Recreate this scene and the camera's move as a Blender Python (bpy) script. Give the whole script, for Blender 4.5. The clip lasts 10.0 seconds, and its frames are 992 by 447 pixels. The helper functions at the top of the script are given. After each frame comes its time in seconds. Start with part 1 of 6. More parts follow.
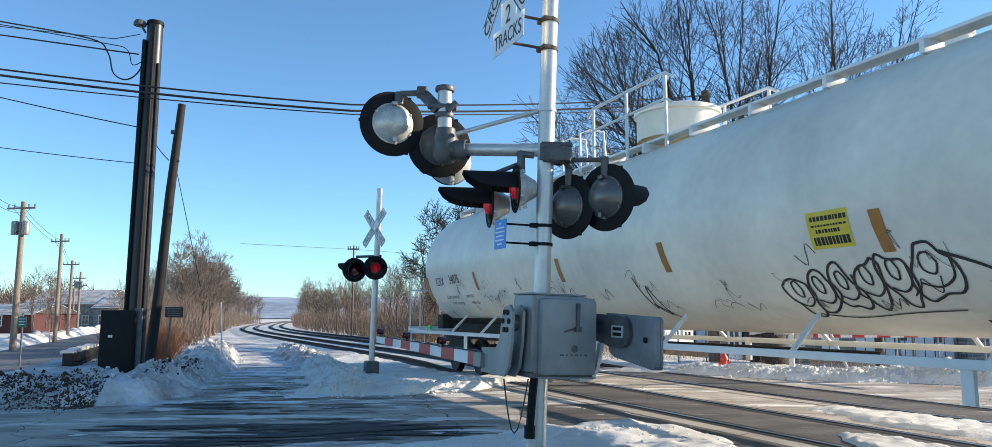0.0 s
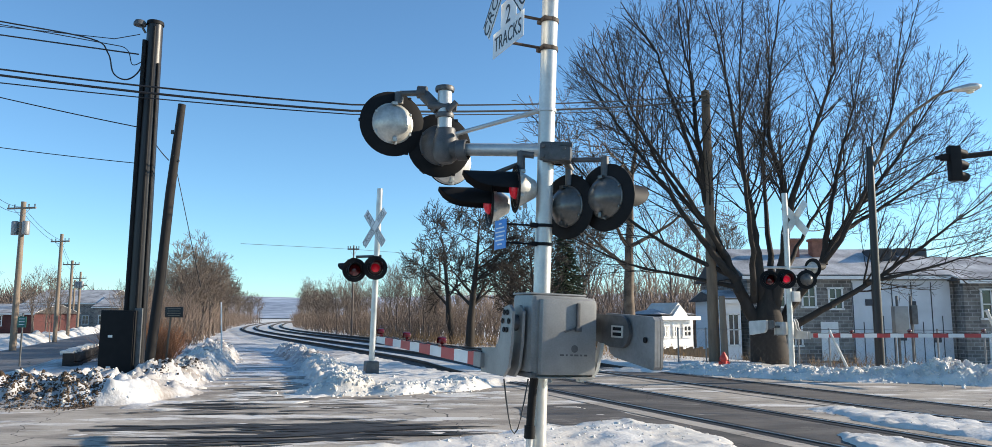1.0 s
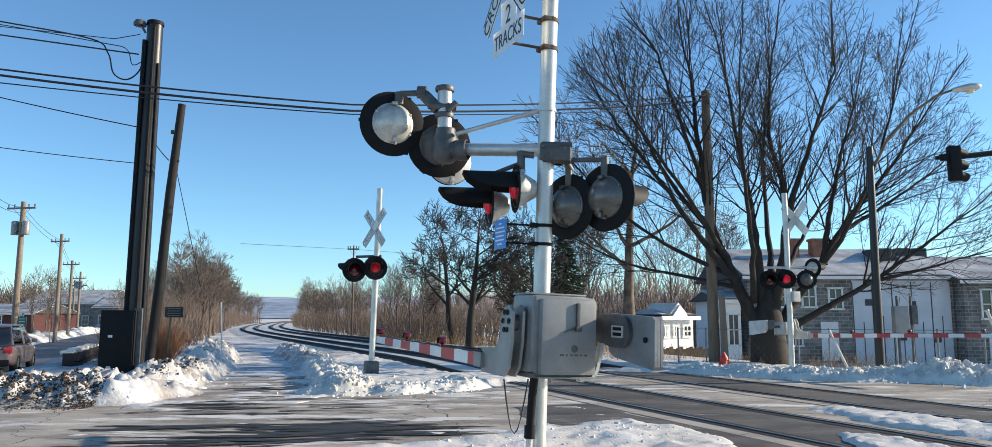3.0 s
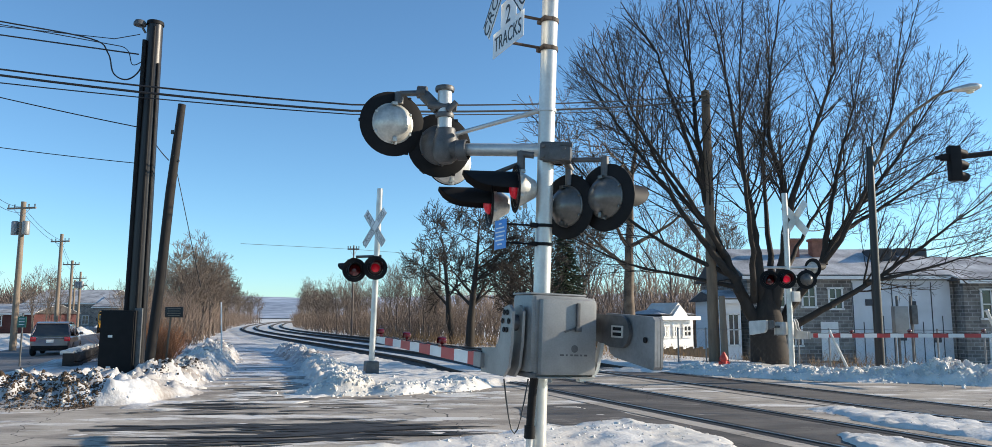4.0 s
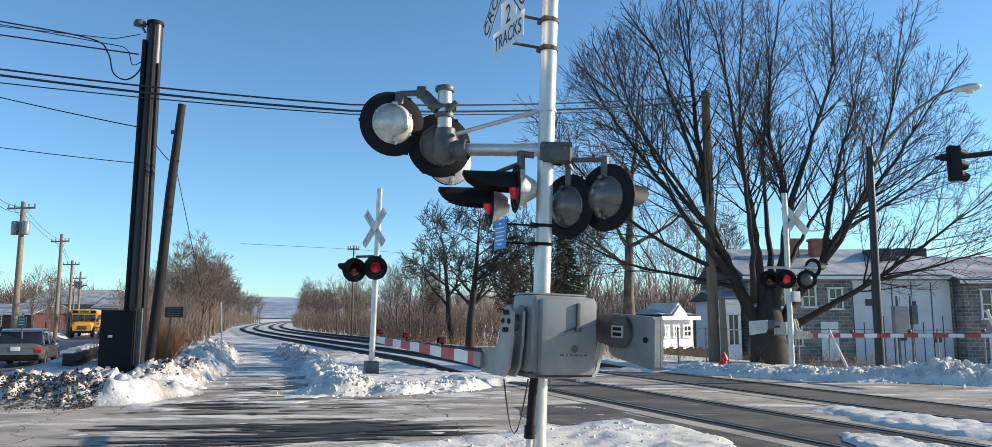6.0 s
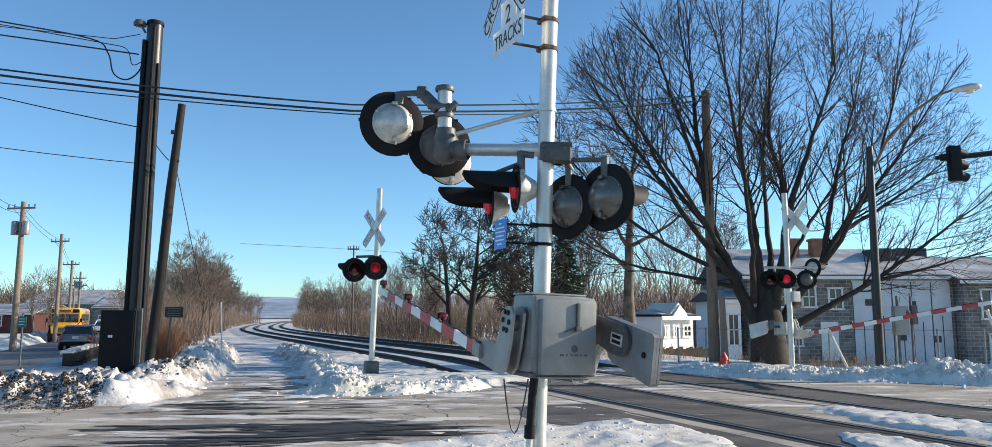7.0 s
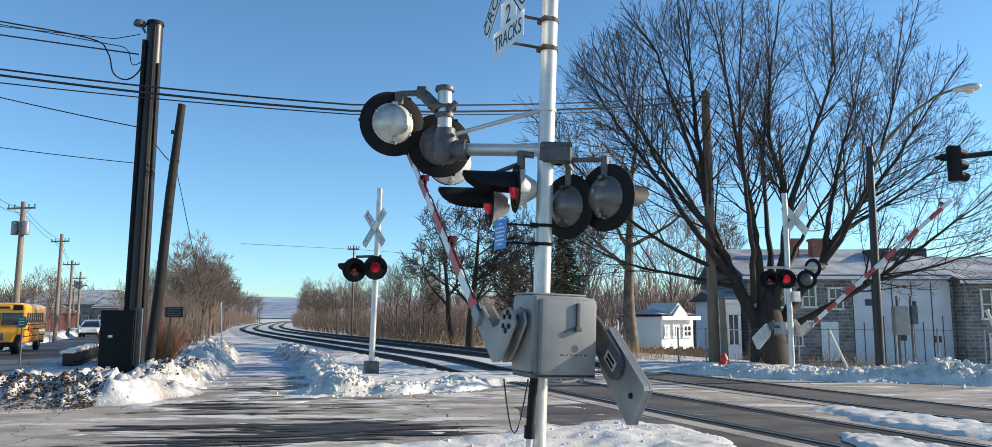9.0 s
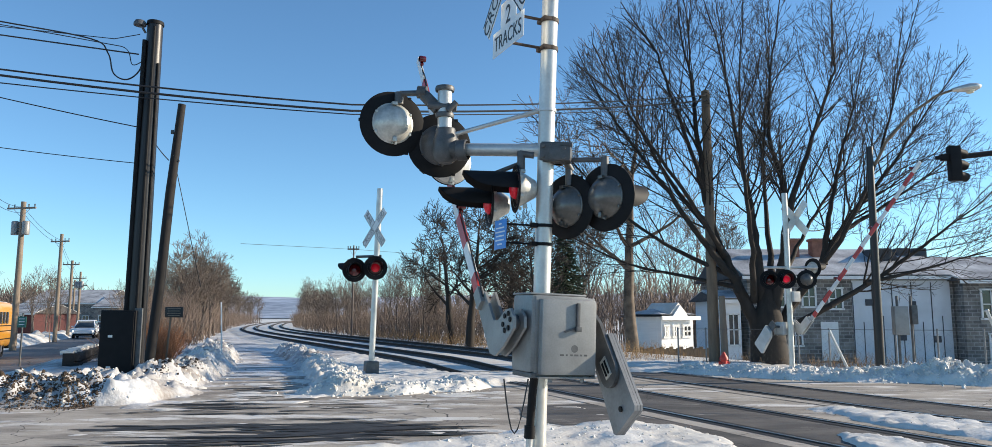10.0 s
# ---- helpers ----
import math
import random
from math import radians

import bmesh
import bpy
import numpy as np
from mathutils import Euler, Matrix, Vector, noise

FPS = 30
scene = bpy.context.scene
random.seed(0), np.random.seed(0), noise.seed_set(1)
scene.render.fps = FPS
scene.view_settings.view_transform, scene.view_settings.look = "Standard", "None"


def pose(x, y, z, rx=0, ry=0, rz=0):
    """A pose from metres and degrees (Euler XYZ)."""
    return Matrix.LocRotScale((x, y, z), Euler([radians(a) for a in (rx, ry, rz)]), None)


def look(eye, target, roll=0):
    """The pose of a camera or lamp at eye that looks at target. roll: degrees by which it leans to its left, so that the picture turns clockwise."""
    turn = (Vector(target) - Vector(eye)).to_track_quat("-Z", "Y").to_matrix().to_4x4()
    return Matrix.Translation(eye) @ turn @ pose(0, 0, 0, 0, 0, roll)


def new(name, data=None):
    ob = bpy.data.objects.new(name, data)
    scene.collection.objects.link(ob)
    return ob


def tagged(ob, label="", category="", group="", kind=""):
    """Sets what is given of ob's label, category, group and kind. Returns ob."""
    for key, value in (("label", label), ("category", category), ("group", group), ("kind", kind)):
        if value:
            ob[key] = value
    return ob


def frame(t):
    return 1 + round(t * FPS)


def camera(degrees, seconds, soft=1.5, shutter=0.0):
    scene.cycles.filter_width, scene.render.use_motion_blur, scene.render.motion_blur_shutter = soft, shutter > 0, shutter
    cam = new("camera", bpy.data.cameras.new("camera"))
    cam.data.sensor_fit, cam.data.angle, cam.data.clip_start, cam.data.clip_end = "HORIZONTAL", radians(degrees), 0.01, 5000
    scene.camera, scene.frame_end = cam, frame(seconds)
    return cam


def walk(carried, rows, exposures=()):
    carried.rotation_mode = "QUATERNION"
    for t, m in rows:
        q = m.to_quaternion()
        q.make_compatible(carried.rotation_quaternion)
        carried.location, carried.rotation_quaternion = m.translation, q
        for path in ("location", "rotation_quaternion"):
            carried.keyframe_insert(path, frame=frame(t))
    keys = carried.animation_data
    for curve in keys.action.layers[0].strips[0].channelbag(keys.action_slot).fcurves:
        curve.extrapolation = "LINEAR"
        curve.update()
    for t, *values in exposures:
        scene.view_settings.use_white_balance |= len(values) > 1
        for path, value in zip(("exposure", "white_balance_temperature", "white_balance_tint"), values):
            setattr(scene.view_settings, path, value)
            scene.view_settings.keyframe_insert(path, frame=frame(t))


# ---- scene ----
DEG = 22.15                      # turn of the railway against the view
NX, NY = math.cos(radians(DEG)), math.sin(radians(DEG))


def W(n, s, z=0.0):
    """n metres across the railway, s metres along it."""
    return Vector((n * NX - s * NY, n * NY + s * NX, z))


# ---- camera ----
cam = camera(66.32, 10.0, soft=0.65, shutter=0.0)
EYE = pose(0, 0, 1.44, 97.03, 0, 0)
walk(cam, [(0, EYE), (10, EYE)], exposures=[(0, 0.82), (0.6, 0.79), (0.9, 0.70), (1.3, 0.57), (10, 0.55)])

# ---- light ----
SUN_EL, SUN_AZ = 19.0, 81.0      # azimuth clockwise from +y
world = bpy.data.worlds.new("sky")
scene.world = world
world.use_nodes = True
wn = world.node_tree.nodes
sky = wn.new("ShaderNodeTexSky")
sky.sky_type = "NISHITA"
sky.sun_disc = False
sky.sun_elevation, sky.sun_rotation = radians(SUN_EL), radians(SUN_AZ)
sky.air_density, sky.dust_density, sky.ozone_density = 1.0, 0.7, 2.2
sky.altitude = 1500
tint = wn.new("ShaderNodeMix")
tint.data_type, tint.blend_type = "RGBA", "MULTIPLY"
tint.inputs[0].default_value = 1.0
tint.inputs[7].default_value = (0.73, 0.99, 1.10, 1)
world.node_tree.links.new(sky.outputs[0], tint.inputs[6])
world.node_tree.links.new(tint.outputs[2], wn["Background"].inputs[0])
wn["Background"].inputs[1].default_value = 0.126
sun_data = bpy.data.lights.new("sun", "SUN")
sun_data.energy, sun_data.angle, sun_data.color = 5.0, radians(0.5), (1.0, 0.87, 0.69)
sun = new("sun", sun_data)
az, el = radians(SUN_AZ), radians(SUN_EL)
sun_way = Vector((math.sin(az) * math.cos(el), math.cos(az) * math.cos(el), math.sin(el)))
sun.matrix_world = look(sun_way * 50, (0, 0, 0))


# ---- materials ----
def mat(name, col, rough=0.6, metal=0.0, var=0.25, scale=6.0, bump=0.15, fine=60.0, col2=None, emit=0.0, coat=0.0, spec=0.5, stretch=None, dist=0.01, rand=0.0):
    m = bpy.data.materials.new(name)
    m.use_nodes = True
    nt = m.node_tree
    b = nt.nodes["Principled BSDF"]
    L = nt.links.new
    b.inputs["Roughness"].default_value, b.inputs["Metallic"].default_value = rough, metal
    b.inputs["Coat Weight"].default_value = coat
    b.inputs["Specular IOR Level"].default_value = spec
    tc = nt.nodes.new("ShaderNodeTexCoord")
    mp = nt.nodes.new("ShaderNodeMapping")
    L(tc.outputs["Object"], mp.inputs[0])
    if stretch:
        mp.inputs["Scale"].default_value = stretch
    n1 = nt.nodes.new("ShaderNodeTexNoise")
    n1.inputs["Scale"].default_value, n1.inputs["Detail"].default_value = scale, 6
    n2 = nt.nodes.new("ShaderNodeTexNoise")
    n2.inputs["Scale"].default_value, n2.inputs["Detail"].default_value = fine, 3
    L(mp.outputs[0], n1.inputs[0]), L(mp.outputs[0], n2.inputs[0])
    add = nt.nodes.new("ShaderNodeMath")
    add.operation = "MULTIPLY_ADD"
    add.inputs[1].default_value = 0.35
    L(n2.outputs[0], add.inputs[0]), L(n1.outputs[0], add.inputs[2])
    ramp = nt.nodes.new("ShaderNodeValToRGB")
    c2 = col2 or tuple(c * (1 - var) for c in col)
    c1 = col if col2 else tuple(min(1, c * (1 + var * 0.6)) for c in col)
    e = ramp.color_ramp.elements
    e[0].position, e[1].position = 0.42, 0.92
    e[0].color, e[1].color = (*c2, 1), (*c1, 1)
    L(add.outputs[0], ramp.inputs[0])
    out = ramp.outputs[0]
    if rand:
        oi = nt.nodes.new("ShaderNodeObjectInfo")
        hs = nt.nodes.new("ShaderNodeHueSaturation")
        mr = nt.nodes.new("ShaderNodeMapRange")
        mr.inputs[3].default_value, mr.inputs[4].default_value = 1 - rand, 1 + rand
        L(oi.outputs["Random"], mr.inputs[0]), L(mr.outputs[0], hs.inputs["Value"]), L(out, hs.inputs["Color"])
        out = hs.outputs[0]
    L(out, b.inputs["Base Color"])
    if bump:
        bp = nt.nodes.new("ShaderNodeBump")
        bp.inputs["Strength"].default_value, bp.inputs["Distance"].default_value = bump, dist
        L(add.outputs[0], bp.inputs["Height"]), L(bp.outputs[0], b.inputs["Normal"])
    if emit:
        b.inputs["Emission Color"].default_value, b.inputs["Emission Strength"].default_value = (*col, 1), emit
    return m


def glass_mat(name, col, rough=0.05):
    m = mat(name, col, rough, var=0.05, bump=0, spec=0.8)
    return m


M = dict(
    snow=mat("snow", (0.76, 0.735, 0.69), 0.55, col2=(0.58, 0.54, 0.475), scale=1.6, fine=28, bump=0.55, dist=0.05),
    dirty=mat("dirty_snow", (0.70, 0.70, 0.70), 0.7, col2=(0.16, 0.12, 0.09), scale=1.1, fine=14, bump=0.8, dist=0.06),
    galv=mat("galvanised_steel", (0.56, 0.56, 0.54), 0.40, 0.45, var=0.25, scale=5, fine=50, bump=0.04),
    alu=mat("aluminium", (0.60, 0.59, 0.55), 0.40, 0.5, var=0.22, scale=4, fine=40, bump=0.05),
    palegrey=mat("pale_grey_paint", (0.52, 0.52, 0.50), 0.5, 0.1, var=0.25, scale=4, fine=50, bump=0.05),
    weight=mat("weathered_weight_steel", (0.20, 0.205, 0.21), 0.5, 0.3, var=0.4, scale=3, fine=40, bump=0.08),
    grey=mat("grey_paint", (0.265, 0.262, 0.252), 0.45, 0.2, var=0.28, scale=4, fine=70, bump=0.05),
    castgrey=mat("cast_grey", (0.10, 0.10, 0.10), 0.5, 0.2, var=0.45, scale=9, fine=90, bump=0.15),
    black=mat("black_paint", (0.010, 0.010, 0.011), 0.65, var=0.3, bump=0.05, spec=0.2),
    housing=mat("signal_housing", (0.56, 0.55, 0.50), 0.36, 0.35, var=0.4, scale=5, fine=40, bump=0.05),
    # darker copy of the housing: shade of backs turned from the sun, as colour
    housingshade=mat("shaded_housing", (0.12, 0.115, 0.105), 0.28, 0.3, var=0.35, scale=5, fine=40, bump=0.05, coat=0.3),
    rubber=mat("black_rubber", (0.014, 0.014, 0.015), 0.75, var=0.35, bump=0.3),
    lensdark=mat("red_lens", (0.09, 0.003, 0.006), 0.15, var=0.2, bump=0.05, coat=0.6),
    lenslit=mat("lit_red_lens", (0.62, 0.012, 0.03), 0.3, var=0.3, scale=30, bump=0.0, emit=0.09),
    lensbright=mat("bright_red_lens", (0.9, 0.02, 0.06), 0.3, var=0.3, scale=30, bump=0.0, emit=0.2),
    white=mat("white_board", (0.74, 0.74, 0.72), 0.45, var=0.14, scale=3, bump=0.05),
    red=mat("red_board", (0.45, 0.04, 0.04), 0.4, var=0.2, scale=3, bump=0.04),
    signwhite=mat("sign_white", (0.72, 0.73, 0.72), 0.4, var=0.1, bump=0.0),
    signblack=mat("sign_black", (0.012, 0.012, 0.012), 0.5, var=0.1, bump=0.0),
    blue=mat("sign_blue", (0.03, 0.22, 0.62), 0.4, var=0.15, bump=0.0),
    tank=mat("tank_paint", (0.87, 0.81, 0.67), 0.42, col2=(0.62, 0.57, 0.48), scale=0.7, fine=7, bump=0.05, coat=0.1, dist=0.02),
    tankwhite=mat("tank_white_patch", (0.72, 0.71, 0.68), 0.4, var=0.1, scale=3, bump=0.0),
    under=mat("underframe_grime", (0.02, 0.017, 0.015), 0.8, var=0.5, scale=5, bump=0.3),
    wheel=mat("wheel_steel", (0.03, 0.027, 0.025), 0.55, 0.6, var=0.4, bump=0.1),
    orange=mat("orange_stripe", (0.42, 0.17, 0.03), 0.45, var=0.2, bump=0.0),
    yellow=mat("yellow_placard", (0.72, 0.55, 0.05), 0.5, var=0.1, bump=0.0),
    graf=mat("graffiti_paint", (0.02, 0.02, 0.024), 0.5, var=0.4, scale=14, bump=0.0),
    graf2=mat("faded_graffiti", (0.22, 0.21, 0.2), 0.6, var=0.5, scale=14, bump=0.0),
    polewood=mat("pole_wood", (0.20, 0.145, 0.10), 0.85, var=0.4, scale=8, fine=60, bump=0.5, stretch=(1, 1, 0.12)),
    creosote=mat("creosoted_pole", (0.013, 0.011, 0.011), 0.42, var=0.5, scale=8, fine=60, bump=0.5, stretch=(1, 1, 0.1)),
    tanwood=mat("tan_pole_wood", (0.23, 0.18, 0.135), 0.85, var=0.35, scale=8, bump=0.4, stretch=(1, 1, 0.12)),
    bark=mat("bark", (0.034, 0.027, 0.022), 0.9, var=0.4, scale=7, fine=40, bump=0.8, stretch=(1, 1, 0.25)),
    barkgrey=mat("grey_bark", (0.15, 0.12, 0.098), 0.9, var=0.4, scale=7, fine=40, bump=0.6, stretch=(1, 1, 0.25), rand=0.3),
    mottled=mat("mottled_bark", (0.20, 0.155, 0.115), 0.9, col2=(0.05, 0.04, 0.033), scale=3, fine=25, bump=0.6),
    twig=mat("brush_twigs", (0.21, 0.158, 0.125), 0.9, var=0.4, scale=2, bump=0.2, rand=0.25),
    weed=mat("brown_weeds", (0.17, 0.115, 0.065), 0.9, var=0.4, scale=4, bump=0.2),
    farwood=mat("far_grey_woods", (0.15, 0.12, 0.105), 0.9, var=0.4, scale=2, bump=0.2),
    grass=mat("dead_grass", (0.30, 0.19, 0.09), 0.9, var=0.4, scale=4, bump=0.2),
    needle=mat("needles", (0.035, 0.055, 0.03), 0.8, var=0.4, scale=4, bump=0.2),
    rust=mat("rail_rust", (0.055, 0.038, 0.028), 0.75, var=0.4, scale=6, bump=0.3),
    railtop=mat("rail_head", (0.42, 0.41, 0.40), 0.28, 0.9, var=0.2, scale=3, bump=0.05),
    ballast=mat("ballast", (0.085, 0.075, 0.068), 0.9, var=0.5, scale=9, fine=30, bump=1.0, dist=0.05),
    wire=mat("wire", (0.02, 0.02, 0.022), 0.5, var=0.2, bump=0.0),
    glass=glass_mat("window_glass", (0.02, 0.025, 0.03)),
)


def asphalt(name, base, light, white, amount):
    """Worn winter asphalt: wet dark patches, salt film, ice and cracks."""
    m = bpy.data.materials.new(name)
    m.use_nodes = True
    nt = m.node_tree
    L = nt.links.new
    b = nt.nodes["Principled BSDF"]
    tc = nt.nodes.new("ShaderNodeTexCoord")

    def nz(scale, detail, stretch=(1, 1, 1), turn=0.0, rough=0.6):
        mp = nt.nodes.new("ShaderNodeMapping")
        mp.inputs["Scale"].default_value, mp.inputs["Rotation"].default_value = stretch, (0, 0, turn)
        n = nt.nodes.new("ShaderNodeTexNoise")
        n.inputs["Scale"].default_value, n.inputs["Detail"].default_value, n.inputs["Roughness"].default_value = scale, detail, rough
        L(tc.outputs["Object"], mp.inputs[0]), L(mp.outputs[0], n.inputs[0])
        return n.outputs[0]

    def rng(x, a, c):
        r = nt.nodes.new("ShaderNodeMapRange")
        r.inputs[1].default_value, r.inputs[2].default_value = a, c
        L(x, r.inputs[0])
        return r.outputs[0]

    def mix(f, a, c):
        x = nt.nodes.new("ShaderNodeMix")
        x.data_type = "RGBA"
        L(f, x.inputs[0])
        for s, v in ((6, a), (7, c)):
            if isinstance(v, tuple):
                x.inputs[s].default_value = (*v, 1)
            else:
                L(v, x.inputs[s])
        return x.outputs[2]

    turn = radians(-DEG)
    big = nz(1.1, 7, (0.5, 1.2, 1), turn, 0.65)
    mid = nz(1.9, 9, (0.5, 1.3, 1), turn, 0.68)
    grain = nz(55, 4)
    ice = nz(1.3, 10, (0.35, 1.3, 1), turn, 0.7)
    c = mix(rng(big, 0.42, 0.56), base, light)
    c = mix(rng(grain, 0.35, 0.75), c, tuple(0.5 * (p + q) for p, q in zip(base, light)))
    c = mix(rng(mid, 0.61, 0.66), c, tuple(p * 0.4 for p in base))
    c = mix(rng(ice, amount, amount + 0.05), c, white)
    vo = nt.nodes.new("ShaderNodeTexVoronoi")
    vo.feature = "DISTANCE_TO_EDGE"
    vo.inputs["Scale"].default_value = 0.27
    wob = nt.nodes.new("ShaderNodeVectorMath")
    nn = nt.nodes.new("ShaderNodeTexNoise")
    nn.inputs["Scale"].default_value = 1.5
    L(tc.outputs["Object"], nn.inputs[0])
    wob.operation = "MULTIPLY_ADD"
    wob.inputs[1].default_value = (0.6, 0.6, 0)
    L(nn.outputs["Color"], wob.inputs[0]), L(tc.outputs["Object"], wob.inputs[2]), L(wob.outputs[0], vo.inputs[0])
    c = mix(rng(vo.outputs[0], 0.0006, 0.0032), (0.02, 0.018, 0.017), c)
    L(c, b.inputs["Base Color"])
    r = nt.nodes.new("ShaderNodeMapRange")
    r.inputs[1].default_value, r.inputs[2].default_value, r.inputs[3].default_value, r.inputs[4].default_value = 0.5, 0.68, 0.8, 0.5
    L(mid, r.inputs[0]), L(r.outputs[0], b.inputs["Roughness"])
    bp = nt.nodes.new("ShaderNodeBump")
    bp.inputs["Strength"].default_value, bp.inputs["Distance"].default_value = 0.5, 0.01
    L(grain, bp.inputs["Height"]), L(bp.outputs[0], b.inputs["Normal"])
    return m


M["road"] = asphalt("worn_asphalt", (0.19, 0.163, 0.134), (0.47, 0.415, 0.345), (0.66, 0.625, 0.575), 0.54)
M["drive"] = asphalt("icy_drive", (0.045, 0.04, 0.037), (0.24, 0.21, 0.19), (0.74, 0.73, 0.72), 0.42)
M["panel"] = asphalt("dark_crossing_asphalt", (0.045, 0.041, 0.038), (0.13, 0.115, 0.10), (0.42, 0.38, 0.33), 0.60)
M["edge"] = asphalt("pale_crossing_edge", (0.26, 0.23, 0.195), (0.46, 0.41, 0.35), (0.62, 0.58, 0.53), 0.58)
M["street"] = asphalt("side_street_asphalt", (0.10, 0.098, 0.10), (0.17, 0.165, 0.165), (0.5, 0.51, 0.53), 0.70)


# ---- mesh helpers ----
def part(name, bm, material, parent=None, label="", smooth=True, place=None):
    me = bpy.data.meshes.new(name)
    bm.to_mesh(me)
    bm.free()
    me.materials.append(material)
    if smooth:
        me.shade_smooth()
        me.set_sharp_from_angle(angle=radians(35))
    ob = new(name, me)
    if parent:
        ob.parent = parent
    if place is not None:
        ob.matrix_basis = place
    if label:
        ob["label"] = label
    return ob


def shared(name, me, parent, place):
    ob = new(name, me)
    ob.parent = parent
    ob.matrix_basis = place
    return ob


def box(bm, c, s, m=None, bevel=0.0):
    r = bmesh.ops.create_cube(bm, size=1.0)
    vs = r["verts"]
    bmesh.ops.scale(bm, vec=s, verts=vs)
    if bevel:
        es = list({e for v in vs for e in v.link_edges})
        b = bmesh.ops.bevel(bm, geom=es, offset=bevel, segments=2, affect="EDGES", profile=0.7)
        vs = list({v for f in b["faces"] for v in f.verts} | {v for v in vs if v.is_valid})
    bmesh.ops.translate(bm, vec=c, verts=vs)
    if m is not None:
        bmesh.ops.transform(bm, matrix=m, verts=vs)
    return vs


def ring(bm, c, x, y, r, k):
    return [bm.verts.new(c + x * (r * math.cos(2 * math.pi * i / k)) + y * (r * math.sin(2 * math.pi * i / k))) for i in range(k)]


def frame_of(d):
    d = d.normalized()
    x = d.cross(Vector((0, 0, 1)) if abs(d.z) < 0.95 else Vector((1, 0, 0))).normalized()
    return x, d.cross(x)


def tube(bm, pts, radii, k=10, caps=True):
    pts = [Vector(p) for p in pts]
    if not hasattr(radii, "__len__"):
        radii = [radii] * len(pts)
    rings = []
    for i, p in enumerate(pts):
        d = pts[min(i + 1, len(pts) - 1)] - pts[max(i - 1, 0)]
        x, y = frame_of(d)
        rings.append(ring(bm, p, x, y, radii[i], k))
    for a, b in zip(rings, rings[1:]):
        for i in range(k):
            bm.faces.new((a[i], a[(i + 1) % k], b[(i + 1) % k], b[i]))
    if caps:
        bm.faces.new(list(reversed(rings[0]))), bm.faces.new(rings[-1])


def lathe(bm, prof, m, k=24):
    """prof: (radius, height) pairs round the local z axis."""
    rings = []
    for r, h in prof:
        if r < 1e-4:
            rings.append([bm.verts.new(m @ Vector((0, 0, h)))])
        else:
            rings.append([bm.verts.new(m @ Vector((r * math.cos(2 * math.pi * i / k), r * math.sin(2 * math.pi * i / k), h))) for i in range(k)])
    for a, b in zip(rings, rings[1:]):
        for i in range(k):
            j = (i + 1) % k
            if len(a) == 1:
                bm.faces.new((a[0], b[i], b[j]))
            elif len(b) == 1:
                bm.faces.new((a[i], a[j], b[0]))
            else:
                bm.faces.new((a[i], a[j], b[j], b[i]))
    bmesh.ops.recalc_face_normals(bm, faces=bm.faces[:])


def prism(bm, poly, depth, m=None):
    """A polygon in the local xz plane, thickened along y, centred."""
    lo = [bm.verts.new((x, -depth / 2, z)) for x, z in poly]
    hi = [bm.verts.new((x, depth / 2, z)) for x, z in poly]
    k = len(poly)
    bm.faces.new(lo), bm.faces.new(list(reversed(hi)))
    for i in range(k):
        bm.faces.new((lo[i], hi[i], hi[(i + 1) % k], lo[(i + 1) % k]))
    bmesh.ops.recalc_face_normals(bm, faces=bm.faces[:])
    if m is not None:
        bmesh.ops.transform(bm, matrix=m, verts=lo + hi)


def B():
    return bmesh.new()


def text(name, body, size, material, parent, place, depth=0.0015, squeeze=1.0):
    cu = bpy.data.curves.new("lettering", "FONT")
    cu.body, cu.size, cu.extrude, cu.align_x, cu.align_y = body, size, depth, "CENTER", "CENTER"
    tmp = new("lettering", cu)
    me = bpy.data.meshes.new_from_object(tmp.evaluated_get(bpy.context.evaluated_depsgraph_get()))
    bpy.data.objects.remove(tmp)
    me.transform(Matrix.Diagonal((squeeze, 1, 1, 1)))
    me.materials.clear()
    me.materials.append(material)
    ob = new(name, me)
    ob.parent = parent
    ob.matrix_basis = place
    return ob


def thing(name, m, label, category, group="", kind=""):
    ob = new(name)
    ob.matrix_basis = m
    ob.empty_display_size = 0.2
    return tagged(ob, label, category, group, kind)


def sheet(name, xs, ys, zf, material, **tags):
    """A height field over a grid; xs, ys: 1-D arrays, zf takes 2-D arrays and gives x, y, z."""
    X, Y = np.meshgrid(xs, ys)
    x, y, z = zf(X, Y)
    me = bpy.data.meshes.new(name)
    h, w = X.shape
    v = np.stack([x, y, z], -1).reshape(-1, 3)
    i = (np.arange(h - 1)[:, None] * w + np.arange(w - 1)[None]).reshape(-1)
    f = np.stack([i, i + 1, i + w + 1, i + w], -1)
    me.from_pydata(v.tolist(), [], f.tolist())
    me.materials.append(material)
    me.shade_smooth()
    return tagged(new(name, me), **tags)


def smooth(a, b, x):
    k = np.clip((x - a) / (b - a), 0, 1)
    return k * k * (3 - 2 * k)


RND = np.random.RandomState(7)
LAT = RND.rand(64, 64)


def vnoise(x, y):
    xi, yi = np.floor(x).astype(int), np.floor(y).astype(int)
    fx, fy = x - xi, y - yi
    fx, fy = fx * fx * (3 - 2 * fx), fy * fy * (3 - 2 * fy)
    g = lambda a, b: LAT[a % 64, b % 64]
    return (g(xi, yi) * (1 - fx) + g(xi + 1, yi) * fx) * (1 - fy) + (g(xi, yi + 1) * (1 - fx) + g(xi + 1, yi + 1) * fx) * fy


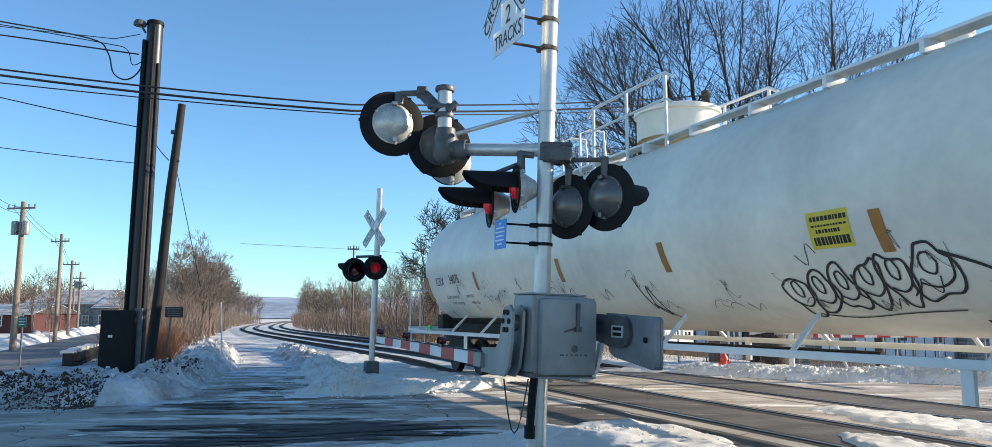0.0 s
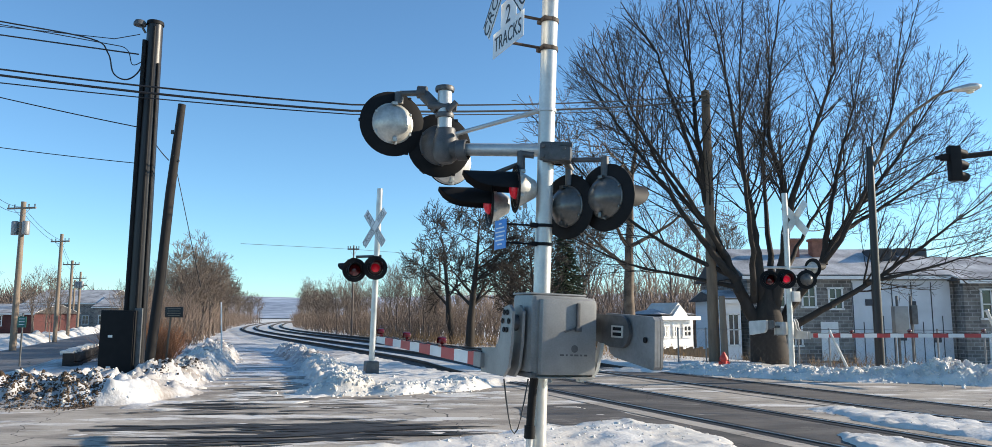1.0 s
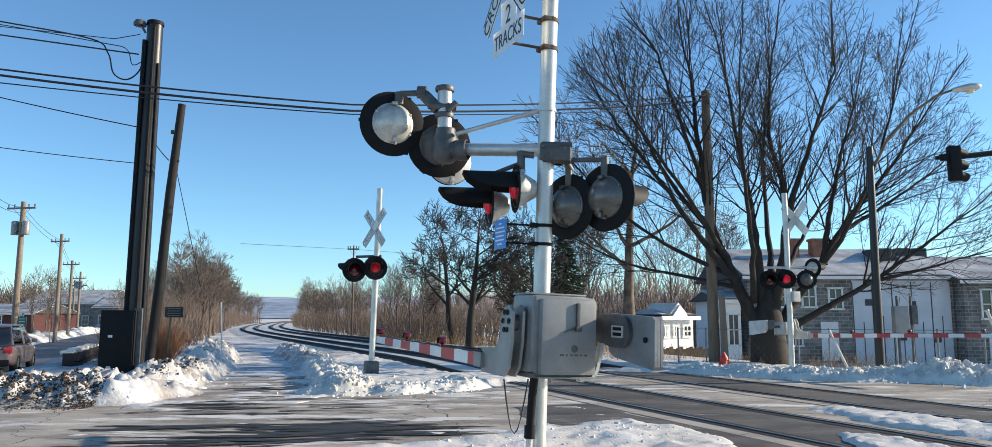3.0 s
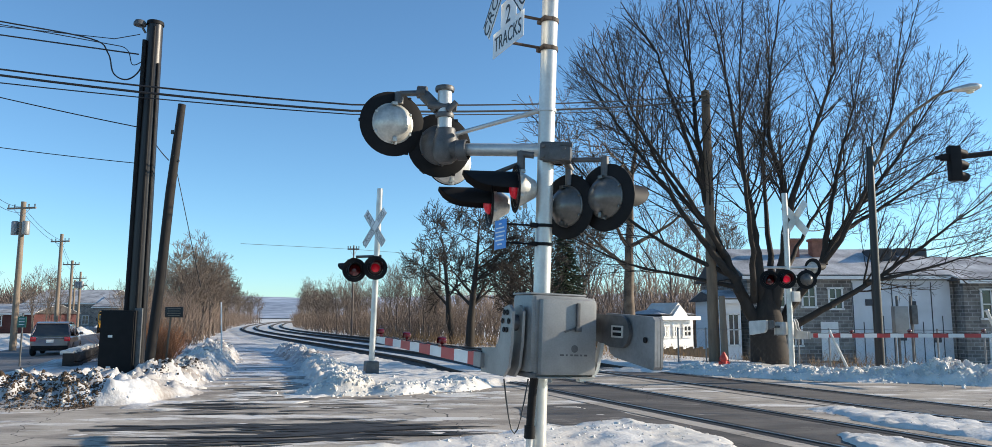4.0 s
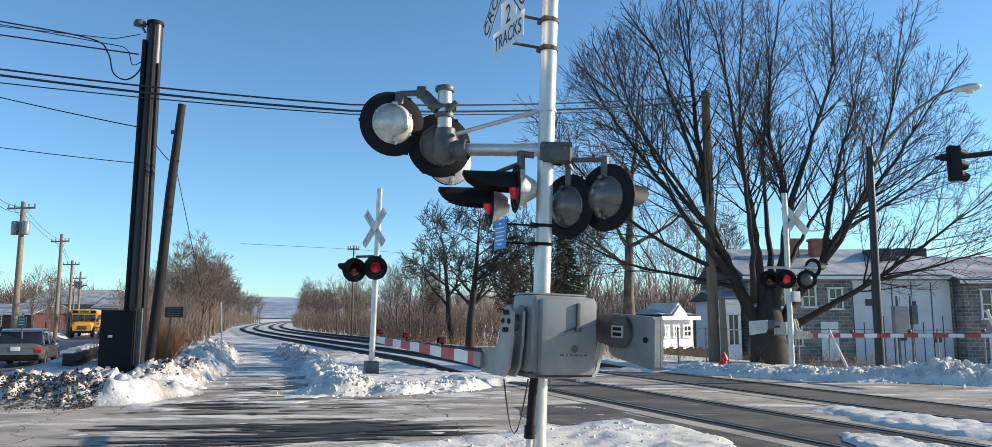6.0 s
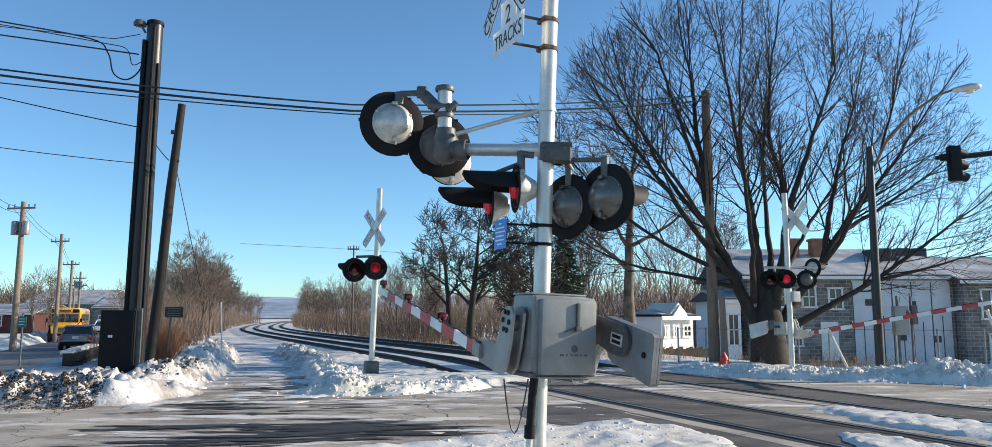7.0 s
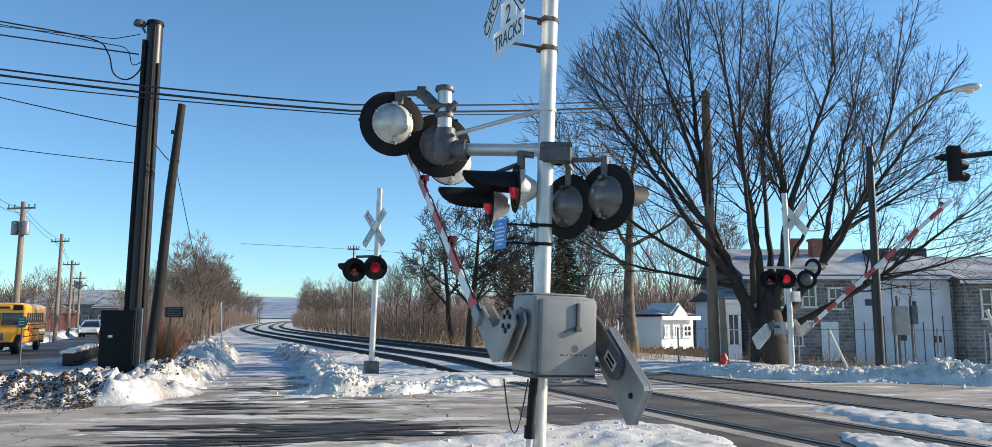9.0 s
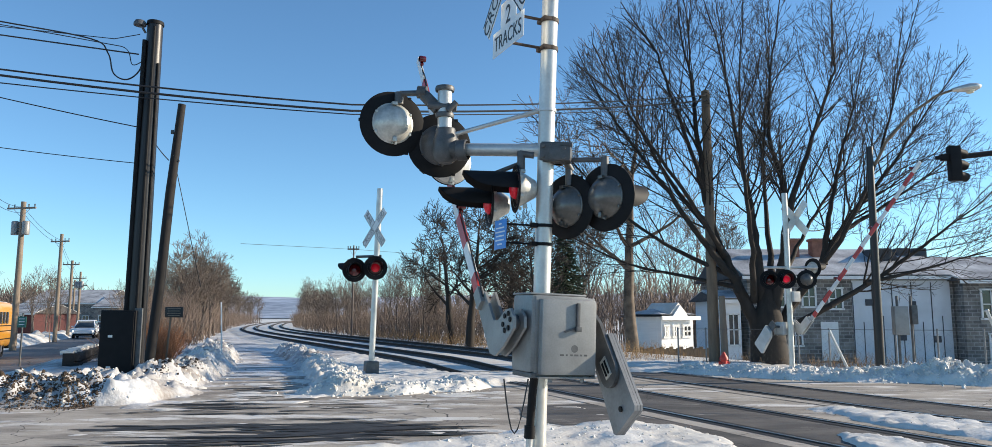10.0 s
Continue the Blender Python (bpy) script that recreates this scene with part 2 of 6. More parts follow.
def fbm(x, y, f=1.0, o=4):
    s, a = 0, 0.5
    for i in range(o):
        s = s + a * (vnoise(x * f + 17 * i, y * f + 31 * i) - 0.5)
        f, a = f * 2.1, a * 0.5
    return s


def lie(x, y):
    """Height of the bare ground."""
    n, s = x * NX + y * NY, -x * NY + y * NX
    return -0.5 * smooth(-3.2, -6.0, n) - 0.9 * smooth(15.0, 27.0, n) * smooth(2, 12, y)


# ---- the ground ----
def ground_z(a, r):
    x, y = (np.exp(r) - 0.02) * np.sin(a) + 0.13, (np.exp(r) - 0.02) * np.cos(a) - 0.17
    far = np.exp(r)
    return x, y, lie(x, y) - 0.05 + 0.25 * fbm(x, y, 0.06, 3) * smooth(30, 90, far)


sheet("ground", np.linspace(0, 2 * math.pi, 181), np.linspace(math.log(0.02), math.log(3500), 120), ground_z, M["snow"],
      label="snow-covered open ground reaching the far hills", category="ground", kind="structure")


def strip(name, n0, n1, s0, s1, dz, material, step=0.5, wob=0.0, **tags):
    def zf(n, s):
        n = n + wob * fbm(n, s, 0.5, 3)
        x, y = n * NX - s * NY, n * NY + s * NX
        return x, y, lie(x, y) + dz
    return sheet(name, np.arange(n0, n1 + step / 2, step), np.arange(s0, s1 + step / 2, step), zf, material, kind="structure", **tags)


strip("road_crossing", -10.5, 45, 1.5, 19.5, -0.012, M["road"], label="worn cracked asphalt road with dark wet patches and salt film", category="road")
strip("driveway", 0.2, 3.9, 19.5, 75, -0.008, M["drive"], label="icy gravel drive with packed snow and bare patches", category="driveway")
strip("road_side", -9.8, -3.9, -40, 300, -0.008, M["street"], step=1.5, label="grey asphalt side street with worn wheel tracks", category="road")


for c_ in (7.6, 11.06):
    strip("crossing_panel", c_ - 0.58, c_ + 0.58, 1.5, 19.0, -0.004, M["panel"], step=0.29, label="dark worn asphalt between the rails", category="crossing panel")
    strip("crossing_edge", c_ - 1.22, c_ - 0.92, 1.5, 19.0, -0.004, M["edge"], step=0.1, wob=0.10, label="pale worn strip beside the rail", category="crossing panel")
strip("crossing_apron", 4.9, 6.36, 2.0, 11.5, -0.006, M["panel"], step=0.18, wob=1.1, label="dark patched asphalt beside the track", category="crossing panel")


# ---- snow ----
def seg_dist(x, y, a, b):
    ax, ay, bx, by = *a, *b
    dx, dy = bx - ax, by - ay
    k = np.clip(((x - ax) * dx + (y - ay) * dy) / (dx * dx + dy * dy), 0, 1)
    return np.hypot(x - ax - k * dx, y - ay - k * dy), k


def poly_dist(x, y, pts):
    """Signed distance, positive outside."""
    d = np.full(x.shape, 1e9)
    inside = np.zeros(x.shape, bool)
    for a, b in zip(pts, pts[1:] + pts[:1]):
        d = np.minimum(d, seg_dist(x, y, a, b)[0])
        cross = (a[1] > y) != (b[1] > y)
        xx = a[0] + (y - a[1]) / ((b[1] - a[1]) or 1e-9) * (b[0] - a[0])
        inside ^= cross & (x < xx)
    return np.where(inside, -d, d)


CLEAR = [(-16, 4.5), (-3, 8.1), (-1.6, 8.8), (-0.34, 9.5), (0.66, 10.6), (1.42, 11.1), (2.1, 11.0), (2.5, 9.9), (2.8, 9.1), (3.2, 8.2),
         (4.2, 4), (12, 2), (22, 6), (22, 19), (13, 16.6), (10.3, 16.0), (9.6, 16.9), (8.6, 17.0), (6.8, 17.8), (5.1, 19.5), (2.9, 20.6),
         (1.5, 18.3), (-0.67, 15.2), (-2.6, 14.4), (-3.4, 13.9), (-4.5, 17.9), (-6.3, 23), (-9.2, 31.5), (-9.6, 33), (-11.6, 33), (-10.5, 30), (-8.0, 22.6), (-6.8, 18), (-6.2, 14.2), (-6.2, 13.1), (-7, 12.5), (-7.9, 12.3), (-10, 11.6), (-16, 9.5)]
DRIVE = [(-4.9, 13.8), (-5.6, 18.0), (-7.2, 23.0), (-10.4, 32.0), (-11, 34)]
BANKS = [  # path, height, half width
    ([(-15, 10.8), (-11, 12.3), (-8.6, 13.3), (-6.9, 13.7), (-6.7, 14.6)], 0.30, 1.0),
    ([(-6.9, 15.5), (-7.5, 19), (-8.7, 23.5), (-11.2, 31)], 0.30, 0.75),
    ([(-2.8, 14.9), (-3.7, 17.9), (-5.5, 23.5), (-8.6, 31.8)], 0.22, 0.6),
    ([(-3.4, 14.9), (-1.9, 15.0), (-0.6, 16.0)], 0.13, 0.5),
    ([(5.4, 20.4), (7.0, 18.9), (8.3, 18.1), (9.6, 17.9)], 0.16, 0.75),
    ([(9.9, 17.9), (10.7, 17.3), (12.2, 17.3), (14.5, 18.0)], 0.27, 0.95),
    ([(-0.2, 8.0), (0.9, 9.4), (1.7, 10.0), (2.1, 9.2)], 0.045, 0.7),
]


def snow_h(x, y):
    n, s = x * NX + y * NY, -x * NY + y * NX
    d = poly_dist(x, y, CLEAR) + 0.55 * fbm(x, y, 1.1, 4)
    h = -0.07 + 0.13 * smooth(-0.05, 0.55, d) + (0.10 * fbm(x, y, 2.0, 4) + 0.07 * fbm(x + 3, y, 6.5, 2)) * smooth(0, 0.4, d)
    trk = smooth(6.2, 6.6, n) * smooth(12.6, 12.2, n)
    h = h - 0.25 * trk * smooth(18.0, 20, s)
    for cn, cs, hn, hs in ((7.5, 6.4, 0.5, 1.25), (9.45, 7.4, 0.8, 2.5), (8.2, 4.5, 3.0, 1.6)):
        e = 1 - np.hypot((n - cn) / hn, (s - cs) / hs) + 0.55 * fbm(x, y, 2.2, 4)
        h = np.maximum(h, -0.07 + (0.115 + 0.10 * fbm(x + 3, y, 6.5, 2)) * smooth(0, 0.4, e))
    dr = np.full(x.shape, 1e9)
    for a, b in zip(DRIVE, DRIVE[1:]):
        dr = np.minimum(dr, seg_dist(x, y, a, b)[0])
    e = fbm(x, y * 1.5, 1.7, 6) - 0.02
    h = np.where(dr < 1.7, np.maximum(h, -0.012 + np.clip(e * 0.2, -0.05, 0.014)), h)
    e = fbm(x * 0.8 + 40, y * 2.2, 1.5, 6) - 0.2
    h = np.where((n < 6) & (s > 7), np.maximum(h, -0.012 + np.clip(e * 0.2, -0.05, 0.012)), h)
    for path, hh, hw in BANKS:
        dd = np.full(x.shape, 1e9)
        for a, b in zip(path, path[1:]):
            dd = np.minimum(dd, seg_dist(x, y, a, b)[0])
        lump = 1 + 1.5 * fbm(x, y, 1.7, 5) + 0.5 * np.abs(fbm(x + 9, y, 3.5, 3))
        q = np.clip(1 - (dd + 0.35 * fbm(x + 5, y + 3, 1.6, 3)) / hw, 0, 1)
        clod = np.maximum(0, vnoise(x * 4.5, y * 4.5) - 0.4) * 0.40 + np.maximum(0, vnoise(x * 8.3, y * 8.3) - 0.42) * 0.38 + np.maximum(0, vnoise(x * 15, y * 15) - 0.45) * 0.16
        h = np.where(q > 0, np.maximum(h, hh * lump * np.minimum(1, 1.5 * q) ** 0.8 + clod * smooth(0, 0.3, q) * min(1, hh * 2)), h)
    return h


def snow_sheet(name, x0, x1, y0, y1, step, material, **tags):
    return sheet(name, np.arange(x0, x1 + step / 2, step), np.arange(y0, y1 + step / 2, step),
                 lambda x, y: (x, y, lie(x, y) + snow_h(x, y)), material, kind="stuff", **tags)


snow_sheet("snow_cover", -5.4, 16, 5.0, 32, 0.055, M["snow"], label="trodden white snow cover and ploughed heaps beside the road", category="snow")
snow_sheet("snow_bank", -16, -5.4, 8.0, 32, 0.055, M["dirty"], label="lumpy ploughed snow bank with brown dirt", category="snow bank")


def lumps(name, area, count, size, material, seed, label, category):
    """Broken chunks lying on the snow; area(rr) gives x, y."""
    rr = np.random.RandomState(seed)
    xy = np.array([area(rr) for _ in range(count)])
    h = np.maximum(snow_h(xy[:, 0], xy[:, 1]), -0.012) + lie(xy[:, 0], xy[:, 1])
    ib = bmesh.new()
    bmesh.ops.create_icosphere(ib, subdivisions=1, radius=1.0)
    corner = np.array([v.co[:] for v in ib.verts])
    face = np.array([[v.index for v in f.verts] for f in ib.faces])
    ib.free()
    k = len(corner)
    vs, fs = [], []
    for i in range(count):
        r = size * rr.uniform(0.35, 1.0) * (1.9 if rr.rand() < 0.10 else 1)
        v = corner * rr.uniform(0.5, 1.1, (k, 1)) * r * rr.uniform(0.6, 1.3, 3)
        a = rr.uniform(0, 6.28)
        v = v @ np.array([[math.cos(a), math.sin(a), 0], [-math.sin(a), math.cos(a), 0], [0, 0, 1]])
        vs.append(v + (xy[i, 0], xy[i, 1], h[i] - r * 0.15))
        fs.append(face + k * i)
    me = bpy.data.meshes.new(name)
    me.from_pydata(np.concatenate(vs).tolist(), [], np.concatenate(fs).tolist())
    me.materials.append(material)
    return tagged(new(name, me), label, category, kind="stuff")


def beside(k, spread):
    path = [np.array(q) for q in BANKS[k][0]]

    def pick(rr):
        i = rr.randint(len(path) - 1)
        return path[i] + (path[i + 1] - path[i]) * rr.rand() + rr.normal(0, spread, 2)
    return pick


for k_, cnt, sp in ((0, 320, 0.45), (1, 1500, 0.4), (2, 1500, 0.38), (3, 500, 0.35), (4, 1500, 0.4), (5, 2200, 0.5), (6, 130, 0.5)):
    lumps("snow_clod", beside(k_, sp), cnt, 0.05 if k_ < 6 else 0.03, M["snow"], 30 + k_, "broken lumps of ploughed snow", "snow")
lumps("debris", lambda rr: (rr.uniform(-9.6, -6.6), 12.95 + rr.normal(0, 0.30)), 7000, 0.024, mat("leaf_litter", (0.075, 0.05, 0.032), 0.9, var=0.5), 50, "dark leaf litter and soil in the bank", "debris")
lumps("debris", lambda rr: (lambda q: (-6.6 - 0.45 * q + rr.normal(0, 0.12), 14.6 + 3.6 * q))(rr.rand()), 500, 0.03, mat("dark_soil", (0.05, 0.036, 0.026), 0.9, var=0.5), 51, "dark soil along the drive's edge", "debris")
lumps("road_grit", lambda rr: (rr.uniform(-7, 9), rr.uniform(8.5, 13.5)), 500, 0.009, mat("grit", (0.16, 0.14, 0.12), 0.9, var=0.5), 52, "loose grit and ice crumbs on the asphalt", "grit")


# tree shade painted as flat dark streaks where the drive meets the road
M["streakshade"] = mat("shade_streak_dark", (0.030, 0.029, 0.030), 0.75, var=0.6, scale=5, fine=45, bump=0.8, dist=0.02)


def wet_streaks(count, cx, cy, dx, dy, size, turn, seed, label):
    rr = random.Random(seed)
    bm = B()
    for i in range(count):
        x, y = rr.gauss(cx, dx), rr.gauss(cy, dy)
        a = size * rr.uniform(0.3, 1.2)
        b = a * rr.uniform(0.05, 0.16)
        t0 = radians(turn + rr.gauss(0, 5))
        z = float(lie(np.array([x]), np.array([y]))[0]) - 0.007 + 0.012 * i / count
        ph = rr.uniform(0, 6.28)
        rim = []
        for j in range(28):
            t = 2 * math.pi * j / 28
            q = 1 + 0.25 * math.sin(3 * t + ph) + 0.16 * math.sin(7 * t + 2 * ph) + rr.uniform(-0.12, 0.12)
            u, v = a * math.cos(t) * q, b * math.sin(t) * q * (1 + 0.5 * math.cos(t + ph))
            rim.append(bm.verts.new((x + u * math.cos(t0) - v * math.sin(t0), y + u * math.sin(t0) + v * math.cos(t0), z)))
        c = bm.verts.new((x, y, z))
        for j in range(28):
            bm.faces.new((c, rim[j], rim[(j + 1) % 28]))
    return tagged(part("wet_streaks", bm, M["streakshade"]), label, "wet streaks", kind="stuff")


wet_streaks(75, -2.3, 10.05, 0.95, 0.34, 0.8, 5, 70, "dark streaks of tree shade painted on the road")
wet_streaks(26, -3.3, 8.9, 0.45, 0.25, 0.6, 9, 71, "dark streaks of tree shade painted on the road")
wet_streaks(40, -3.8, 12.6, 1.0, 0.7, 0.5, 6, 72, "thin painted shade streaks where the drive meets the road")
wet_streaks(30, -4.6, 16.0, 0.3, 1.6, 0.5, 20, 73, "thin painted shade streaks along the drive")


# ---- the railway ----
SC = np.array([-60, 15, 25, 36, 50, 68, 85, 100, 128, 176, 260, 400], float)
OC = np.array([0, 0, -0.1, -0.55, -1.0, -1.45, -1.1, -0.2, 2.6, 9.0, 24, 60], float)
SD = np.arange(-60, 400, 1.0)
OD = np.interp(SD, SC, OC)
OD = np.convolve(np.pad(OD, 10, mode="edge"), np.ones(21) / 21, mode="valid")


def along(off, s, z):
    """A point beside the track's centre line."""
    k = float(np.interp(s, SD, OD))
    return W(off + k, s, z)


def rise(s):
    return 0.15 * float(smooth(17.5, 24, np.float64(s)))


def extrude_along(bm, prof, off, ss, dz=0.0):
    rows = [[bm.verts.new(along(off + px, s, pz + dz + rise(s))) for px, pz in prof] for s in ss]
    for a, b in zip(rows, rows[1:]):
        for i in range(len(prof) - 1):
            bm.faces.new((a[i], a[i + 1], b[i + 1], b[i]))


NEAR, FAR = 7.6, 11.06
STEPS = [-60, -30, -10, 0] + list(range(4, 60, 2)) + list(range(60, 400, 5))
RAIL = [(-0.07, -0.16), (-0.07, -0.14), (-0.012, -0.11), (-0.012, -0.04), (-0.037, -0.03), (-0.037, 0.004), (-0.03, 0.012), (0.03, 0.012), (0.037, 0.004), (0.037, -0.03), (0.012, -0.04), (0.012, -0.11), (0.07, -0.14), (0.07, -0.16)]
for tc in (NEAR, FAR):
    tr = thing("railway_track", Matrix(), "railway track with rusty rails, polished heads and snow between the rails", "railway track", "railway tracks", "structure")
    for side in (-0.7525, 0.7525):
        bm = B()
        extrude_along(bm, RAIL, tc + side, STEPS)
        part("rail", bm, M["rust"], tr)
        bm = B()
        extrude_along(bm, [(-0.03, 0.0135), (-0.02, 0.015), (0.02, 0.015), (0.03, 0.0135)], tc + side, STEPS)
        part("rail_head", bm, M["railtop"], tr, "polished steel running surface")
        k = -1 if side > 0 else 1
        bm = B()
        extrude_along(bm, [(k * 0.04, 0.002), (k * 0.17, 0.002)], tc + side, [1.5, 5, 10, 15, 19])
        part("flangeway", bm, M["rubber"], tr, "dark rubber flangeway strip")
        bm = B()
        extrude_along(bm, [(-k * 0.04, 0.001), (-k * 0.16, 0.001)], tc + side, [1.5, 5, 10, 15, 19])
        part("rubber_strip", bm, M["rubber"], tr)
        bm = B()
        extrude_along(bm, [(-0.34, -0.14), (-0.25, -0.085), (0.25, -0.085), (0.34, -0.14)], tc + side, [s for s in STEPS if s > 17])
        part("ballast_strip", bm, M["ballast"], tr)
bm = B()
extrude_along(bm, [(-2.6, -0.30), (-1.6, -0.12), (5.1, -0.12), (6.3, -0.3)], NEAR, [s for s in STEPS if s > 18])
tagged(part("track_bed", bm, M["snow"]), "snow-filled ballast bed beneath the rails", "track bed", kind="structure")

# ---- crossing signals ----


def light_head(root, where, way, lit=False, k=1.0, label="black round signal disc with grey housing", tilt=0.0, small=False, shell="housing", bare=False):
    """where: world place of the disc; way: compass turn of the beam in degrees from +y, clockwise."""
    m = root.matrix_basis.inverted() @ Matrix.Translation(where) @ pose(0, 0, 0, 0, 0, -way) @ pose(0, 0, 0, tilt, 0, 0) @ Matrix.Diagonal((k, k, k, 1))
    back = Matrix.Rotation(radians(90), 4, "X")          # local z towards -y: the back of the lamp
    bm = B()
    lathe(bm, [(0.185, 0.0), (0.185, 0.02), (0.15, 0.08), (0.10, 0.165), (0.085, 0.19), (0.06, 0.20), (0.0, 0.202)] if small else
          [(0.192, 0.0), (0.196, 0.012), (0.192, 0.026), (0.182, 0.03), (0.170, 0.05), (0.145, 0.09), (0.105, 0.125), (0.055, 0.148), (0.0, 0.155)], back, 32)
    for a in range(6):
        box(bm, (0.186 * math.cos(a * 1.047 + 0.5), -0.03, 0.186 * math.sin(a * 1.047 + 0.5)), (0.022, 0.03, 0.022), bevel=0.004)
    box(bm, (0, -0.07, 0.175), (0.05, 0.05, 0.03), bevel=0.006)
    box(bm, (0, -0.09, -0.165), (0.035, 0.04, 0.045), bevel=0.006)
    box(bm, (0.02, -0.05, -0.19), (0.02, 0.02, 0.03), bevel=0.004)
    hd = part("light", bm, M[shell], root, label, place=m)
    bm = B()
    rim_ = 0.2 if bare else 0.235 if small else 0.305
    lathe(bm, [(0.15, 0.012), (0.18, 0.006), (rim_ - 0.01, -0.012), (rim_, -0.006), (rim_, 0.004), (rim_ - 0.01, 0.008), (0.18, 0.02), (0.15, 0.02)], back, 40)
    for a in range(0 if small or bare else 3):
        box(bm, (0.30 * math.cos(a * 2.09 + 3.1), 0.0, 0.30 * math.sin(a * 2.09 + 3.1)), (0.03, 0.02, 0.03), bevel=0.005)
    part("disc", bm, M["black"], hd, "flat black background disc")
    bm = B()
    kk, r = 22, 0.165
    vs = []
    for j, y in enumerate((0.0, 0.16, 0.28, 0.38, 0.46, 0.51)):
        half = radians(((96, 94, 90, 80, 60, 30) if small else (122, 120, 112, 94, 66, 32))[j])
        vs.append([(bm.verts.new((r * math.sin(-half + 2 * half * i / kk), y, r * math.cos(-half + 2 * half * i / kk))),
                    bm.verts.new(((r - 0.008) * math.sin(-half + 2 * half * i / kk), y, (r - 0.008) * math.cos(-half + 2 * half * i / kk)))) for i in range(kk + 1)])
    for a, b in zip(vs, vs[1:]):
        for i in range(kk):
            bm.faces.new((a[i][0], a[i + 1][0], b[i + 1][0], b[i][0]))
            bm.faces.new((a[i][1], b[i][1], b[i + 1][1], a[i + 1][1]))
    part("visor", bm, M["black"], hd, "long black hood")
    bm = B()
    ks = 0.66 if small else 0.72 if lit else 1.0
    lathe(bm, [(0.152 * ks, 0.0), (0.15 * ks, -0.02), (0.11 * ks, -0.045), (0.05 * ks, -0.06), (0, -0.064)], back, 28)
    part("lens", bm, M["lensbright" if lit == 2 else "lenslit" if lit else "lensdark"], hd, "glowing red lens" if lit else "dark red lens")
    return hd


def arm_pipe(root, a, b, r, name="crossarm", material="galv", k=14):
    inv = root.matrix_basis.inverted()
    bm = B()
    tube(bm, [inv @ Vector(a), inv @ Vector(b)], r, k)
    return part(name, bm, M[material], root)


def crossbuck(root, m, words=True, backside=False):
    for name, turn, body in (("blade", 45, "RAILROAD"), ("blade", -45, "CROSSING")):
        bm = B()
        box(bm, (0, 0, 0), (1.22, 0.006, 0.229), bevel=0.002)
        bl = part(name, bm, M["signwhite" if words else "alu"], root, "white reflective crossbuck blade", place=m @ pose(0, (0.005 if turn > 0 else 0), 0, 0, turn, 0))
        if words:
            half = (("RAIL", -0.36), ("ROAD", 0.36)) if turn > 0 else (("CROSS", -0.34), ("ING", 0.38))
            for w, x in half:
                text("letters", w, 0.19, M["signblack"], bl, pose(x, -0.0055, 0, 90, 0, 0), 0.001)
            for z in (0.1, -0.1):
                bm = B()
                box(bm, (0, -0.0045, z), (1.2, 0.002, 0.012))
                part("border", bm, M["signblack"], bl)


def gate_mech(root, m, paint="grey"):
    """Gate machine, in the signal's own space: front to -y."""
    bm = B()
    box(bm, (-0.03, 0.02, 0.02), (0.52, 0.38, 0.62), m, bevel=0.05)
    box(bm, (-0.04, 0.03, 0.335), (0.50, 0.36, 0.016), m, bevel=0.008)
    body = part("gate_machine", bm, M[paint], root, "grey painted steel gate machine housing")
    bm = B()
    box(bm, (0.015, -0.20, 0.0), (0.49, 0.09, 0.60), m, bevel=0.04)
    box(bm, (0.01, -0.165, 0.0), (0.53, 0.016, 0.63), m, bevel=0.007)
    box(bm, (0.015, -0.185, -0.318), (0.50, 0.09, 0.012), m, bevel=0.005)
    for x in (-0.12, 0.16):
        lathe(bm, [(0, -0.025), (0.018, -0.025), (0.018, 0.02), (0, 0.02)], m @ pose(x, -0.19, -0.33), 8)
    part("cover", bm, M[paint], body)
    bm = B()
    box(bm, (0.08, -0.256, 0.17), (0.03, 0.022, 0.20), m, bevel=0.008)
    box(bm, (0.08, -0.264, 0.065), (0.05, 0.03, 0.04), m, bevel=0.008)
    box(bm, (0.03, -0.252, 0.05), (0.10, 0.012, 0.016), m @ pose(0, 0, 0, 0, -18, 0), bevel=0.004)
    part("latch", bm, M["castgrey"], body, "steel door hasp with padlock")
    for i, w in enumerate((0.045, 0.02, 0.03, 0.05, 0.025, 0.035)):
        bm = B()
        box(bm, (-0.02 + i * 0.042 - 0.03, -0.2455, -0.14), (w * 0.75, 0.001, 0.014), m)
        part("line", bm, M["castgrey"], body)
    bm = B()
    lathe(bm, [(0.03, 0), (0.03, 0.001), (0, 0.001)], m @ pose(0.06, -0.2448, -0.09, 90, 0, 0), 16)
    part("maker_mark", bm, M["castgrey"], body)
    bm = B()
    for x in (-0.26, 0.26):
        box(bm, (x, 0, -0.305), (0.05, 0.36, 0.04), m, bevel=0.006)
    box(bm, (0, 0.1, -0.31), (0.5, 0.06, 0.03), m, bevel=0.006)
    part("mounting_foot", bm, M["castgrey"], body)
    for x in (-0.30, 0.28):
        bm = B()
        lathe(bm, [(0.0, -0.11), (0.065, -0.11), (0.065, 0.11), (0.0, 0.11)], m @ pose(x, 0, 0.10, 0, 90, 0), 20)
        part("shaft", bm, M["castgrey"], body)
    return body


